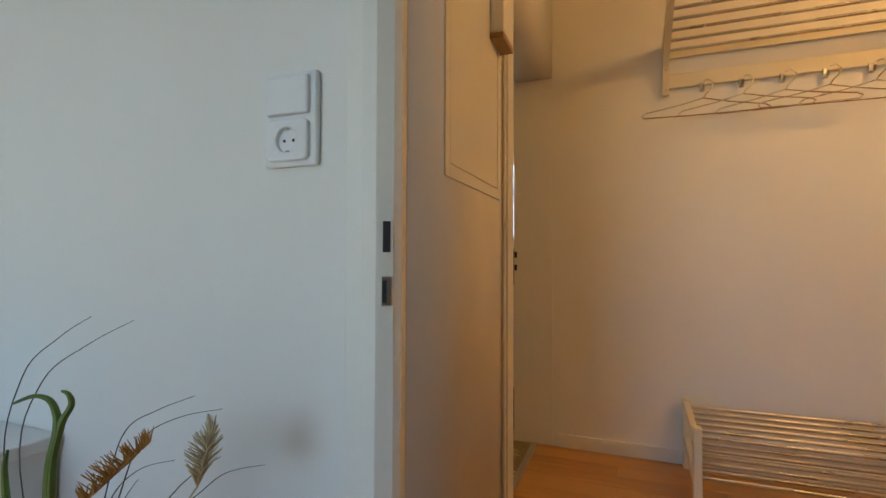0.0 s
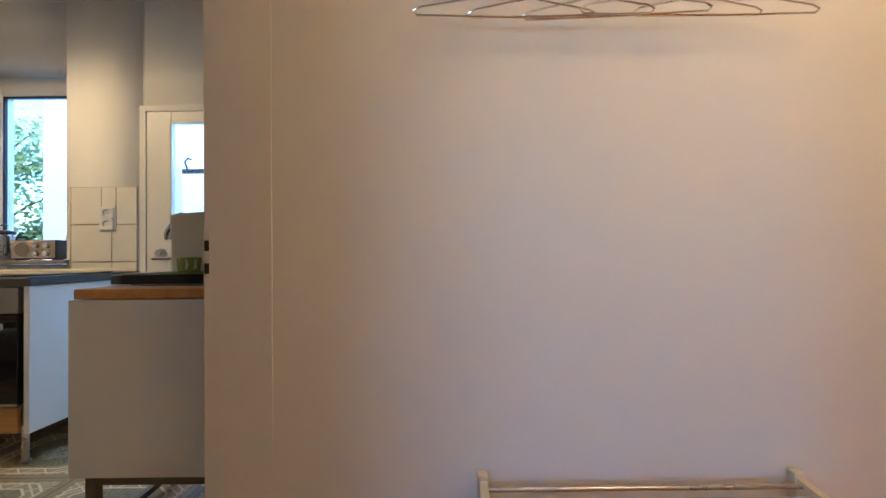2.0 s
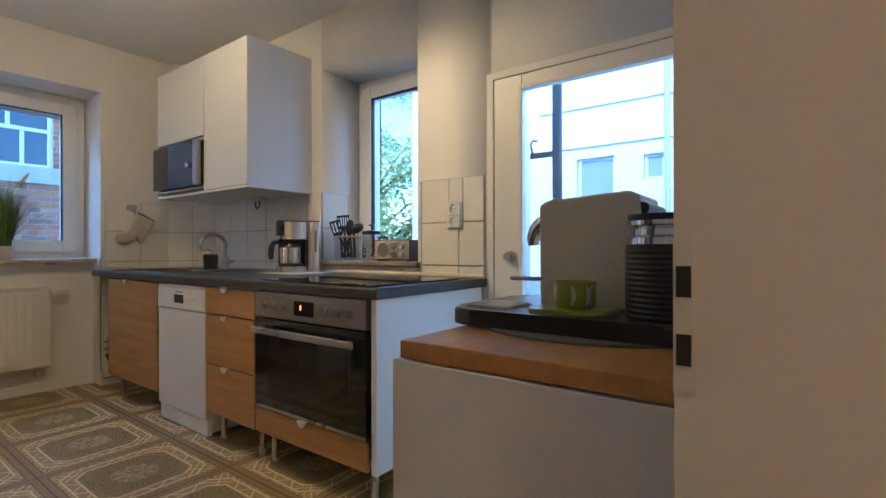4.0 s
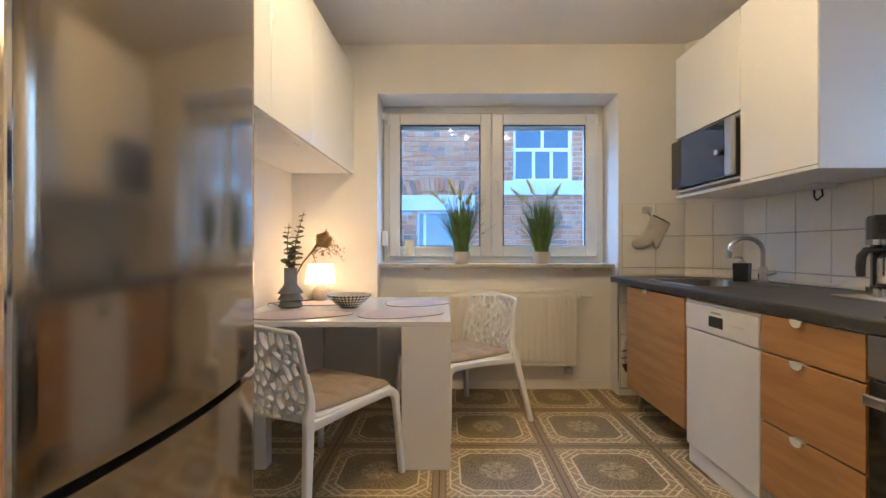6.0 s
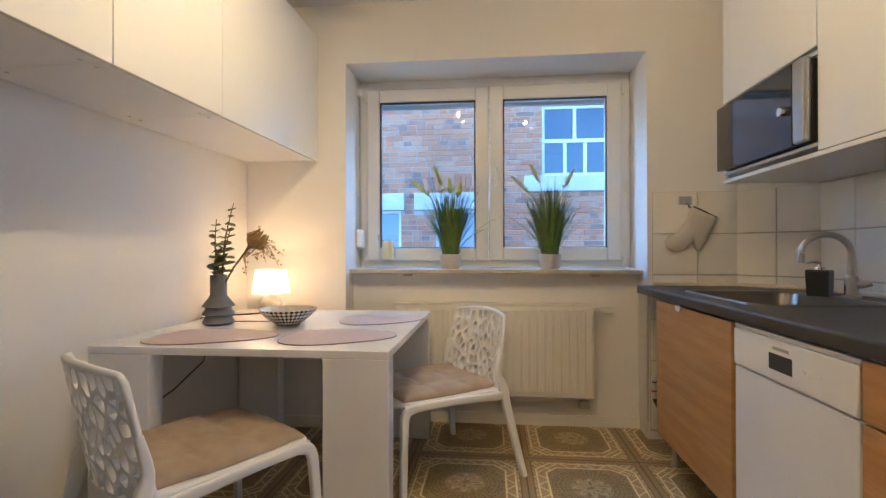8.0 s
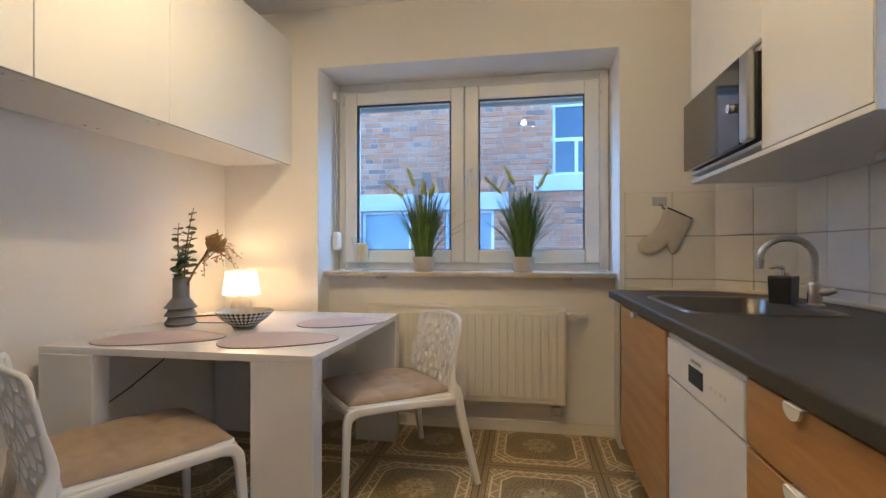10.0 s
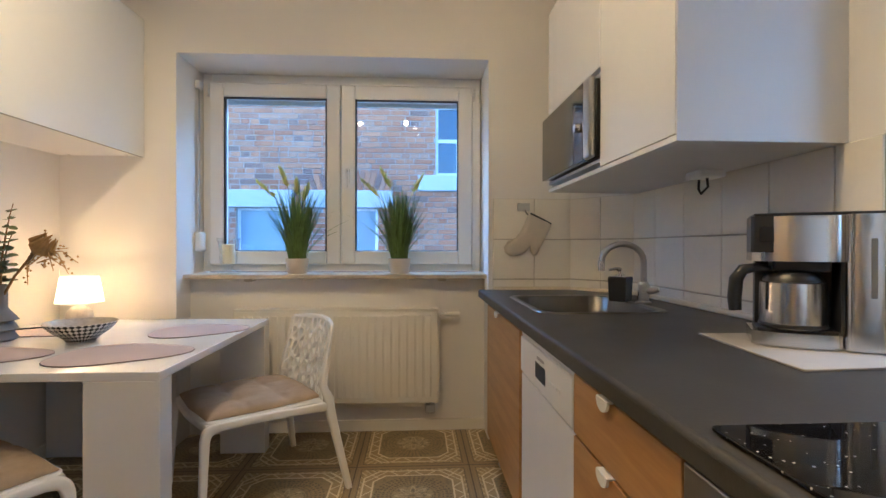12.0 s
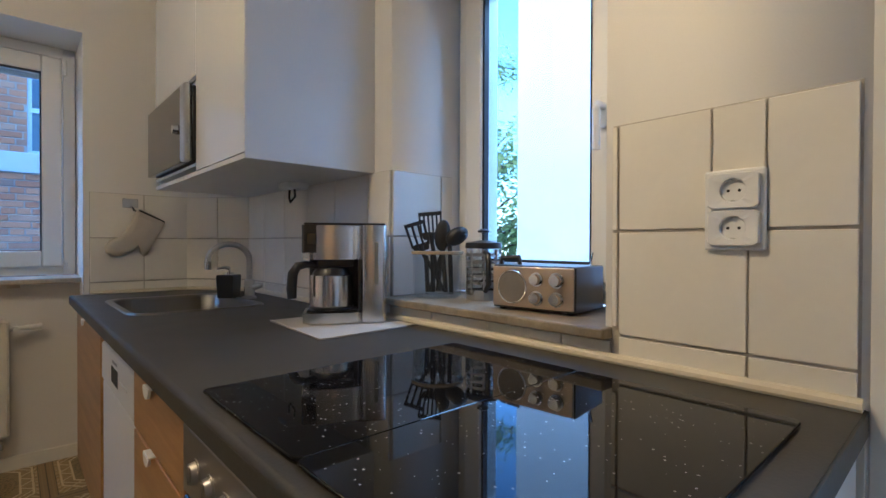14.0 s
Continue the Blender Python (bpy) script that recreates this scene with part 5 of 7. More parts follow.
tube(bm, [(SPX, SPY, 1.045), (SPX - 0.02, SPY, 1.052), (SPX - 0.055, SPY, 1.046)], [0.011, 0.008, 0.005], 8)
part("pump", bm, CHROME, sd, smooth=60)

# ---- coffee maker ----
A, Bv = Vector((0.861, -0.509, 0)), Vector((0.509, 0.861, 0))
P0 = Vector((-0.335, -1.672, 0.903))


def cm(a, b, z):
    return P0 + A * a + Bv * b + Vector((0, 0, z))


def cm_box(bm, a0, a1, b0, b1, z0, z1, bevel=0.006):
    t = fresh()
    box(t, a0, b0, z0, a1, b1, z1, bevel)
    t.verts.index_update()
    vs_ = [bm.verts.new(cm(v.co.x, v.co.y, v.co.z)) for v in t.verts]
    for f in t.faces:
        bm.faces.new([vs_[v.index] for v in f.verts])
    t.free()
    return bm


def cm_bow(bm, a0, a1, b0, b1, z0, z1, bow, n=14):
    """A block whose front bows outwards, with rounded upright edges."""
    pts = []
    for k in range(n + 1):
        s = k / n
        e = 0.010 * (max(0, 1 - s * n / 2) ** 2 + max(0, 1 - (1 - s) * n / 2) ** 2)
        pts.append((a0 + (a1 - a0) * s, b0 - bow * (1 - (2 * s - 1) ** 2) + e))
    pts += [(a1, b1), (a0, b1)]
    lo = [bm.verts.new(cm(a, b, z0)) for a, b in pts]
    hi = [bm.verts.new(cm(a, b, z1)) for a, b in pts]
    for i in range(len(pts)):
        j = (i + 1) % len(pts)
        bm.faces.new((lo[i], lo[j], hi[j], hi[i]))
    bm.faces.new(lo[::-1])
    bm.faces.new(hi)
    return bm


cmk = thing("coffee_maker", tuple(cm(0.13, 0.07, 0)), "black and brushed steel filter coffee maker on the worktop", "coffee maker")
part("base", cm_bow(fresh(), 0.0, 0.185, 0.0, 0.14, 0.003, 0.038, 0.014), PALE_STEEL, cmk, "brushed steel base", smooth=40)
part("hot_plate", cm_box(fresh(), 0.012, 0.178, 0.004, 0.135, 0.038, 0.046, 0.003), BLACK, cmk)
part("tower", cm_box(fresh(), 0.015, 0.186, 0.095, 0.142, 0.036, 0.22, 0.004), BLACK, cmk, "black rear tower")
part("column_side", cm_box(fresh(), 0.180, 0.188, 0.004, 0.14, 0.036, 0.214, 0.002), BLACK, cmk)
part("water_tank", cm_bow(fresh(), 0.188, 0.273, 0.002, 0.142, 0.004, 0.328, 0.006), PALE_STEEL, cmk, "brushed steel side column", smooth=40)
part("level_window", cm_box(fresh(), 0.233, 0.245, -0.0060, 0.004, 0.13, 0.27, 0.0015), shader("smoked_window", (0.20, 0.21, 0.22), 0.15, vary=0.1, bump=0), cmk)
part("brew_head", cm_bow(fresh(), 0.0, 0.1878, 0.0, 0.142, 0.214, 0.326, 0.014), PALE_STEEL, cmk, "brushed steel brew head", smooth=40)
part("control_panel", cm_bow(fresh(), -0.003, 0.056, -0.006, 0.10, 0.236, 0.3272, 0.006), BLACK, cmk, "black control panel")
part("display", cm_box(fresh(), 0.014, 0.044, -0.0130, 0.0, 0.262, 0.300, 0.001), BLACK_GLASS, cmk)
part("filter_holder", cm_box(fresh(), 0.045, 0.165, 0.012, 0.10, 0.188, 0.216, 0.006), BLACK, cmk)
part("lid", cm_box(fresh(), 0.004, 0.269, 0.004, 0.14, 0.3278, 0.335, 0.003), BLACK, cmk)
jug = thing("thermal_jug", tuple(cm(0.092, 0.06, 0.047)), "steel thermal jug with a black handle on the hot plate", "jug")
c0 = cm(0.092, 0.052, 0.0465)
part("body", lathe(fresh(), [(0.0, 0.0), (0.068, 0.0), (0.072, 0.004), (0.072, 0.085), (0.071, 0.113), (0.062, 0.118)], tuple(c0), 32, False), PALE_STEEL, jug, smooth=25)
part("foot_ring", lathe(fresh(), [(0.0725, 0.002), (0.074, 0.004), (0.074, 0.010), (0.0725, 0.012)], tuple(c0), 32, False), BLACK, jug, smooth=50)
part("lid", lathe(fresh(), [(0.066, 0.113), (0.064, 0.122), (0.050, 0.140), (0.02, 0.1405), (0.0, 0.1405)], tuple(c0), 24, False), BLACK, jug, "black jug lid", smooth=50)
dh = (A * -0.97 - Bv * 0.2).normalized()
part("handle", tube(fresh(), [c0 + dh * 0.035 + Vector((0, 0, 0.142)), c0 + dh * 0.085 + Vector((0, 0, 0.150)), c0 + dh * 0.112 + Vector((0, 0, 0.145)), c0 + dh * 0.128 + Vector((0, 0, 0.120)), c0 + dh * 0.132 + Vector((0, 0, 0.07)), c0 + dh * 0.130 + Vector((0, 0, 0.038))], [0.010, 0.012, 0.015, 0.017, 0.017, 0.015], 10), BLACK, jug, smooth=60)
cmat = thing("counter_mat", (-0.2, -1.7, 0.897), "pale grey felt mat under the coffee maker", "mat")
part("sheet", prism(fresh(), [(-0.37, -1.50), (-0.40, -1.915), (-0.045, -1.895), (-0.03, -1.52)], 0.8975, 0.9028), shader("pale_felt", (0.44, 0.415, 0.38), 0.95, vary=0.08, fine=240, bump=0.3), cmat)

# ---- on the second sill ----
S2 = 0.976
JX, JY = 0.128, -1.812
ut = thing("utensil_jar", (JX, JY, S2), "clear glass jug filled with black kitchen utensils", "utensil jar")
part("jar", lathe(fresh(), [(0.0, 0.004), (0.078, 0.0), (0.088, 0.010), (0.092, 0.160), (0.095, 0.168), (0.089, 0.168), (0.085, 0.160), (0.081, 0.016), (0.0, 0.012)], (JX, JY, S2), 32, False), CLEAR, ut, "clear glass jug", smooth=50)
part("rim_band", lathe(fresh(), [(0.0935, 0.156), (0.097, 0.158), (0.097, 0.166), (0.0935, 0.168)], (JX, JY, S2), 32, False), shader("cork_band", (0.40, 0.30, 0.18), 0.8), ut)
part("handle", tube(fresh(), [(JX + 0.03, JY - 0.085, S2 + 0.145), (JX + 0.04, JY - 0.135, S2 + 0.140), (JX + 0.045, JY - 0.148, S2 + 0.10), (JX + 0.04, JY - 0.125, S2 + 0.055), (JX + 0.03, JY - 0.088, S2 + 0.045)], 0.008, 8), CLEAR, ut, smooth=60)
AX = Vector((0.70, -0.71, 0)).normalized()


def slab(bm, pts, nrm, th):
    """A flat plate over four corners."""
    lo = [bm.verts.new(p - nrm * th / 2) for p in pts]
    hi = [bm.verts.new(p + nrm * th / 2) for p in pts]
    bm.faces.new(lo[::-1])
    bm.faces.new(hi)
    for i in range(4):
        bm.faces.new((lo[i], lo[(i + 1) % 4], hi[(i + 1) % 4], hi[i]))


def turner(dx, zc, lean, slots, w, h):
    """A slotted turner whose head stands above the jar."""
    bm = fresh()
    base = Vector((JX, JY, S2 + 0.02)) - AX * dx * 0.35
    c = Vector((JX, JY, S2 + zc)) + AX * dx
    up = (Vector((0, 0, 1)) + AX * lean).normalized()
    side = (AX - up * AX.dot(up)).normalized()
    nrm = side.cross(up).normalized()
    at = lambda u, v: c + side * u * (1.0 + 0.12 * v / h) + up * v
    tube(bm, [base, c - up * h * 0.75, c - up * h * 0.42], [0.007, 0.008, 0.012], 8)
    bar = 2 * w / (2 * slots + 1) * 0.85
    gap = (2 * w - bar * (slots + 1)) / slots
    for k in range(slots + 1):
        u = -w + k * (bar + gap)
        slab(bm, [at(u, -h / 2 + 0.006), at(u + bar, -h / 2 + 0.006), at(u + bar, h / 2 - 0.006), at(u, h / 2 - 0.006)], nrm, 0.005)
    slab(bm, [at(-w, h / 2 - 0.014), at(w, h / 2 - 0.014), at(w, h / 2), at(-w, h / 2)], nrm, 0.0052)
    slab(bm, [at(-w * 0.75, -h / 2 - 0.012), at(w * 0.75, -h / 2 - 0.012), at(w, -h / 2 + 0.016), at(-w, -h / 2 + 0.016)], nrm, 0.0052)
    return bm


part("slotted_turner", turner(-0.074, 0.226, -0.30, 3, 0.037, 0.098), BLACK, ut, "black slotted turner", smooth=0)
part("slotted_turner", turner(-0.026, 0.266, -0.08, 5, 0.041, 0.090), BLACK, ut, "black slotted turner", smooth=0)
bm = fresh()
lc = Vector((JX, JY, S2 + 0.222)) + AX * 0.070
tube(bm, [Vector((JX, JY, S2 + 0.02)) - AX * 0.03, lc - AX * 0.045 - Vector((0, 0, 0.035)), lc - AX * 0.03], [0.007, 0.008, 0.010], 8)
bmesh.ops.create_uvsphere(bm, u_segments=16, v_segments=10, radius=1.0, matrix=Matrix.Translation(lc) @ Euler((0.35, -0.55, -0.74)).to_matrix().to_4x4() @ Matrix.Diagonal((0.046, 0.026, 0.032, 1)))
part("ladle", bm, BLACK, ut, "black ladle", smooth=60)
bm = fresh()
sc_ = Vector((JX, JY, S2 + 0.225)) + AX * 0.018
tube(bm, [Vector((JX, JY, S2 + 0.02)), sc_ - Vector((0, 0, 0.05))], 0.008, 8)
bmesh.ops.create_uvsphere(bm, u_segments=14, v_segments=10, radius=1.0, matrix=Matrix.Translation(sc_) @ Euler((0.0, 0.1, -0.74)).to_matrix().to_4x4() @ Matrix.Diagonal((0.030, 0.012, 0.058, 1)))
part("spoon", bm, BLACK, ut, "black serving spoon", smooth=60)
for dx, top in ((-0.045, 0.15), (-0.02, 0.16), (0.02, 0.155), (0.045, 0.24)):
    part("handle_bar", tube(fresh(), [Vector((JX, JY, S2 + 0.016)) + AX * dx * 0.8 + Vector((0.02 * (dx > 0), 0.0, 0)), Vector((JX, JY, S2 + top)) + AX * dx * 0.95], 0.0085, 8), BLACK, ut)

PX, PY = 0.19, -1.985
fp = thing("french_press", (PX, PY, S2), "glass french press in a slotted steel frame", "french press")
part("beaker", lathe(fresh(), [(0.0, 0.006), (0.054, 0.006), (0.056, 0.014), (0.056, 0.185), (0.053, 0.185), (0.052, 0.018), (0.0, 0.012)], (PX, PY, S2), 24, False), CLEAR, fp, smooth=50)
bm = fresh()
lathe(bm, [(0.058, 0.0), (0.061, 0.0), (0.061, 0.035), (0.058, 0.035)], (PX, PY, S2), 24, False)
for k in range(5):
    z = 0.055 + k * 0.024
    lathe(bm, [(0.0575, z), (0.0600, z), (0.0600, z + 0.009), (0.0575, z + 0.009)], (PX, PY, S2), 24, False)
for k in range(8):
    a = math.tau * k / 8
    tube(bm, [(PX + 0.059 * math.cos(a), PY + 0.059 * math.sin(a), S2 + 0.02), (PX + 0.059 * math.cos(a), PY + 0.059 * math.sin(a), S2 + 0.175)], 0.004, 6)
part("frame", bm, STEEL, fp, "slotted steel frame", smooth=50)
part("lid", lathe(fresh(), [(0.063, 0.178), (0.065, 0.184), (0.063, 0.198), (0.02, 0.206), (0.0, 0.207)], (PX, PY, S2), 24, False), BLACK, fp, smooth=50)
bm = fresh()
tube(bm, [(PX, PY, S2 + 0.10), (PX, PY, S2 + 0.24)], 0.0035, 6)
lathe(bm, [(0.0, 0.232), (0.020, 0.234), (0.022, 0.240), (0.012, 0.246), (0.0, 0.248)], (PX, PY, S2), 14, False)
part("plunger", bm, BLACK, fp)
part("handle", tube(fresh(), [(PX - 0.038, PY - 0.045, S2 + 0.165), (PX - 0.065, PY - 0.082, S2 + 0.16), (PX - 0.065, PY - 0.085, S2 + 0.06), (PX - 0.040, PY - 0.047, S2 + 0.035)], 0.009, 8), BLACK, fp, smooth=60)

rd = thing("radio", (0.12, -2.28, S2), "compact black radio with a champagne metal front", "radio")
RV, RN = Vector((0.118, -0.993, 0)), Vector((0.993, 0.118, 0))
R0 = Vector((0.037, -2.166, S2))


def rp(a, b, z):
    return R0 + RV * a + RN * b + Vector((0, 0, z))


def r_box(bm, a0, a1, b0, b1, z0, z1, bevel=0.004):
    t = fresh()
    box(t, a0, b0, z0, a1, b1, z1, bevel)
    t.verts.index_update()
    vs_ = [bm.verts.new(rp(v.co.x, v.co.y, v.co.z)) for v in t.verts]
    for f in t.faces:
        bm.faces.new([vs_[v.index] for v in f.verts])
    t.free()
    return bm


part("case", r_box(fresh(), 0.0, 0.266, 0.004, 0.185, 0.006, 0.132), BLACK, rd)
fpn = part("front_panel", r_box(fresh(), 0.003, 0.263, -0.003, 0.004, 0.012, 0.128, 0.003), shader("champagne_metal", (0.62, 0.50, 0.37), 0.3, metal=0.9, vary=0.05, fine=300), rd, "champagne metal front")
bm = fresh()
c = rp(0.072, -0.003, 0.07)
tube(bm, [c, c - RN * 0.004], 0.046, 28)
part("speaker", bm, shader("speaker_mesh", (0.18, 0.16, 0.14), 0.7, vary=0.2, fine=600, bump=0.5), fpn, "round speaker mesh")
bm = fresh()
tube(bm, [c - RN * 0.003 + RV * 0.047 * math.cos(a) + Vector((0, 0, 0.047 * math.sin(a))) for a in (math.tau * k / 28 for k in range(29))], 0.003, 6, False)
part("speaker_ring", bm, CHROME, fpn)
for a, z, r in ((0.153, 0.094, 0.020), (0.215, 0.094, 0.022), (0.153, 0.042, 0.021), (0.215, 0.042, 0.021)):
    k0 = rp(a, -0.003, z)
    bm = tube(tube(fresh(), [k0, k0 - RN * 0.006], r, 20), [k0 - RN * 0.006, k0 - RN * 0.022], [r * 0.8, r * 0.7], 20)
    part("knob", bm, CHROME, fpn, "round chrome knob")
part("carry_handle", tube(fresh(), [rp(-0.008, 0.06, 0.13), rp(-0.006, 0.06, 0.150), rp(0.055, 0.06, 0.153), rp(0.058, 0.06, 0.13)], 0.008, 8), BLACK, rd)
part("antenna", tube(fresh(), [rp(0.25, 0.12, 0.12), rp(0.262, 0.12, 0.17)], 0.0025, 6), CHROME, rd)
for a in (0.02, 0.24):
    part("foot", r_box(fresh(), a - 0.008, a + 0.008, 0.02, 0.12, 0.0, 0.008, 0.002), BLACK, rd)

# white trim along the back of the worktop
CREAM_STRIP = shader("cream_strip", (0.74, 0.67, 0.52), 0.4, vary=0.06, grain=5, fine=70, bump=0.04)
setting("trim_worktop", tube(tube(tube(fresh(), [(-0.729, -0.014, 0.903), (-0.262, -0.014, 0.903)], 0.012, 8), [(-0.262, -0.016, 0.903), (-0.014, -0.31, 0.903)], 0.012, 8), [(-0.014, -0.31, 0.905), (-0.014, -3.018, 0.905)], 0.0135, 10), CREAM_STRIP, "cream rounded sealing strip behind the worktop", "trim")
ck = thing("cable_hook", (-0.08, -1.085, 1.42), "white cable box with a black loop under the cabinet", "cable box")
part("box", boxes((-0.15, -1.145, 1.412, -0.05, -1.045, 1.4395), bevel=0.006), PLASTIC, ck)
part("loop", tube(fresh(), [(-0.10, -1.105, 1.414), (-0.102, -1.115, 1.378), (-0.11, -1.085, 1.355), (-0.105, -1.06, 1.375), (-0.10, -1.055, 1.414)], 0.005, 8), BLACK, ck)


def socket_cover(parent, org, across, out, w, h, depth=0.0085):
    """A square cover with a round well; org is the centre of its front."""
    up = Vector((0, 0, 1))
    bm = fresh()
    n = 32
    angles = [math.tau * (k + 0.5) / n for k in range(n)]

    def loop(f, d):
        return [bm.verts.new(org + across * f(a)[0] + up * f(a)[1] + out * d) for a in angles]

    def square(sc):
        def f(a):
            m = max(abs(math.cos(a)), abs(math.sin(a)))
            return math.cos(a) / m * w / 2 * sc, math.sin(a) / m * h / 2 * sc
        return f

    def circle(r):
        return lambda a: (math.cos(a) * r, math.sin(a) * r)

    rings = [loop(square(1.0), -depth - 0.001), loop(square(1.0), -0.002), loop(square(0.96), 0.0), loop(circle(0.0245), 0.0), loop(circle(0.0225), -0.001), loop(circle(0.0215), -depth)]
    for a, b in zip(rings, rings[1:]):
        for k in range(n):
            bm.faces.new((a[k], a[(k + 1) % n], b[(k + 1) % n], b[k]))
    bm.faces.new(rings[-1])
    cov = part("socket_cover", bm, PLASTIC, parent, "white cover with a round socket well", smooth=30)
    for d in (-0.0095, 0.0095):
        part("pin_hole", tube(fresh(), [org + across * d + out * (-depth - 0.001), org + across * d + out * (-depth + 0.0006)], 0.0030, 8), BLACK, cov)
    for d in (-1, 1):
        part("earth_clip", slab_part(org + up * d * 0.0195 + out * -0.004, across, out), STEEL, cov, "metal earth clip")


def slab_part(c, across, out):
    up = Vector((0, 0, 1))
    bm = fresh()
    slab(bm, [c - across * 0.003 - out * 0.003, c + across * 0.003 - out * 0.003, c + across * 0.003 + out * 0.003, c - across * 0.003 + out * 0.003], up, 0.0015)
    return bm


dsk = thing("double_socket", (0, -2.83, 1.24), "white double wall socket set in the tiles", "socket")
part("plate", boxes((-0.021, -2.882, 1.158, -0.009, -2.778, 1.312), bevel=0.004), PLASTIC, dsk)
for z in (1.200, 1.271):
    socket_cover(dsk, Vector((-0.0305, -2.830, z)), Vector((0, 1, 0)), Vector((-1, 0, 0)), 0.088, 0.067)

# ---- sideboard with espresso machine ----
FRAME_M = shader("bronze_frame", (0.20, 0.165, 0.12), 0.45, metal=0.4, vary=0.1)
sbd = thing("sideboard", (-0.95, -3.96, 0), "white low cabinet with a beech top on a metal frame", "cabinet")
part("top", boxes((-1.467, -4.23, 0.843, -0.42, -3.728, 0.877), bevel=0.003), BEECH, sbd, "oiled beech top")
part("body", boxes((-1.447, -4.22, 0.25, -0.44, -3.745, 0.842), bevel=0.003), MATT_WHITE, sbd)
part("side_panel", boxes((-1.470, -4.235, 0.25, -1.448, -3.712, 0.840), bevel=0.002), MATT_WHITE, sbd)
for ya, yb in ((-4.22, -3.745),):
    for xa, xb in ((-1.445, -0.945), (-0.94, -0.442)):
        part("door", boxes((xa, -3.744, 0.255, xb, -3.726, 0.833), bevel=0.002), MATT_WHITE, sbd)
bm = fresh()
for y in (-4.19, -3.77):
    for x in (-1.43, -0.47):
        box(bm, x - 0.018, y - 0.018, 0, x + 0.018, y + 0.018, 0.25, 0.002)
for y in (-4.19, -3.77):
    box(bm, -1.412, y - 0.015, 0.215, -0.488, y + 0.015, 0.249, 0.002)
    box(bm, -1.412, y - 0.012, 0.03, -0.488, y + 0.012, 0.055, 0.002)
for x in (-1.43, -0.47):
    box(bm, x - 0.015, -4.172, 0.215, x + 0.015, -3.788, 0.249, 0.002)
    box(bm, x - 0.012, -4.172, 0.03, x + 0.012, -3.788, 0.055, 0.002)
part("base_frame", bm, FRAME_M, sbd, "bronze metal base frame")
ET = 0.877
omat = thing("tray_mat", (-1.15, -3.95, ET), "grey oval felt mat under the espresso machine", "mat")
part("sheet", prism(fresh(), [(-1.10 + 0.225 * math.cos(a), -3.97 + 0.255 * math.sin(a)) for a in (math.tau * k / 48 for k in range(48))], ET, ET + 0.005), shader("grey_felt", (0.20, 0.19, 0.18), 0.95, vary=0.1, fine=240, bump=0.3), omat)
CREAM = shader("cream_plastic", (0.70, 0.65, 0.52), 0.3, vary=0.03, grain=4, bump=0.02, coat=0.3)
TT = ET + 0.040
em = thing("espresso_machine", (-1.0, -3.93, ET + 0.005), "cream capsule espresso machine on a black tray", "coffee machine")
part("tray", prism(fresh(), rounded(-1.27, -0.86, -4.225, -3.68, 0.075, 8), ET + 0.005, TT, 0.008), BLACK, em, "black plastic tray")
part("drip_tray", boxes((-1.235, -3.83, TT, -1.11, -3.72, TT + 0.003), bevel=0.001), CHROME, em, "chrome drip tray")
for k in range(8):
    part("grid_bar", boxes((-1.230 + k * 0.0155, -3.825, TT + 0.003, -1.223 + k * 0.0155, -3.725, TT + 0.006), bevel=0.001), CHROME, em)
body = fresh()
prof = [(-3.838, TT), (-4.065, TT), (-4.075, TT + 0.16), (-4.068, TT + 0.247), (-4.045, TT + 0.258), (-3.858, TT + 0.247), (-3.836, TT + 0.237)]
lo = [body.verts.new((-1.09, y, z)) for y, z in prof]
hi = [body.verts.new((-0.93, y, z)) for y, z in prof]
for i in range(len(prof)):
    j = (i + 1) % len(prof)
    body.faces.new((lo[i], lo[j], hi[j], hi[i]))
body.faces.new(lo[::-1])
body.faces.new(hi)
bmesh.ops.bevel(body, geom=list(body.edges), offset=0.006, segments=2, profile=0.5, affect="EDGES")
part("housing", body, CREAM, em, "cream plastic housing")
part("rear_cap", tube(fresh(), [(-1.088, -4.072, TT + 0.218), (-0.932, -4.072, TT + 0.218)], 0.014, 10), BLACK, em)
part("lever_button", lathe(fresh(), [(0.0, 0.0), (0.012, 0.0), (0.012, 0.005), (0.0, 0.005)], (-1.07, -3.875, TT + 0.2475), 14), STEEL, em)
bm = fresh()
sp_pts, sp_rad = [], []
for k in range(13):
    a = radians(100) * k / 12
    sp_pts.append((-1.01, -3.845 + 0.062 * math.sin(a), TT + 0.150 + 0.052 * math.cos(a)))
    sp_rad.append(0.028 - 0.015 * (k / 12) ** 1.5)
tube(bm, sp_pts, sp_rad, 20)
part("spout", bm, CHROME, em, "chrome coffee spout", smooth=60)
part("cup_shelf", boxes((-1.09, -3.85, TT + 0.055, -0.95, -3.755, TT + 0.066), bevel=0.005), CHROME, em, "chrome cup shelf")
LIME = shader("lime_glaze", (0.36, 0.40, 0.07), 0.25, vary=0.08, grain=10, bump=0.01)
WHITE_G = shader("white_glaze", (0.72, 0.72, 0.62), 0.25, bump=0)
cz = TT + 0.0005
cup = thing("espresso_cup", (-1.15, -3.935, TT), "green and white espresso cup on a green saucer", "cup")
CX, CY = -1.165, -3.955
part("saucer", prism(fresh(), rounded(-1.24, -1.10, -4.035, -3.872, 0.03, 5), cz, cz + 0.008, 0.003), LIME, cup, "square green saucer")
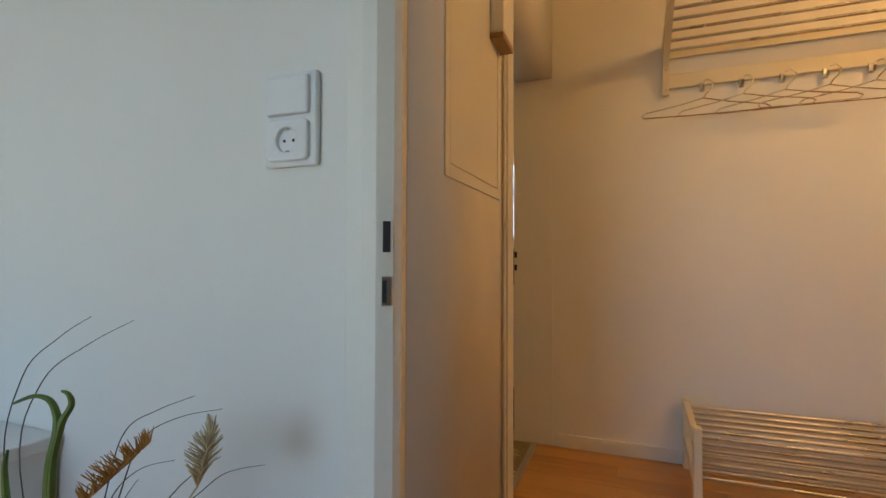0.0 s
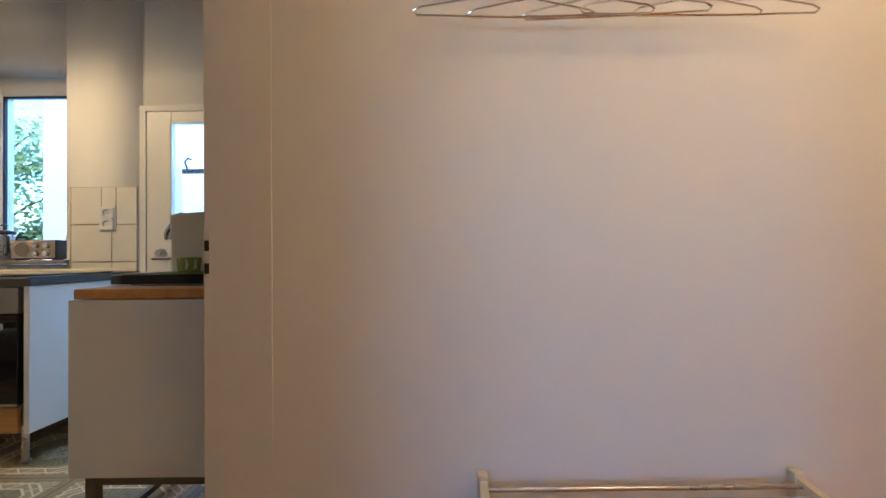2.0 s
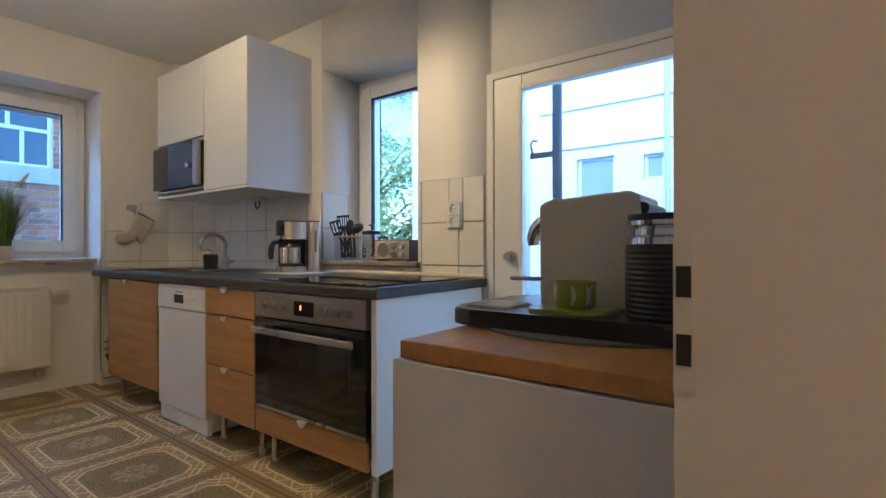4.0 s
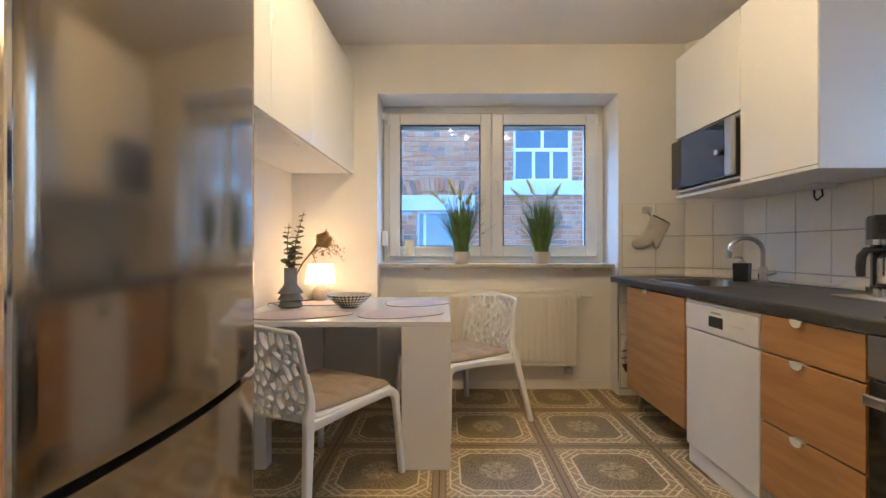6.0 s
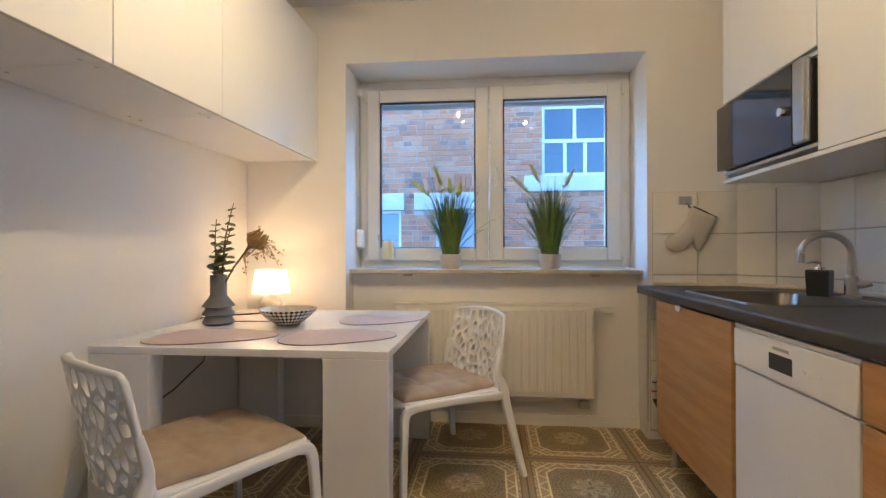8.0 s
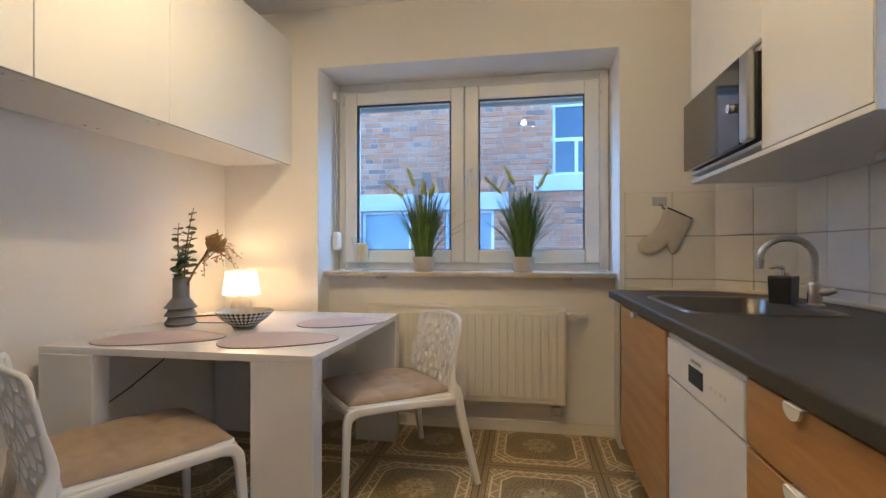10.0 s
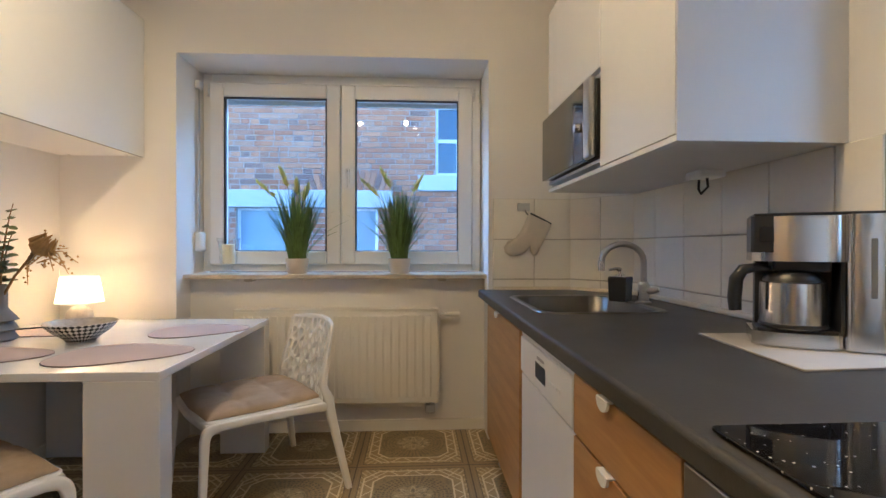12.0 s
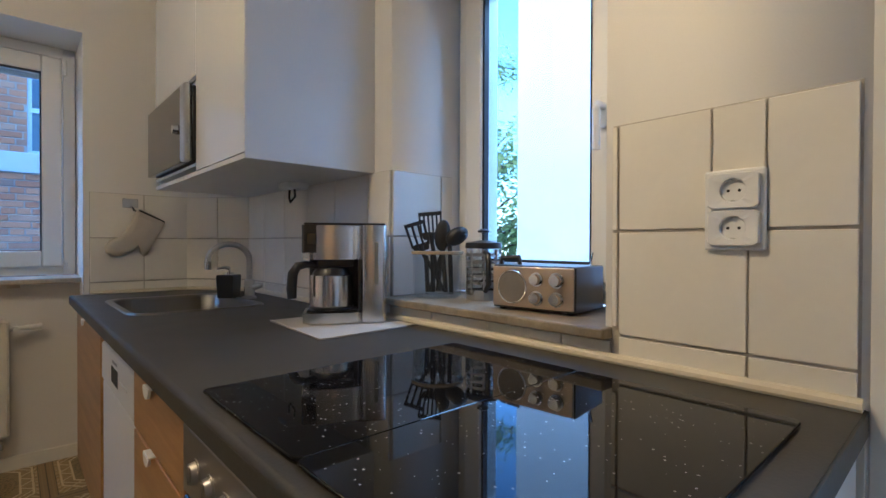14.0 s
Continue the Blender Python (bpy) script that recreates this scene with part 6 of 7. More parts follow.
part("cup_body", lathe(fresh(), [(0.0, 0.009), (0.036, 0.009), (0.041, 0.014), (0.044, 0.060), (0.0435, 0.063), (0.041, 0.063), (0.037, 0.018), (0.0, 0.016)], (CX, CY, cz), 32, False), LIME, cup)
for a, w in ((3.35, 0.10), (4.35, -0.16), (4.05, 0.10)):
    bm = fresh()
    prev = None
    for k in range(13):
        s = k / 12
        r = 0.0414 + 0.0028 * (0.004 + 0.046 * s) / 0.05 + 0.0006
        b = a + w * math.sin(s * math.pi)
        h = 0.055 + 0.05 * math.sin(s * math.pi)
        row = [bm.verts.new((CX + r * math.cos(b + q), CY + r * math.sin(b + q), cz + 0.016 + 0.040 * s)) for q in (-h, 0.0, h)]
        if prev:
            bm.faces.new((prev[0], prev[1], row[1], row[0]))
            bm.faces.new((prev[1], prev[2], row[2], row[1]))
        prev = row
    part("swirl", bm, WHITE_G, cup, "white painted swirl", smooth=60)
part("handle", tube(fresh(), [(CX + 0.030, CY + 0.028, cz + 0.053), (CX + 0.042, CY + 0.042, cz + 0.048), (CX + 0.042, CY + 0.042, cz + 0.03), (CX + 0.028, CY + 0.028, cz + 0.022)], 0.006, 8), LIME, cup)
FRX, FRY = -1.165, -4.135
mf = thing("milk_frother", (FRX, FRY, TT), "black ribbed milk frother with a chrome collar", "milk frother")
prof = [(0.0, 0.0), (0.074, 0.0)]
for k in range(13):
    prof += [(0.0755, 0.006 + k * 0.010), (0.0738, 0.011 + k * 0.010)]
prof += [(0.074, 0.140), (0.0, 0.140)]
part("base", lathe(fresh(), prof, (FRX, FRY, TT + 0.0005), 36), BLACK, mf, smooth=25)
part("collar", lathe(fresh(), [(0.072, 0.140), (0.071, 0.152), (0.064, 0.157), (0.064, 0.168), (0.072, 0.176), (0.072, 0.184), (0.0, 0.184)], (FRX, FRY, TT + 0.0005), 36, False), CHROME, mf, "chrome collar", smooth=30)
part("lid", lathe(fresh(), [(0.0, 0.184), (0.068, 0.184), (0.070, 0.196), (0.0, 0.200)], (FRX, FRY, TT + 0.0005), 30, False), BLACK, mf, smooth=30)

# ---- kitchen ceiling spots ----
spot_lamp = thing("ceiling_spotlight", (-1.55, -1.65, H), "curved ceiling rail with six warm spotlights", "ceiling light")
HEADS = [(-2.00, -1.28), (-1.98, -1.62), (-1.79, -1.70), (-1.30, -1.66), (-1.21, -1.96), (-1.16, -2.31)]
part("rail", tube(fresh(), [(x, y, H - 0.045) for x, y in HEADS], 0.008, 8), STEEL, spot_lamp, "bent steel rail")
part("base_plate", lathe(fresh(), [(0.0, 0.0), (0.06, 0.0), (0.06, -0.02), (0.05, -0.036), (0.0, -0.038)], (-1.55, -1.68, H), 28, False), STEEL, spot_lamp, "round steel base plate")
SPOT_GLOW = glow("spot_glow", (1.0, 0.80, 0.55), 10.0)
TOWARDS = [(-3.1, -0.9, 1.0), (-2.9, -1.6, 0.9), None, (-0.05, -0.5, 0.95), (0.0, -2.85, 1.0), (0.0, -2.95, 0.98)]
for (x, y), aim in zip(HEADS, TOWARDS):
    head = part("head", lathe(fresh(), [(0.010, 0.0), (0.02, -0.015), (0.036, -0.06), (0.040, -0.085), (0.036, -0.085), (0.0, -0.07)], (x, y, H - 0.05), 18, False), STEEL, spot_lamp, "steel spot head")
    part("bulb", lathe(fresh(), [(0.0, -0.083), (0.020, -0.081), (0.020, -0.073), (0.0, -0.073)], (x, y, H - 0.05), 16, False), SPOT_GLOW, head, "warm glowing bulb")
    share = 1.15 if aim is None else 3.7 if y < -1.9 else 1.75
    sl_ = lamp("kitchen_spot", "SPOT" if aim else "POINT", (x, y, H - 0.16), KITCHEN_W / 6 * share, WARM_K, 0.018)
    if aim:
        sl_.rotation_euler = (Vector(aim) - sl_.location).to_track_quat("-Z", "Y").to_euler()
        sl_.data.spot_size, sl_.data.spot_blend = radians(88 if y < -1.9 else 145), 0.7
lamp("table_lamp_bulb", "POINT", (LX, LY, TZ + 0.205), TABLE_LAMP_W, (1.0, 0.60, 0.27), 0.02)

# ---- hall ----
hl = thing("ceiling_lamp", (-2.6, -6.1, H), "round frosted glass ceiling lamp in the hall", "ceiling light")
part("bowl", lathe(fresh(), [(0.16, 0.0), (0.165, -0.02), (0.13, -0.07), (0.0, -0.10)], (-2.6, -6.1, H), 30, False), glow("hall_glow", (1.0, 0.78, 0.50), 4.0), hl, smooth=60)
lamp("hall_light", "POINT", (-2.6, -6.1, H - 0.2), HALL_W, WARM_H, 0.12)
setting("trim_kitchen_door", boxes((-2.715, -4.451, 0, -2.591, -4.441, 2.06), (-2.70, -4.458, 0, -2.675, -4.451, 2.06), bevel=0.003), TRIM, "white moulded door surround", "trim")
setting("trim_jamb", boxes((-1.6035, -4.44, 0, -1.5995, -4.232, 1.97), bevel=0.001), TRIM, "white painted door jamb", "trim")
setting("baseboard_hall", boxes((-1.612, -6.36, 0, -1.6, -4.47, 0.07), bevel=0.003), TRIM, "white hall baseboard", "baseboard")
sp = thing("strike_plate", (-1.6, -4.24, 0.98), "dark lock strike plate in the door jamb", "strike plate")
part("plate", boxes((-1.606, -4.252, 0.90, -1.6036, -4.232, 1.06)), TRIM, sp)
for z in (0.945, 1.015):
    part("slot", boxes((-1.608, -4.249, z - 0.016, -1.6055, -4.235, z + 0.016)), DARK_GAP, sp)
fuse = thing("fuse_box_cover", (-2.98, -4.45, 1.7), "flat cream painted fuse box cover on the hall wall", "fuse box")
bm = fresh()
ring_y(bm, -3.235, -2.752, 1.172, 2.30, -4.4445, -4.441, 0.03, 0.001)
part("frame", bm, TRIM, fuse)
part("door", boxes((-3.202, -4.4435, 1.205, -2.785, -4.441, 2.267), bevel=0.001), TRIM, fuse)
bell = thing("door_chime", (-2.8, -4.46, 1.75), "white door chime box with a wooden underside", "chime")
part("case", boxes((-2.87, -4.485, 1.650, -2.740, -4.441, 1.95), bevel=0.004), PLASTIC, bell)
part("underside", boxes((-2.868, -4.483, 1.633, -2.742, -4.442, 1.650), bevel=0.002), wood("chime_wood", (0.40, 0.24, 0.11), (0.28, 0.15, 0.06), axis=0), bell, "brown wooden underside")
# doorway to the first room
setting("trim_room_door", boxes((-3.528, -4.4395, 0, -3.42, -4.432, 2.0), (-3.540, -4.4395, 0, -3.521, -4.385, 2.06), bevel=0.003), TRIM, "white moulded door frame", "trim")
FA, FB = Vector((-3.570, -4.489, 0)), Vector((-3.585, -4.467, 0))
setting("trim_door_post", prism(fresh(), [(FA.x, FA.y), (FB.x, FB.y), (-3.580, -4.4402), (-3.513, -4.4402), (-3.548, -4.494), (-3.558, -4.496)], 0, 2.06), TRIM, "white lacquered door frame post", "trim", smooth=0)
FN = Vector((-0.826, -0.563, 0))
sp2 = thing("strike_plate", (-3.59, -4.48, 0.95), "brass-grey strike plate in the white door frame", "strike plate")


def on_frame(s0, s1, z0, z1, out, th):
    bm = fresh()
    a, b = FB.lerp(FA, s0) + FN * out, FB.lerp(FA, s1) + FN * out
    slab(bm, [a + Vector((0, 0, z0)), b + Vector((0, 0, z0)), b + Vector((0, 0, z1)), a + Vector((0, 0, z1))], FN, th)
    return bm


part("plate", on_frame(0.12, 0.96, 0.875, 1.085, 0.0015, 0.002), TRIM, sp2, smooth=0)
part("slot", on_frame(0.38, 0.80, 0.997, 1.043, 0.0030, 0.002), DARK_GAP, sp2, smooth=0)
part("latch_lip", on_frame(0.32, 0.86, 0.918, 0.961, 0.0034, 0.003), STEEL, sp2, smooth=0)
part("latch_slot", on_frame(0.36, 0.60, 0.922, 0.955, 0.0054, 0.0015), RUBBER, sp2, smooth=0)
ls = thing("switch_socket", (-3.52, -4.26, 1.22), "white light switch above a wall socket in one frame", "light switch")
part("frame", boxes((-3.534, -4.322, 1.148, -3.52, -4.212, 1.312), bevel=0.004), PLASTIC, ls)
part("rocker", boxes((-3.544, -4.310, 1.236, -3.533, -4.224, 1.302), bevel=0.003), PLASTIC, ls, "white rocker switch")
socket_cover(ls, Vector((-3.5435, -4.267, 1.192)), Vector((0, 1, 0)), Vector((-1, 0, 0)), 0.086, 0.072)

CREAM_W = shader("cream_lacquered_wood", (0.74, 0.66, 0.50), 0.45, vary=0.05, grain=5, fine=80, bump=0.05)
rk = thing("hat_rack", (-1.6, -5.47, 1.8), "cream wooden hat rack with steel rods and hooks", "coat rack")
ya, yb = -5.972, -5.008
part("hook_board", boxes((-1.624, ya, 1.835, -1.602, yb, 1.905), bevel=0.005), CREAM_W, rk)
part("upper_board", boxes((-1.620, ya, 1.985, -1.602, yb, 2.025), bevel=0.004), CREAM_W, rk)
for y in (ya - 0.012, yb + 0.012):
    bm = fresh()
    t = [(-1.603, 1.80), (-1.64, 1.80), (-1.645, 1.93), (-1.67, 1.96), (-1.97, 2.10), (-1.975, 2.13), (-1.96, 2.15), (-1.66, 2.06), (-1.603, 2.055)]
    lo = [bm.verts.new((x, y - 0.014, z)) for x, z in t]
    hi = [bm.verts.new((x, y + 0.014, z)) for x, z in t]
    for i in range(len(t)):
        j = (i + 1) % len(t)
        bm.faces.new((lo[i], lo[j], hi[j], hi[i]))
    bm.faces.new(lo[::-1])
    bm.faces.new(hi)
    br_ = part("bracket", bm, CREAM_W, rk, "cream wooden bracket")
    for z in (1.82, 1.92):
        part("screw", tube(fresh(), [(-1.641, y, z), (-1.648, y, z)], 0.005, 8), STEEL, br_)
for k in range(6):
    x = -1.68 - k * 0.052
    z = 2.0 + k * 0.0255
    part("rod", tube(fresh(), [(x, ya, z), (x, yb, z)], 0.008, 8), STEEL, rk, "steel rod")
hy = [-5.155 - k * 0.1625 for k in range(5)]
for y in hy:
    bm = fresh()
    box(bm, -1.632, y - 0.010, 1.800, -1.622, y + 0.010, 1.845, 0.003)
    tube(bm, [(-1.63, y, 1.81), (-1.655, y, 1.805), (-1.662, y, 1.825)], 0.006, 8)
    part("hook", bm, STEEL, rk, "steel coat hook")


def hanger(y, x, turn):
    h = thing("coat_hanger", (x, y, 1.81), "thin chrome wire coat hanger on the rack", "hanger", "hangers on the hat rack")
    w = 0.272
    pts = [(0.0, 0.020), (-0.02, 0.028), (-0.04, 0.010), (-0.035, -0.015), (-0.008, -0.045), (0.0, -0.06)]
    c, s = math.cos(radians(turn)), math.sin(radians(turn))

    def at(u, z):
        return (x + s * u, y + c * u, 1.815 + z)

    part("hook", tube(fresh(), [at(u, z) for u, z in pts], 0.0032, 6), CHROME, h)
    wire = [(0.0, -0.06), (0.10, -0.085), (w - 0.02, -0.112), (w, -0.124), (w - 0.012, -0.136), (0, -0.138), (-w + 0.012, -0.136), (-w, -0.124), (-w + 0.02, -0.112), (-0.10, -0.085), (0.0, -0.06)]
    part("frame", tube(fresh(), [at(u, z) for u, z in wire], 0.0032, 6, False), CHROME, h)


for i, y in enumerate(hy):
    hanger(y, -1.672 - 0.004 * (i % 2), (-3, 2, 5, -2, 1)[i])

sr = thing("shoe_rack", (-1.8, -5.54, 0), "white shoe rack with rows of steel rods", "shoe rack")
for y in (-5.075, -6.005):
    part("post", boxes((-1.66, y - 0.016, 0, -1.62, y + 0.016, 0.330), bevel=0.004), CREAM_W, sr)
    part("post", boxes((-2.04, y - 0.016, 0, -1.995, y + 0.016, 0.315), bevel=0.004), CREAM_W, sr)
    for za, zb in ((0.315, 0.275), (0.15, 0.11)):
        bm = fresh()
        lo = [bm.verts.new(p) for p in ((-1.66, y - 0.012, za - 0.05), (-1.995, y - 0.012, zb - 0.05), (-1.995, y - 0.012, zb), (-1.66, y - 0.012, za))]
        hi = [bm.verts.new(v.co + Vector((0, 0.024, 0))) for v in lo]
        for i in range(4):
            bm.faces.new((lo[i], lo[(i + 1) % 4], hi[(i + 1) % 4], hi[i]))
        bm.faces.new(lo)
        bm.faces.new(hi[::-1])
        part("side_rail", bm, CREAM_W, sr)
for za, zb in ((0.30, 0.26), (0.135, 0.095)):
    for k in range(6):
        x = -1.68 - k * 0.058
        z = za + (zb - za) * k / 5
        part("rod", tube(fresh(), [(x, -6.0, z), (x, -5.08, z)], 0.0075, 8), STEEL, sr, "steel rod")

# ---- bathroom beyond the hall ----
BATH_W = shader("bath_paint", (0.76, 0.66, 0.52), 0.7, vary=0.04, grain=2, fine=150, bump=0.1)
setting("floor_bathroom", boxes((-1.51, -8.2, -0.1, 1.2, -4.6, -0.012)), GROUT, "subfloor below the bathroom tiles", "floor")
setting("wall_bath_east", boxes((1.2, -8.35, 0, 1.35, -4.44, H)), BATH_W, "cream bathroom wall", "wall")
setting("wall_bath_south", boxes((-1.42, -8.35, 0, 1.2, -8.2, H)), BATH_W, "cream bathroom wall", "wall")
setting("wall_bath_north", boxes((-1.42, -4.6, 0, 1.2, -4.441, H)), BATH_W, "cream bathroom wall", "wall")
setting("ceiling_bathroom", boxes((-1.42, -8.35, H, 1.35, -4.441, H + 0.15)), CEIL, "white bathroom ceiling", "ceiling")
setting("trim_bath_door", boxes((-1.622, -6.47, 0, -1.6, -6.362, 2.02), (-1.632, -6.385, 0, -1.622, -6.362, 2.045), (-1.622, -7.6, 1.96, -1.6, -6.47, 2.04), (-1.6, -6.486, 0, -1.42, -6.47, 1.96), bevel=0.003), TRIM, "white moulded bathroom door surround", "trim")
bd = tagged(thing("door_2", (-1.40, -7.49, 0), "open white panelled bathroom door with a frosted glass pane", "door"), kind="structure")
FROST = shader("frosted_glass", (0.42, 0.37, 0.29), 0.35, vary=0.08, grain=20, fine=200, bump=0.3)
dm = Matrix.Translation((-1.40, -7.49, 0)) @ Matrix.Rotation(radians(7), 4, "Z")


def leaf_part(name, bm, mat, label=""):
    bm.transform(dm)
    return part(name, bm, mat, bd, label)


DLW = 0.94
bm = fresh()
box(bm, 0, 0, 0.01, 0.13, 0.04, 1.95, 0.003)
box(bm, DLW - 0.13, 0, 0.01, DLW, 0.04, 1.95, 0.003)
box(bm, 0.13, 0, 0.01, DLW - 0.13, 0.04, 0.22, 0.003)
box(bm, 0.13, 0, 1.28, DLW - 0.13, 0.04, 1.40, 0.003)
box(bm, 0.13, 0, 1.74, DLW - 0.13, 0.04, 1.95, 0.003)
leaf_part("leaf_frame", bm, TRIM)
leaf_part("lower_panel", boxes((0.13, 0.012, 0.22, DLW - 0.13, 0.028, 1.28)), TRIM)
leaf_part("moulding", ring_y(fresh(), 0.125, DLW - 0.125, 0.215, 1.285, 0.036, 0.05, 0.022, 0.004), TRIM)
leaf_part("moulding", ring_y(fresh(), 0.125, DLW - 0.125, 1.395, 1.745, 0.036, 0.05, 0.022, 0.004), TRIM)
leaf_part("pane", boxes((0.13, 0.016, 1.40, DLW - 0.13, 0.024, 1.74)), FROST, "frosted glass pane")
leaf_part("vent", boxes(*[(0.2, 0.038, 1.80 + k * 0.022, DLW - 0.2, 0.046, 1.812 + k * 0.022) for k in range(4)], bevel=0.002), TRIM, "slotted vent strips")
bm = fresh()
tube(bm, [(DLW - 0.06, 0.04, 1.01), (DLW - 0.06, 0.085, 1.01), (DLW - 0.08, 0.09, 1.01), (DLW - 0.19, 0.09, 1.01)], 0.009, 8)
leaf_part("door_handle", bm, STEEL, "steel lever handle")
sh = thing("shower_screen", (-0.2, -6.95, 0), "clear glass shower screen with chrome rails", "shower screen")
pn = part("glass", boxes((-0.25, -7.45, 0.17, -0.242, -6.55, 1.98)), PANE, sh, smooth=0)
pn.visible_shadow = False
part("rail", boxes((-0.265, -7.47, 1.97, -0.228, -6.53, 2.0), (-0.265, -6.555, 0.17, -0.228, -6.53, 1.97), (-0.265, -7.47, 0.17, -0.228, -7.445, 1.97), bevel=0.003), CHROME, sh, "chrome rail")
for z in (1.05, 1.17):
    part("grip", tube(fresh(), [(-0.27, -7.32, z), (-0.31, -7.32, z), (-0.31, -7.22, z)], 0.008, 8), CHROME, sh, "chrome grip")
part("tray", boxes((-0.28, -7.5, 0.0, 0.8, -6.5, 0.165), bevel=0.02), PLASTIC, sh, "white shower tray")
tw = thing("towel", (0.5, -7.2, 1.5), "pale blue towel hanging in the bathroom", "towel")
part("cloth", boxes((1.16, -7.6, 1.15, 1.197, -7.0, 1.75), bevel=0.012), shader("towel_cloth", (0.45, 0.55, 0.66), 0.95, vary=0.15, fine=200, bump=0.5), tw)
bl_ = thing("ceiling_lamp", (-0.4, -6.6, H), "round bathroom ceiling lamp", "ceiling light")
part("bowl", lathe(fresh(), [(0.12, 0.0), (0.122, -0.03), (0.0, -0.06)], (-0.4, -6.6, H), 24, False), glow("bath_glow", (1.0, 0.80, 0.55), 4.0), bl_)
lamp("bath_light", "POINT", (-0.5, -6.6, H - 0.2), BATH_P, WARM_H, 0.1)

# ---- in the first room ----
lamp("room_window_light", "AREA", (-7.38, -3.6, 1.6), ROOM_W, (0.40, 0.66, 1.0), (1.35, 1.35), (72, 0, -90))
ds = thing("sideboard", (-3.75, -3.2, 0), "low white sideboard against the room wall", "cabinet")
part("top", boxes((-4.0, -3.66, 0.576, -3.525, -2.78, 0.604), bevel=0.003), MATT_WHITE, ds)
part("body", boxes((-3.985, -3.65, 0.05, -3.53, -2.79, 0.576), bevel=0.003), MATT_WHITE, ds)
for y0, y1 in ((-3.645, -3.225), (-3.22, -2.795)):
    part("door", boxes((-4.002, y0, 0.07, -3.986, y1, 0.554), bevel=0.002), MATT_WHITE, ds)
for x in (-3.95, -3.56):
    for y in (-3.57, -2.83):
        part("foot", tube(fresh(), [(x, y, 0), (x, y, 0.05)], 0.02, 10), BLACK, ds)
fvx, fvy = -3.79, -4.12
fv = thing("floor_vase", (fvx, fvy, 0), "tall grey floor vase with dried grasses", "vase")
part("body", lathe(fresh(), [(0.0, 0.0), (0.07, 0.0), (0.085, 0.02), (0.095, 0.22), (0.065, 0.40), (0.05, 0.46), (0.046, 0.46), (0.04, 0.42), (0.0, 0.40)], (fvx, fvy, 0), 28, False), VASE, fv, smooth=50)
rnd = random.Random(21)
dg = thing("dried_grass", (fvx, fvy, 0.42), "tall green and dried grasses standing in a vase", "plant")


def gp(r, z, d=0.0):
    """A place beside the vase: r across the bunch, d along it."""
    return Vector((fvx + 0.359 * r + 0.93 * d, fvy - 0.9335 * r + 0.36 * d, z))


def bend(pts, n=6):
    """A smooth run through the given places."""
    ext = [pts[0]] + list(pts) + [pts[-1]]
    run = []
    for a, b, c, d in zip(ext, ext[1:], ext[2:], ext[3:]):
        for k in range(n):
            u = k / n
            run.append(0.5 * (2 * b + (c - a) * u + (2 * a - 5 * b + 4 * c - d) * u * u + (3 * b - a - 3 * c + d) * u ** 3))
    return run + [pts[-1]]


bm = fresh()
for k in range(14):
    a = rnd.uniform(0, math.tau)
    reach, h = rnd.uniform(0.05, 0.30), rnd.uniform(0.16, 0.34)
    ps = [Vector((fvx + 0.02 * math.cos(a) + math.cos(a) * reach * (q / 8) ** 1.5, fvy + 0.02 * math.sin(a) + math.sin(a) * reach * (q / 8) ** 1.5 * 0.7, 0.42 + h * (q / 8 - 0.35 * (q / 8) ** 3))) for q in range(9)]
    tube(bm, ps, [0.0011] * 5 + [0.0009, 0.0008, 0.0006, 0.0005], 4)
for run in ([(-0.11, 0.68), (-0.09, 0.82), (-0.04, 0.875), (0.005, 0.905)], [(-0.09, 0.69), (-0.063, 0.812), (0.0, 0.865), (0.065, 0.90)], [(0.03, 0.66), (0.055, 0.745), (0.10, 0.775), (0.152, 0.795)],
            [(0.05, 0.66), (0.08, 0.735), (0.13, 0.765), (0.19, 0.777)], [(0.03, 0.62), (0.045, 0.665), (0.08, 0.695), (0.125, 0.706)], [(0.10, 0.60), (0.165, 0.665), (0.20, 0.69), (0.25, 0.70)]):
    ps = bend([gp(0, 0.42)] + [gp(r, z, 0.03) for r, z in run])
    tube(bm, ps, [0.0011 - 0.0007 * k / (len(ps) - 1) for k in range(len(ps))], 4)
part("stalks", bm, shader("dark_stalk", (0.08, 0.09, 0.07), 0.8, vary=0.3), dg)
for run in ([(-0.014, 0.669), (-0.005, 0.76), (0.010, 0.793), (0.006, 0.808), (-0.003, 0.812)], [(-0.018, 0.669), (-0.008, 0.76), (-0.010, 0.785), (-0.020, 0.801), (-0.040, 0.805), (-0.067, 0.795)], [(-0.06, 0.62), (-0.075, 0.70), (-0.072, 0.735)]):
    ps = bend([gp(0, 0.42)] + [gp(r, z, -0.01) for r, z in run])
    bm = fresh()
    tube(bm, ps, [0.0062 - 0.0046 * (k / (len(ps) - 1)) ** 1.6 for k in range(len(ps))], 6)
    part("green_blade", bm, GRASS, dg, smooth=40)
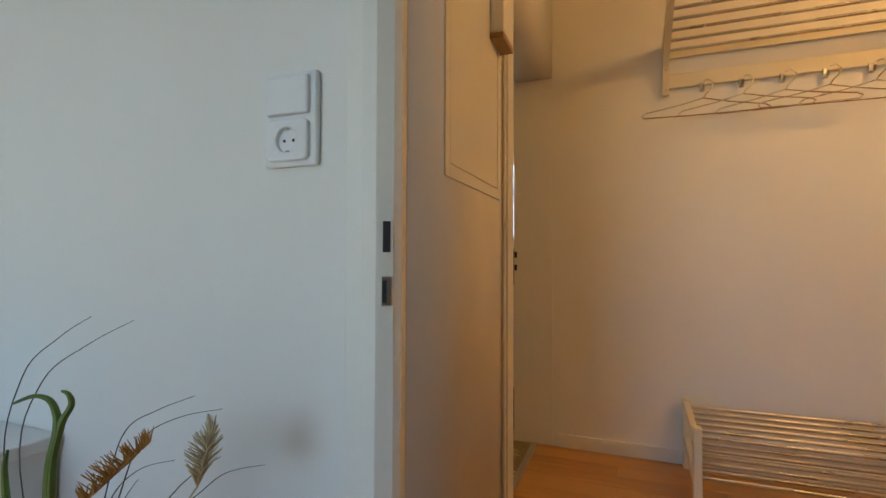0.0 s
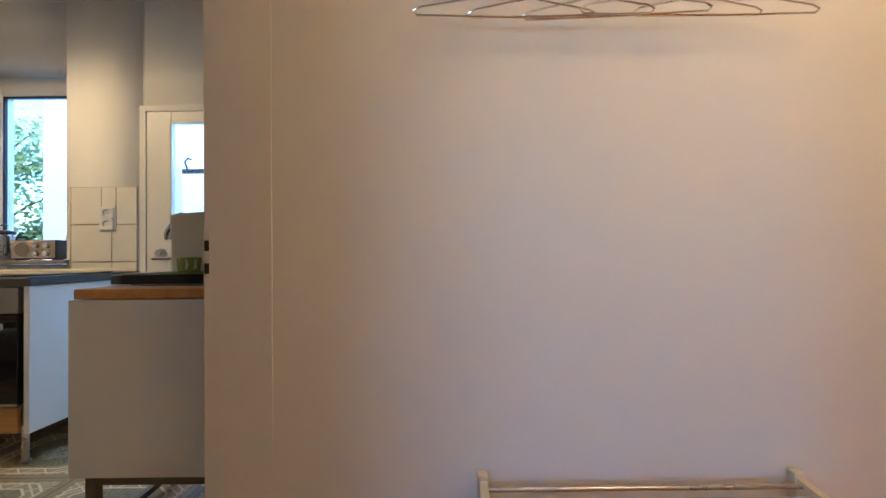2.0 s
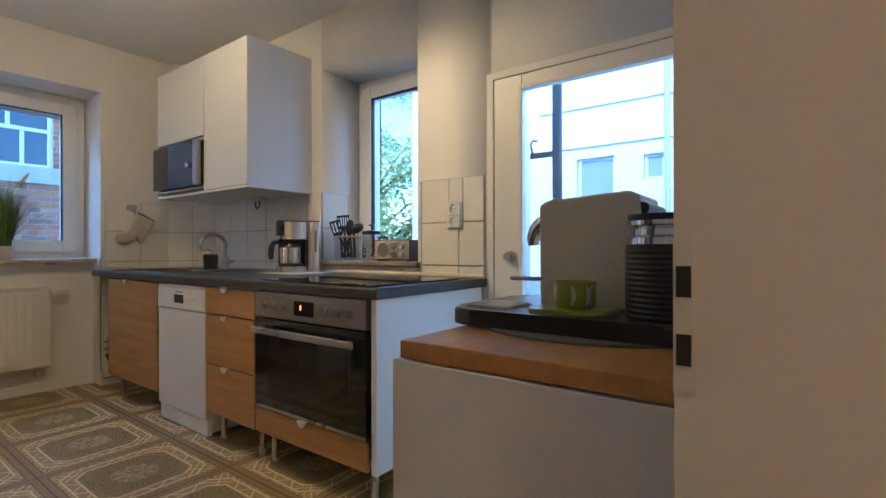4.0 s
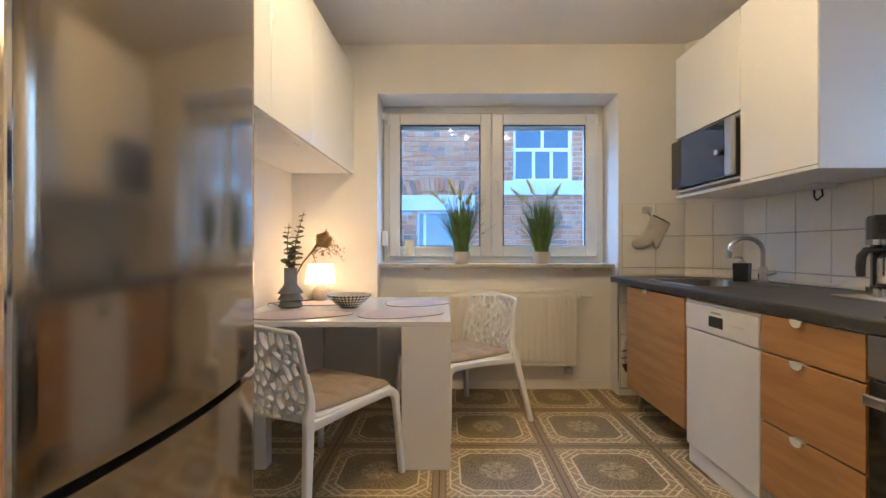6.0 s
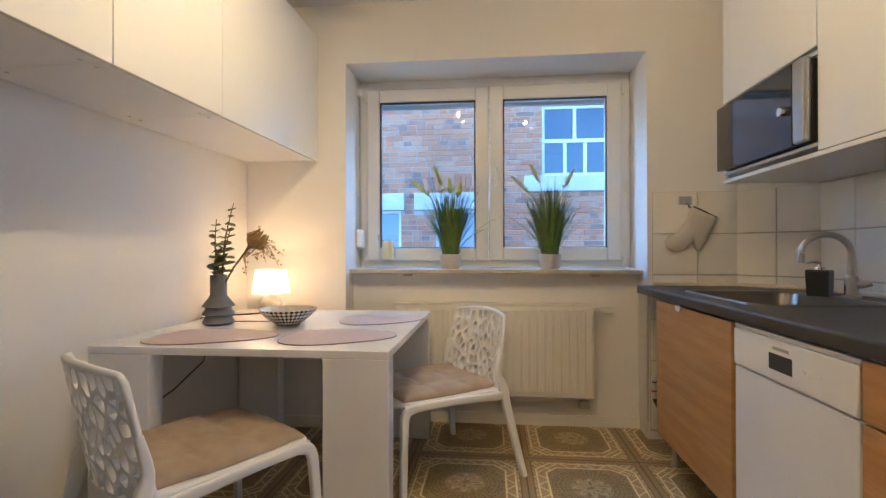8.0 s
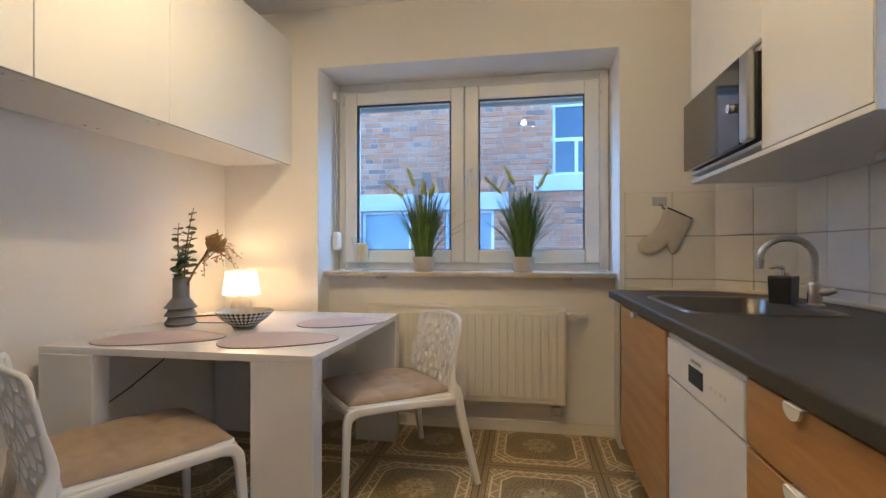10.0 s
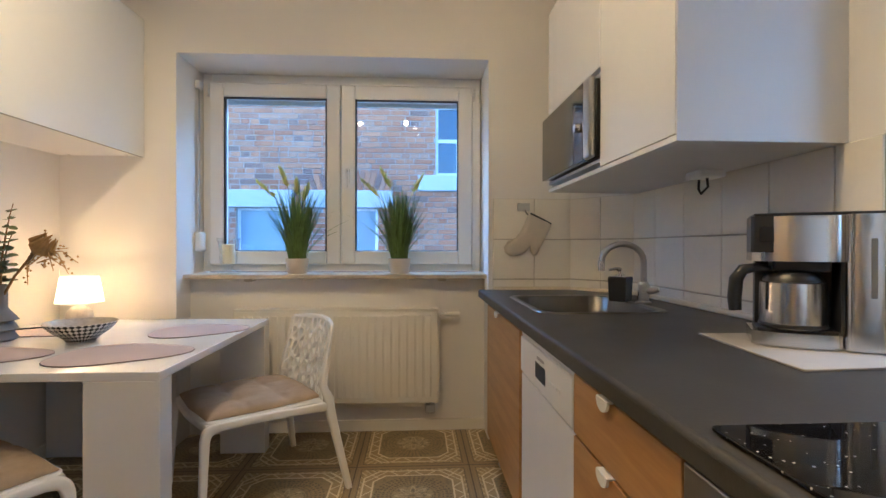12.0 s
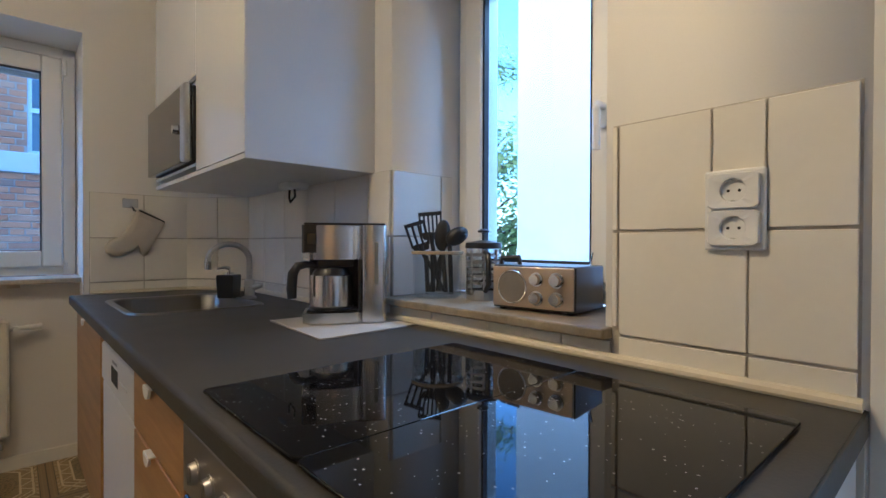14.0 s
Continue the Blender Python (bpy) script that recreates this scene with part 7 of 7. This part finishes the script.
for b0, b1, cm_ in ((gp(0.02, 0.66), gp(0.108, 0.742), (0.50, 0.24, 0.06)), (gp(0.152, 0.665, 0.04), gp(0.172, 0.748, 0.04), (0.58, 0.46, 0.28))):
    bm = fresh()
    tube(bm, [(fvx, fvy, 0.42), b0, b0.lerp(b1, 0.5)], 0.0015, 5)
    for k in range(160):
        s = rnd.random()
        p = b0.lerp(b1, s)
        a = rnd.uniform(0, math.tau)
        r = 0.022 * math.sin(math.pi * min(0.95, s + 0.08)) + 0.003
        tube(bm, [p, p + Vector((math.cos(a) * r, math.sin(a) * r, 0.02))], [0.0015, 0.0004], 4, False)
    part("plume", bm, shader("dry_plume", cm_, 0.95, vary=0.2), dg, "feathery dried plume", smooth=0)

# ---- outside ----
STONE_W = shader("white_render", (0.72, 0.73, 0.72), 0.9, vary=0.05, grain=1.5, fine=60, bump=0.2)
BAND = shader("pale_stone_band", (0.44, 0.465, 0.48), 0.85, vary=0.12, grain=3, fine=60, bump=0.2)
MORTAR = shader("mortar", (0.38, 0.36, 0.33), 0.95, vary=0.15, grain=8, fine=120, bump=0.3)


def brick_mat(name, island):
    """Weathered brick: orange, pinkish and sooty bricks side by side, with grain and stains."""
    m = shader(name, (1, 1, 1), 0.9, vary=0.28, grain=8, fine=70, bump=0.4)
    n, l = m.node_tree.nodes, m.node_tree.links
    src = n.new("ShaderNodeNewGeometry").outputs["Random Per Island"] if island else n.new("ShaderNodeObjectInfo").outputs["Random"]
    r = n.new("ShaderNodeValToRGB")
    r.color_ramp.interpolation = "CONSTANT"
    for i, (at, c) in enumerate(((0.0, (0.36, 0.155, 0.080)), (0.26, (0.40, 0.190, 0.105)), (0.48, (0.32, 0.132, 0.068)), (0.66, (0.37, 0.205, 0.130)), (0.82, (0.28, 0.140, 0.090)), (0.93, (0.19, 0.115, 0.088)))):
        e = r.color_ramp.elements[i] if i < 2 else r.color_ramp.elements.new(at)
        e.position, e.color = at, (*c, 1)
    l.new(src, r.inputs[0])
    scale = [k for k in n if k.type == "VECT_MATH"][0]
    l.new(r.outputs[0], scale.inputs[0])
    return m


BRICK = brick_mat("red_brick", False)
DARK_WIN = shader("dark_window_glass", (0.05, 0.07, 0.10), 0.06, vary=0.2, bump=0, coat=0.5)
GROUND = shader("yard_ground", (0.16, 0.16, 0.15), 0.95, vary=0.2, grain=1.0, fine=30, bump=0.4)
setting("ground", boxes((-60, -60, -1.7, 60, 60, -1.5)), GROUND, "grey paved yard", "ground")
BY = 4.7
bb = thing("brick_building", (-1.5, BY + 2.0, -1.5), "red brick building with stone bands across the yard", "building")
bm = fresh()
cuts = [(-3.95, -3.12, 1.0, 1.76), (-2.56, -1.78, 1.0, 1.76), (-0.88, 0.13, 2.28, 3.38)]
xs = -9.0
for xa, xb, za, zb in cuts:
    box(bm, xs, BY, -1.5, xa, BY + 0.3, 4.1)
    box(bm, xa, BY, -1.5, xb, BY + 0.3, za)
    box(bm, xa, BY, zb, xb, BY + 0.3, 4.1)
    xs = xb
box(bm, xs, BY, -1.5, 4.0, BY + 0.3, 4.1)
box(bm, -9.0, BY + 0.3, -1.5, 4.0, BY + 6, 4.1)
bwall = part("wall", bm, MORTAR, bb, "weathered brick wall", smooth=0)
part("roof", boxes((-9.2, BY - 0.05, 4.1, 4.2, BY + 6.2, 4.22)), DARK_TILE, bb)
for xa, xb, za, zb in ((-1.16, 0.52, 2.03, 2.28), (-2.90, -1.55, 1.76, 2.03), (-4.2, -3.06, 1.76, 2.03)):
    part("stone_band", boxes((xa, BY - 0.045, za, xb, BY + 0.05, zb), bevel=0.01), BAND, bb, "pale stone band")
FRM = shader("pale_window_paint", (0.66, 0.70, 0.72), 0.5, vary=0.05)


PALE_WIN = shader("pale_window_glass", (0.26, 0.33, 0.37), 0.08, vary=0.2, grain=2, bump=0, coat=0.4)


def far_window(xa, xb, za, zb, xm, zm, pane=None):
    w = part("window", ring_y(fresh(), xa, xb, za, zb, BY + 0.06, BY + 0.12, 0.045, 0.005), FRM, bb, "pale painted window")
    bm = fresh()
    for z in zm:
        box(bm, xa + 0.045, BY + 0.062, z - 0.03, xb - 0.045, BY + 0.118, z + 0.03, 0.004)
    for x, z0, z1 in xm:
        box(bm, x - 0.025, BY + 0.065, z0, x + 0.025, BY + 0.115, z1, 0.004)
    if zm or xm:
        part("glazing_bar", bm, FRM, w)
    part("glass", boxes((xa + 0.02, BY + 0.085, za + 0.02, xb - 0.02, BY + 0.095, zb - 0.02)), pane or DARK_WIN, w, smooth=0)


far_window(-0.88, 0.13, 2.28, 3.38, ((-0.52, 2.32, 2.80), (-0.21, 2.32, 2.80), (-0.37, 2.86, 3.34)), (2.83,))
far_window(-2.56, -1.78, 1.0, 1.76, ((-2.42, 1.04, 1.72),), (), PALE_WIN)
far_window(-3.95, -3.12, 1.0, 1.76, (), (), PALE_WIN)

WX = 6.2
wb = thing("white_building", (WX + 3, -4, -1.5), "white rendered building opposite the balcony door", "building")
ops = [(-2.58, -2.26, 2.2, 2.62), (-1.78, -1.12, 1.8, 2.66), (-4.6, -3.5, 1.7, 2.6)]
eb2 = wall_x(-14, 2.75, WX, WX + 0.3, [(a, b, c + 1.5, d + 1.5) for a, b, c, d in ops], 8.5)
for v in eb2.verts:
    v.co.z -= 1.5
box(eb2, WX + 0.3, -14, -1.5, WX + 5, 2.75, 7.0)
part("wall", eb2, STONE_W, wb, smooth=0)
part("roof", boxes((WX - 0.15, -14.2, 7.0, WX + 5.2, 2.85, 7.1)), BAND, wb)
for z in (2.85, 3.55):
    part("ledge", boxes((WX - 0.06, -14, z, WX + 0.02, -0.4, z + 0.07), bevel=0.01), STONE_W, wb)
part("downpipe", tube(fresh(), [(WX - 0.06, -2.64, -1.4), (WX - 0.06, -2.64, 6.95)], 0.045, 10), BAND, wb)
for a, b, c, d in ops:
    w = part("window", swap(ring_y(fresh(), a, b, c, d, WX + 0.1, WX + 0.16, 0.05, 0.005)), FRM, wb)
    part("glass", boxes((WX + 0.12, a + 0.03, c + 0.03, WX + 0.13, b - 0.03, d - 0.03)), shader("grey_pane", (0.25, 0.28, 0.30), 0.1, bump=0), w, smooth=0)
    part("curtain", boxes((WX + 0.135, a + 0.03, c + 0.03, WX + 0.15, b - 0.03, c + 0.35)), STONE_W, w)

# balcony outside the glazed door
bal = tagged(thing("balcony", (0.8, -3.6, -0.3), "white concrete balcony with a solid parapet", "balcony"), kind="structure")
part("slab", boxes((0.46, -6.0, -0.25, 1.35, -2.6, -0.05), (0.06, -4.4, -0.25, 0.46, -3.031, -0.05)), STONE_W, bal)
part("parapet", boxes((1.25, -6.0, -0.05, 1.35, -2.6, 0.86), bevel=0.01), STONE_W, bal)
post = thing("iron_post", (1.0, -2.98, -0.05), "dark iron balcony post with a curved bracket", "post")
part("shaft", boxes((0.98, -3.01, -0.05, 1.03, -2.955, 2.9), bevel=0.004), shader("dark_iron", (0.05, 0.055, 0.065), 0.5, metal=0.5, vary=0.2), post)
bm = fresh()
box(bm, 0.985, -2.96, 1.70, 1.025, -2.70, 1.735, 0.004)
tube(bm, [(1.005, -2.80, 1.73), (1.005, -2.775, 1.80), (1.005, -2.80, 1.83), (1.005, -2.83, 1.82)], 0.008, 6)
part("bracket", bm, DARK_GAP, post)
RED_FL = shader("red_petals", (0.55, 0.03, 0.02), 0.6, vary=0.3)
WHITE_POT = shader("white_pot", (0.72, 0.72, 0.70), 0.5)
rnd = random.Random(5)
for i, (y, big) in enumerate(((-3.10, 0), (-3.28, 0), (-3.47, 0), (-3.70, 1), (-3.98, 1), (-4.25, 1))):
    pl = thing("flower_pot", (1.30, y, 0.86), "white pot with red flowering plant on the parapet" if not big else "white pot with a spiky green plant on the parapet", "plant", "pots on the balcony parapet")
    part("pot", lathe(fresh(), [(0.0, 0.0), (0.05, 0.0), (0.068, 0.12), (0.062, 0.12), (0.0, 0.10)], (1.30, y, 0.86), 16), WHITE_POT, pl)
    bm, fb = fresh(), fresh()
    for k in range(80 if not big else 40):
        a, r, h = rnd.uniform(0, 6.28), rnd.uniform(0.0, 0.11), rnd.uniform(0.02, 0.20)
        if big:
            blade(bm, Vector((1.30, y, 0.96)), Vector((math.cos(a) * rnd.uniform(0.05, 0.22), math.sin(a) * rnd.uniform(0.05, 0.2), 0)), rnd.uniform(0.2, 0.55), 0.008, 0.3)
        else:
            q = Vector((1.30 + r * math.cos(a), y + r * math.sin(a), 0.97 + h))
            round_leaf(bm, q, Vector((math.cos(a), math.sin(a), 0.2)), Vector((rnd.uniform(-1, 1), rnd.uniform(-1, 1), 1)), 0.018)
            if k % 8 == 0:
                bmesh.ops.create_icosphere(fb, subdivisions=1, radius=0.022, matrix=Matrix.Translation(q + Vector((0, 0, 0.08))))
    part("leaves", bm, GRASS, pl, smooth=0)
    if not big:
        part("blossoms", fb, RED_FL, pl, "red blossoms")
    else:
        fb.free()

# tree beside the white building
tr = thing("tree", (8.6, 6.1, -1.5), "broad-leaved tree with light green foliage", "tree")
bm = fresh()
tube(bm, [(8.6, 6.1, -1.5), (8.65, 6.1, 0.8), (8.5, 6.05, 2.2), (8.55, 6.1, 6.6)], [0.2, 0.16, 0.12, 0.06], 10)
rnd = random.Random(9)
limbs = []
for k in range(24):
    a = rnd.uniform(0, 6.28)
    z = rnd.uniform(0.6, 6.0)
    e = Vector((8.6 + 1.6 * math.cos(a), 6.1 + 1.6 * math.sin(a), z + rnd.uniform(0.3, 1.2)))
    tube(bm, [(8.58, 6.1, z), Vector((8.58, 6.1, z)).lerp(e, 0.5) + Vector((0, 0, 0.1)), e], [0.05, 0.03, 0.012], 6)
    limbs.append((Vector((8.58, 6.1, z)), e))
part("trunk", bm, shader("bark", (0.14, 0.10, 0.07), 0.95, vary=0.3, bump=0.6), tr)
bm = fresh()
for k in range(11000):
    s, e = limbs[rnd.randrange(len(limbs))]
    c = s.lerp(e, rnd.uniform(0.35, 1.1)) + Vector((rnd.gauss(0, 0.28), rnd.gauss(0, 0.28), rnd.gauss(0, 0.28)))
    d = Vector((rnd.uniform(-1, 1), rnd.uniform(-1, 1), rnd.uniform(-0.8, 0.5))).normalized()
    sd_ = d.orthogonal().normalized()
    L_ = rnd.uniform(0.10, 0.18)
    vv = [bm.verts.new(c), bm.verts.new(c + d * L_ * 0.5 + sd_ * L_ * 0.32), bm.verts.new(c + d * L_), bm.verts.new(c + d * L_ * 0.5 - sd_ * L_ * 0.32)]
    bm.faces.new(vv)
part("crown", bm, shader("tree_leaf", (0.34, 0.42, 0.14), 0.6, vary=0.5, grain=3, fine=30, bump=0), tr, smooth=0)

PARQUET_Y = wood("parquet_strip", (0.56, 0.27, 0.085), (0.36, 0.15, 0.040), axis=1, scale=0.9, rough=0.3, planks=0.55)
BRICK_REST = brick_mat("red_brick_field", True)

# ---- wall tiles ----


def shared_piece(name, sx, sy, sz, bevel, mat, cache={}):
    key = (name, round(sx, 3), round(sy, 3), round(sz, 3), mat.name)
    if key not in cache:
        bm = fresh()
        box(bm, -sx / 2, -sy / 2, -sz / 2, sx / 2, sy / 2, sz / 2, bevel, 1)
        me = bpy.data.meshes.new(name)
        bm.to_mesh(me)
        bm.free()
        me.materials.append(mat)
        cache[key] = me
    return cache[key]


def piece(name, parent, at, size, bevel, mat, turn=0.0):
    ob = new(name, shared_piece(name, *size, bevel, mat))
    ob.parent = parent
    ob.location = Vector(at) - origin(parent)
    if turn:
        ob.rotation_euler = (0, 0, radians(turn))
    return ob


J = 0.004
rows = [(0.905, 0.958), (0.962, 1.196), (1.200, 1.440)]
tn = setting("tiling_north", boxes((-0.731, -0.004, 0.86, -0.257, 0.0, 1.441)), GROUT, "cream wall tiles with grey joints behind the sink", "tiles")
for xa, xb in ((-0.731, -0.482), (-0.482, -0.257)):
    for za, zb in rows:
        piece("tile", tn, ((xa + xb) / 2, -0.006, (za + zb) / 2), (xb - xa - J, 0.008, zb - za - J / 2), 0.0015, TILE)
tc_ = fresh()
prism(tc_, [(-0.257, -0.004), (-0.003, -0.305), (0.0, -0.30), (-0.252, 0.0)], 0.86, 1.441)
tcn_ = setting("tiling_corner", tc_, GROUT, "cream wall tiles on the slanted corner", "tiles")
c0_, c1_ = Vector((-0.257, 0.0, 0)), Vector((0.0, -0.305, 0))
dl = (c1_ - c0_).length
dv_ = (c1_ - c0_).normalized()
nv = Vector((dv_.y, -dv_.x, 0))
ang_ = math.degrees(math.atan2(dv_.y, dv_.x))
for k in range(2):
    for za, zb in rows:
        m_ = c0_ + dv_ * dl * (k + 0.5) / 2 + nv * 0.008
        piece("tile", tcn_, (m_.x, m_.y, (za + zb) / 2), (dl / 2 - J, 0.008, zb - za - J / 2), 0.0015, TILE, ang_)
te = setting("tiling_east", boxes((-0.004, -1.70, 0.86, 0.0, -0.305, 1.441), (-0.004, -2.575, 0.86, 0.0, -1.70, 0.946), (-0.004, -3.014, 0.2, 0.0, -2.575, 1.441)), GROUT, "cream wall tiles with grey joints behind the worktop", "tiles")
for ya, yb in zip((-0.541, -0.795, -1.056, -1.304, -1.557, -1.70), (-0.305, -0.541, -0.795, -1.056, -1.304, -1.557)):
    for za, zb in rows:
        piece("tile", te, (-0.007, (ya + yb) / 2, (za + zb) / 2), (0.008, yb - ya - J, zb - za - J / 2), 0.0015, TILE)
for ya, yb in ((-1.94, -1.70), (-2.19, -1.94), (-2.44, -2.19), (-2.575, -2.44)):
    piece("tile", te, (-0.007, (ya + yb) / 2, 0.923), (0.008, yb - ya - J, 0.040), 0.0015, TILE)
for ya, yb, za, zb in ((-2.851, -2.592, 0.905, 0.958), (-3.012, -2.851, 0.905, 0.958), (-2.851, -2.592, 0.962, 1.196), (-3.012, -2.851, 0.962, 1.196),
                       (-2.787, -2.592, 1.200, 1.438), (-2.880, -2.787, 1.200, 1.438), (-3.012, -2.880, 1.200, 1.438), (-2.590, -2.574, 0.98, 1.196), (-2.590, -2.574, 1.20, 1.438)):
    piece("tile", te, (-0.007, (ya + yb) / 2, (za + zb) / 2), (0.008, yb - ya - J, zb - za - J / 2), 0.0015, TILE)
for za, zb in ((0.25, 0.49), (0.49, 0.72), (0.72, 0.87)):
    piece("tile", te, (-0.007, -3.003, (za + zb) / 2), (0.008, 0.036, zb - za - J), 0.0015, TILE)
tv = setting("tiling_reveal", boxes((0.0, -1.703, 0.976, 0.30, -1.70, 1.441)), GROUT, "cream tiles in the window reveal", "tiles")
for xa, xb in ((0.0, 0.235), (0.239, 0.30)):
    for za, zb in ((0.978, 1.196), (1.200, 1.440)):
        piece("tile", tv, ((xa + xb) / 2, -1.705, (za + zb) / 2), (xb - xa - J, 0.007, zb - za - J / 2), 0.0015, TILE)
setting("tiling_side", boxes((-0.757, 0.0, 0.1, -0.753, 0.02, 1.0)), GROUT, "narrow grouted tile edge beside the cabinet", "tiles")
tl_low = setting("tiling_low", boxes((-0.745, -0.004, 0.05, -0.60, 0.0, 0.86)), GROUT, "cream tiles below the worktop", "tiles")
for za, zb in ((0.06, 0.22), (0.22, 0.46), (0.46, 0.70), (0.70, 0.85)):
    piece("tile", tl_low, (-0.672, -0.006, (za + zb) / 2), (0.14, 0.008, zb - za - J), 0.0015, TILE)

# ---- hall parquet ----
hf = bpy.data.objects["floor_hall"]
rnd = random.Random(2)
PW = 0.115
nx = int((-1.6 + 3.47) / PW)
for i in range(nx + 1):
    xa = -3.47 + i * PW
    xb = min(xa + PW, -1.6)
    if xb - xa < 0.02:
        continue
    y = -4.345 - (0.0 if i % 2 else 0.42)
    first = -4.345
    while first > -8.19:
        last = max(y - 0.86, -8.2) if first == -4.345 and i % 2 == 0 and y < -4.345 else max(first - 0.86, -8.2)
        if first == -4.345 and i % 2 == 0:
            last = -4.77
        piece("plank", hf, ((xa + xb) / 2, (first + last) / 2, -0.007), (xb - xa - 0.001, first - last - 0.001, 0.014), 0.0008, PARQUET_Y)
        first = last
# ---- bathroom floor tiles ----
bf = bpy.data.objects["floor_bathroom"]
for i in range(5):
    for j in range(6):
        piece("tile", bf, (-1.51 + 0.26 + i * 0.53, -8.2 + 0.3 + j * 0.6, -0.006), (0.524, 0.594, 0.012), 0.0015, DARK_TILE)
setting("trim_threshold", boxes((-1.63, -7.5, -0.012, -1.50, -6.47, 0.004), bevel=0.002), shader("brass_strip", (0.45, 0.32, 0.14), 0.4, metal=0.8), "worn brass threshold strip", "trim")
setting("trim_threshold_kitchen", boxes((-2.587, -4.36, -0.01, -1.6, -4.33, 0.005), bevel=0.002), shader("steel_strip", (0.5, 0.47, 0.42), 0.4, metal=0.8), "metal threshold strip", "trim")

# ---- bricks of the building across the yard ----
rnd = random.Random(7)
course, long_, short_ = 0.0845, 0.30, 0.145
solid = [(-1.16, 0.52, 2.03, 2.28), (-2.90, -1.55, 1.76, 2.03), (-4.2, -3.06, 1.76, 2.03)] + [(a, b, c, d) for a, b, c, d in cuts]


def clear(xa, xb, za, zb):
    return all(xb <= a + 0.01 or xa >= b - 0.01 or zb <= c + 0.01 or za >= d - 0.01 for a, b, c, d in solid)


count = 0
rest = fresh()
z = 0.42
row = 0
while z < 4.0:
    x = -5.4 - (0.08 if row % 2 else 0.0)
    while x < 1.6:
        head = (row % 3 == 1) or rnd.random() < 0.15
        w = short_ if head else long_
        if clear(x, x + w, z, z + course):
            near = -2.95 < x < -0.2 and 1.0 < z < 3.25
            out = rnd.uniform(0.004, 0.012)
            if near and count < 300:
                piece("brick", bwall, (x + w / 2, BY - out / 2 + 0.004, z + course / 2), (round(w - 0.016, 3), 0.03, course - 0.014), 0.003, BRICK)
                count += 1
            else:
                box(rest, x + 0.008, BY - out, z + 0.007, x + w - 0.008, BY + 0.02, z + course - 0.007)
        else:
            # cut brick beside an opening or a band
            xa, xb, za, zb = x, x + w, z, z + course
            for a, b, c, d in solid:
                if xb <= a or xa >= b or zb <= c or za >= d:
                    continue
                if xa < a - 0.03:
                    xb = a
                elif xb > b + 0.03:
                    xa = b
                elif za < c - 0.02:
                    zb = c
                elif zb > d + 0.02:
                    za = d
                else:
                    xb = xa
            if xb - xa > 0.03 and zb - za > 0.025:
                box(rest, xa + 0.008, BY - 0.008, za + 0.007, xb - 0.004, BY + 0.02, zb - 0.007)
        x += w
    z += course
    row += 1
me = bpy.data.meshes.new("brickwork")
rest.to_mesh(me)
rest.free()
me.materials.append(BRICK_REST)
bo = new("brickwork", me)
bo.parent = bwall
bo.location = -origin(bwall)
tagged(bo, "weathered red bricks in uneven courses", kind="stuff")
# soldier bricks fanned over the band of the lower window
for k in range(15):
    a = radians(-21 + 42 * k / 14)
    ob = new("brick", shared_piece("brick", 0.072, 0.03, 0.235, 0.003, BRICK))
    ob.parent = bwall
    ob.location = Vector((-2.20 + 1.62 * math.sin(a), BY - 0.012, 0.62 + 1.62 * math.cos(a) - 0.02)) - origin(bwall)
    ob.rotation_euler = (0, a, 0)
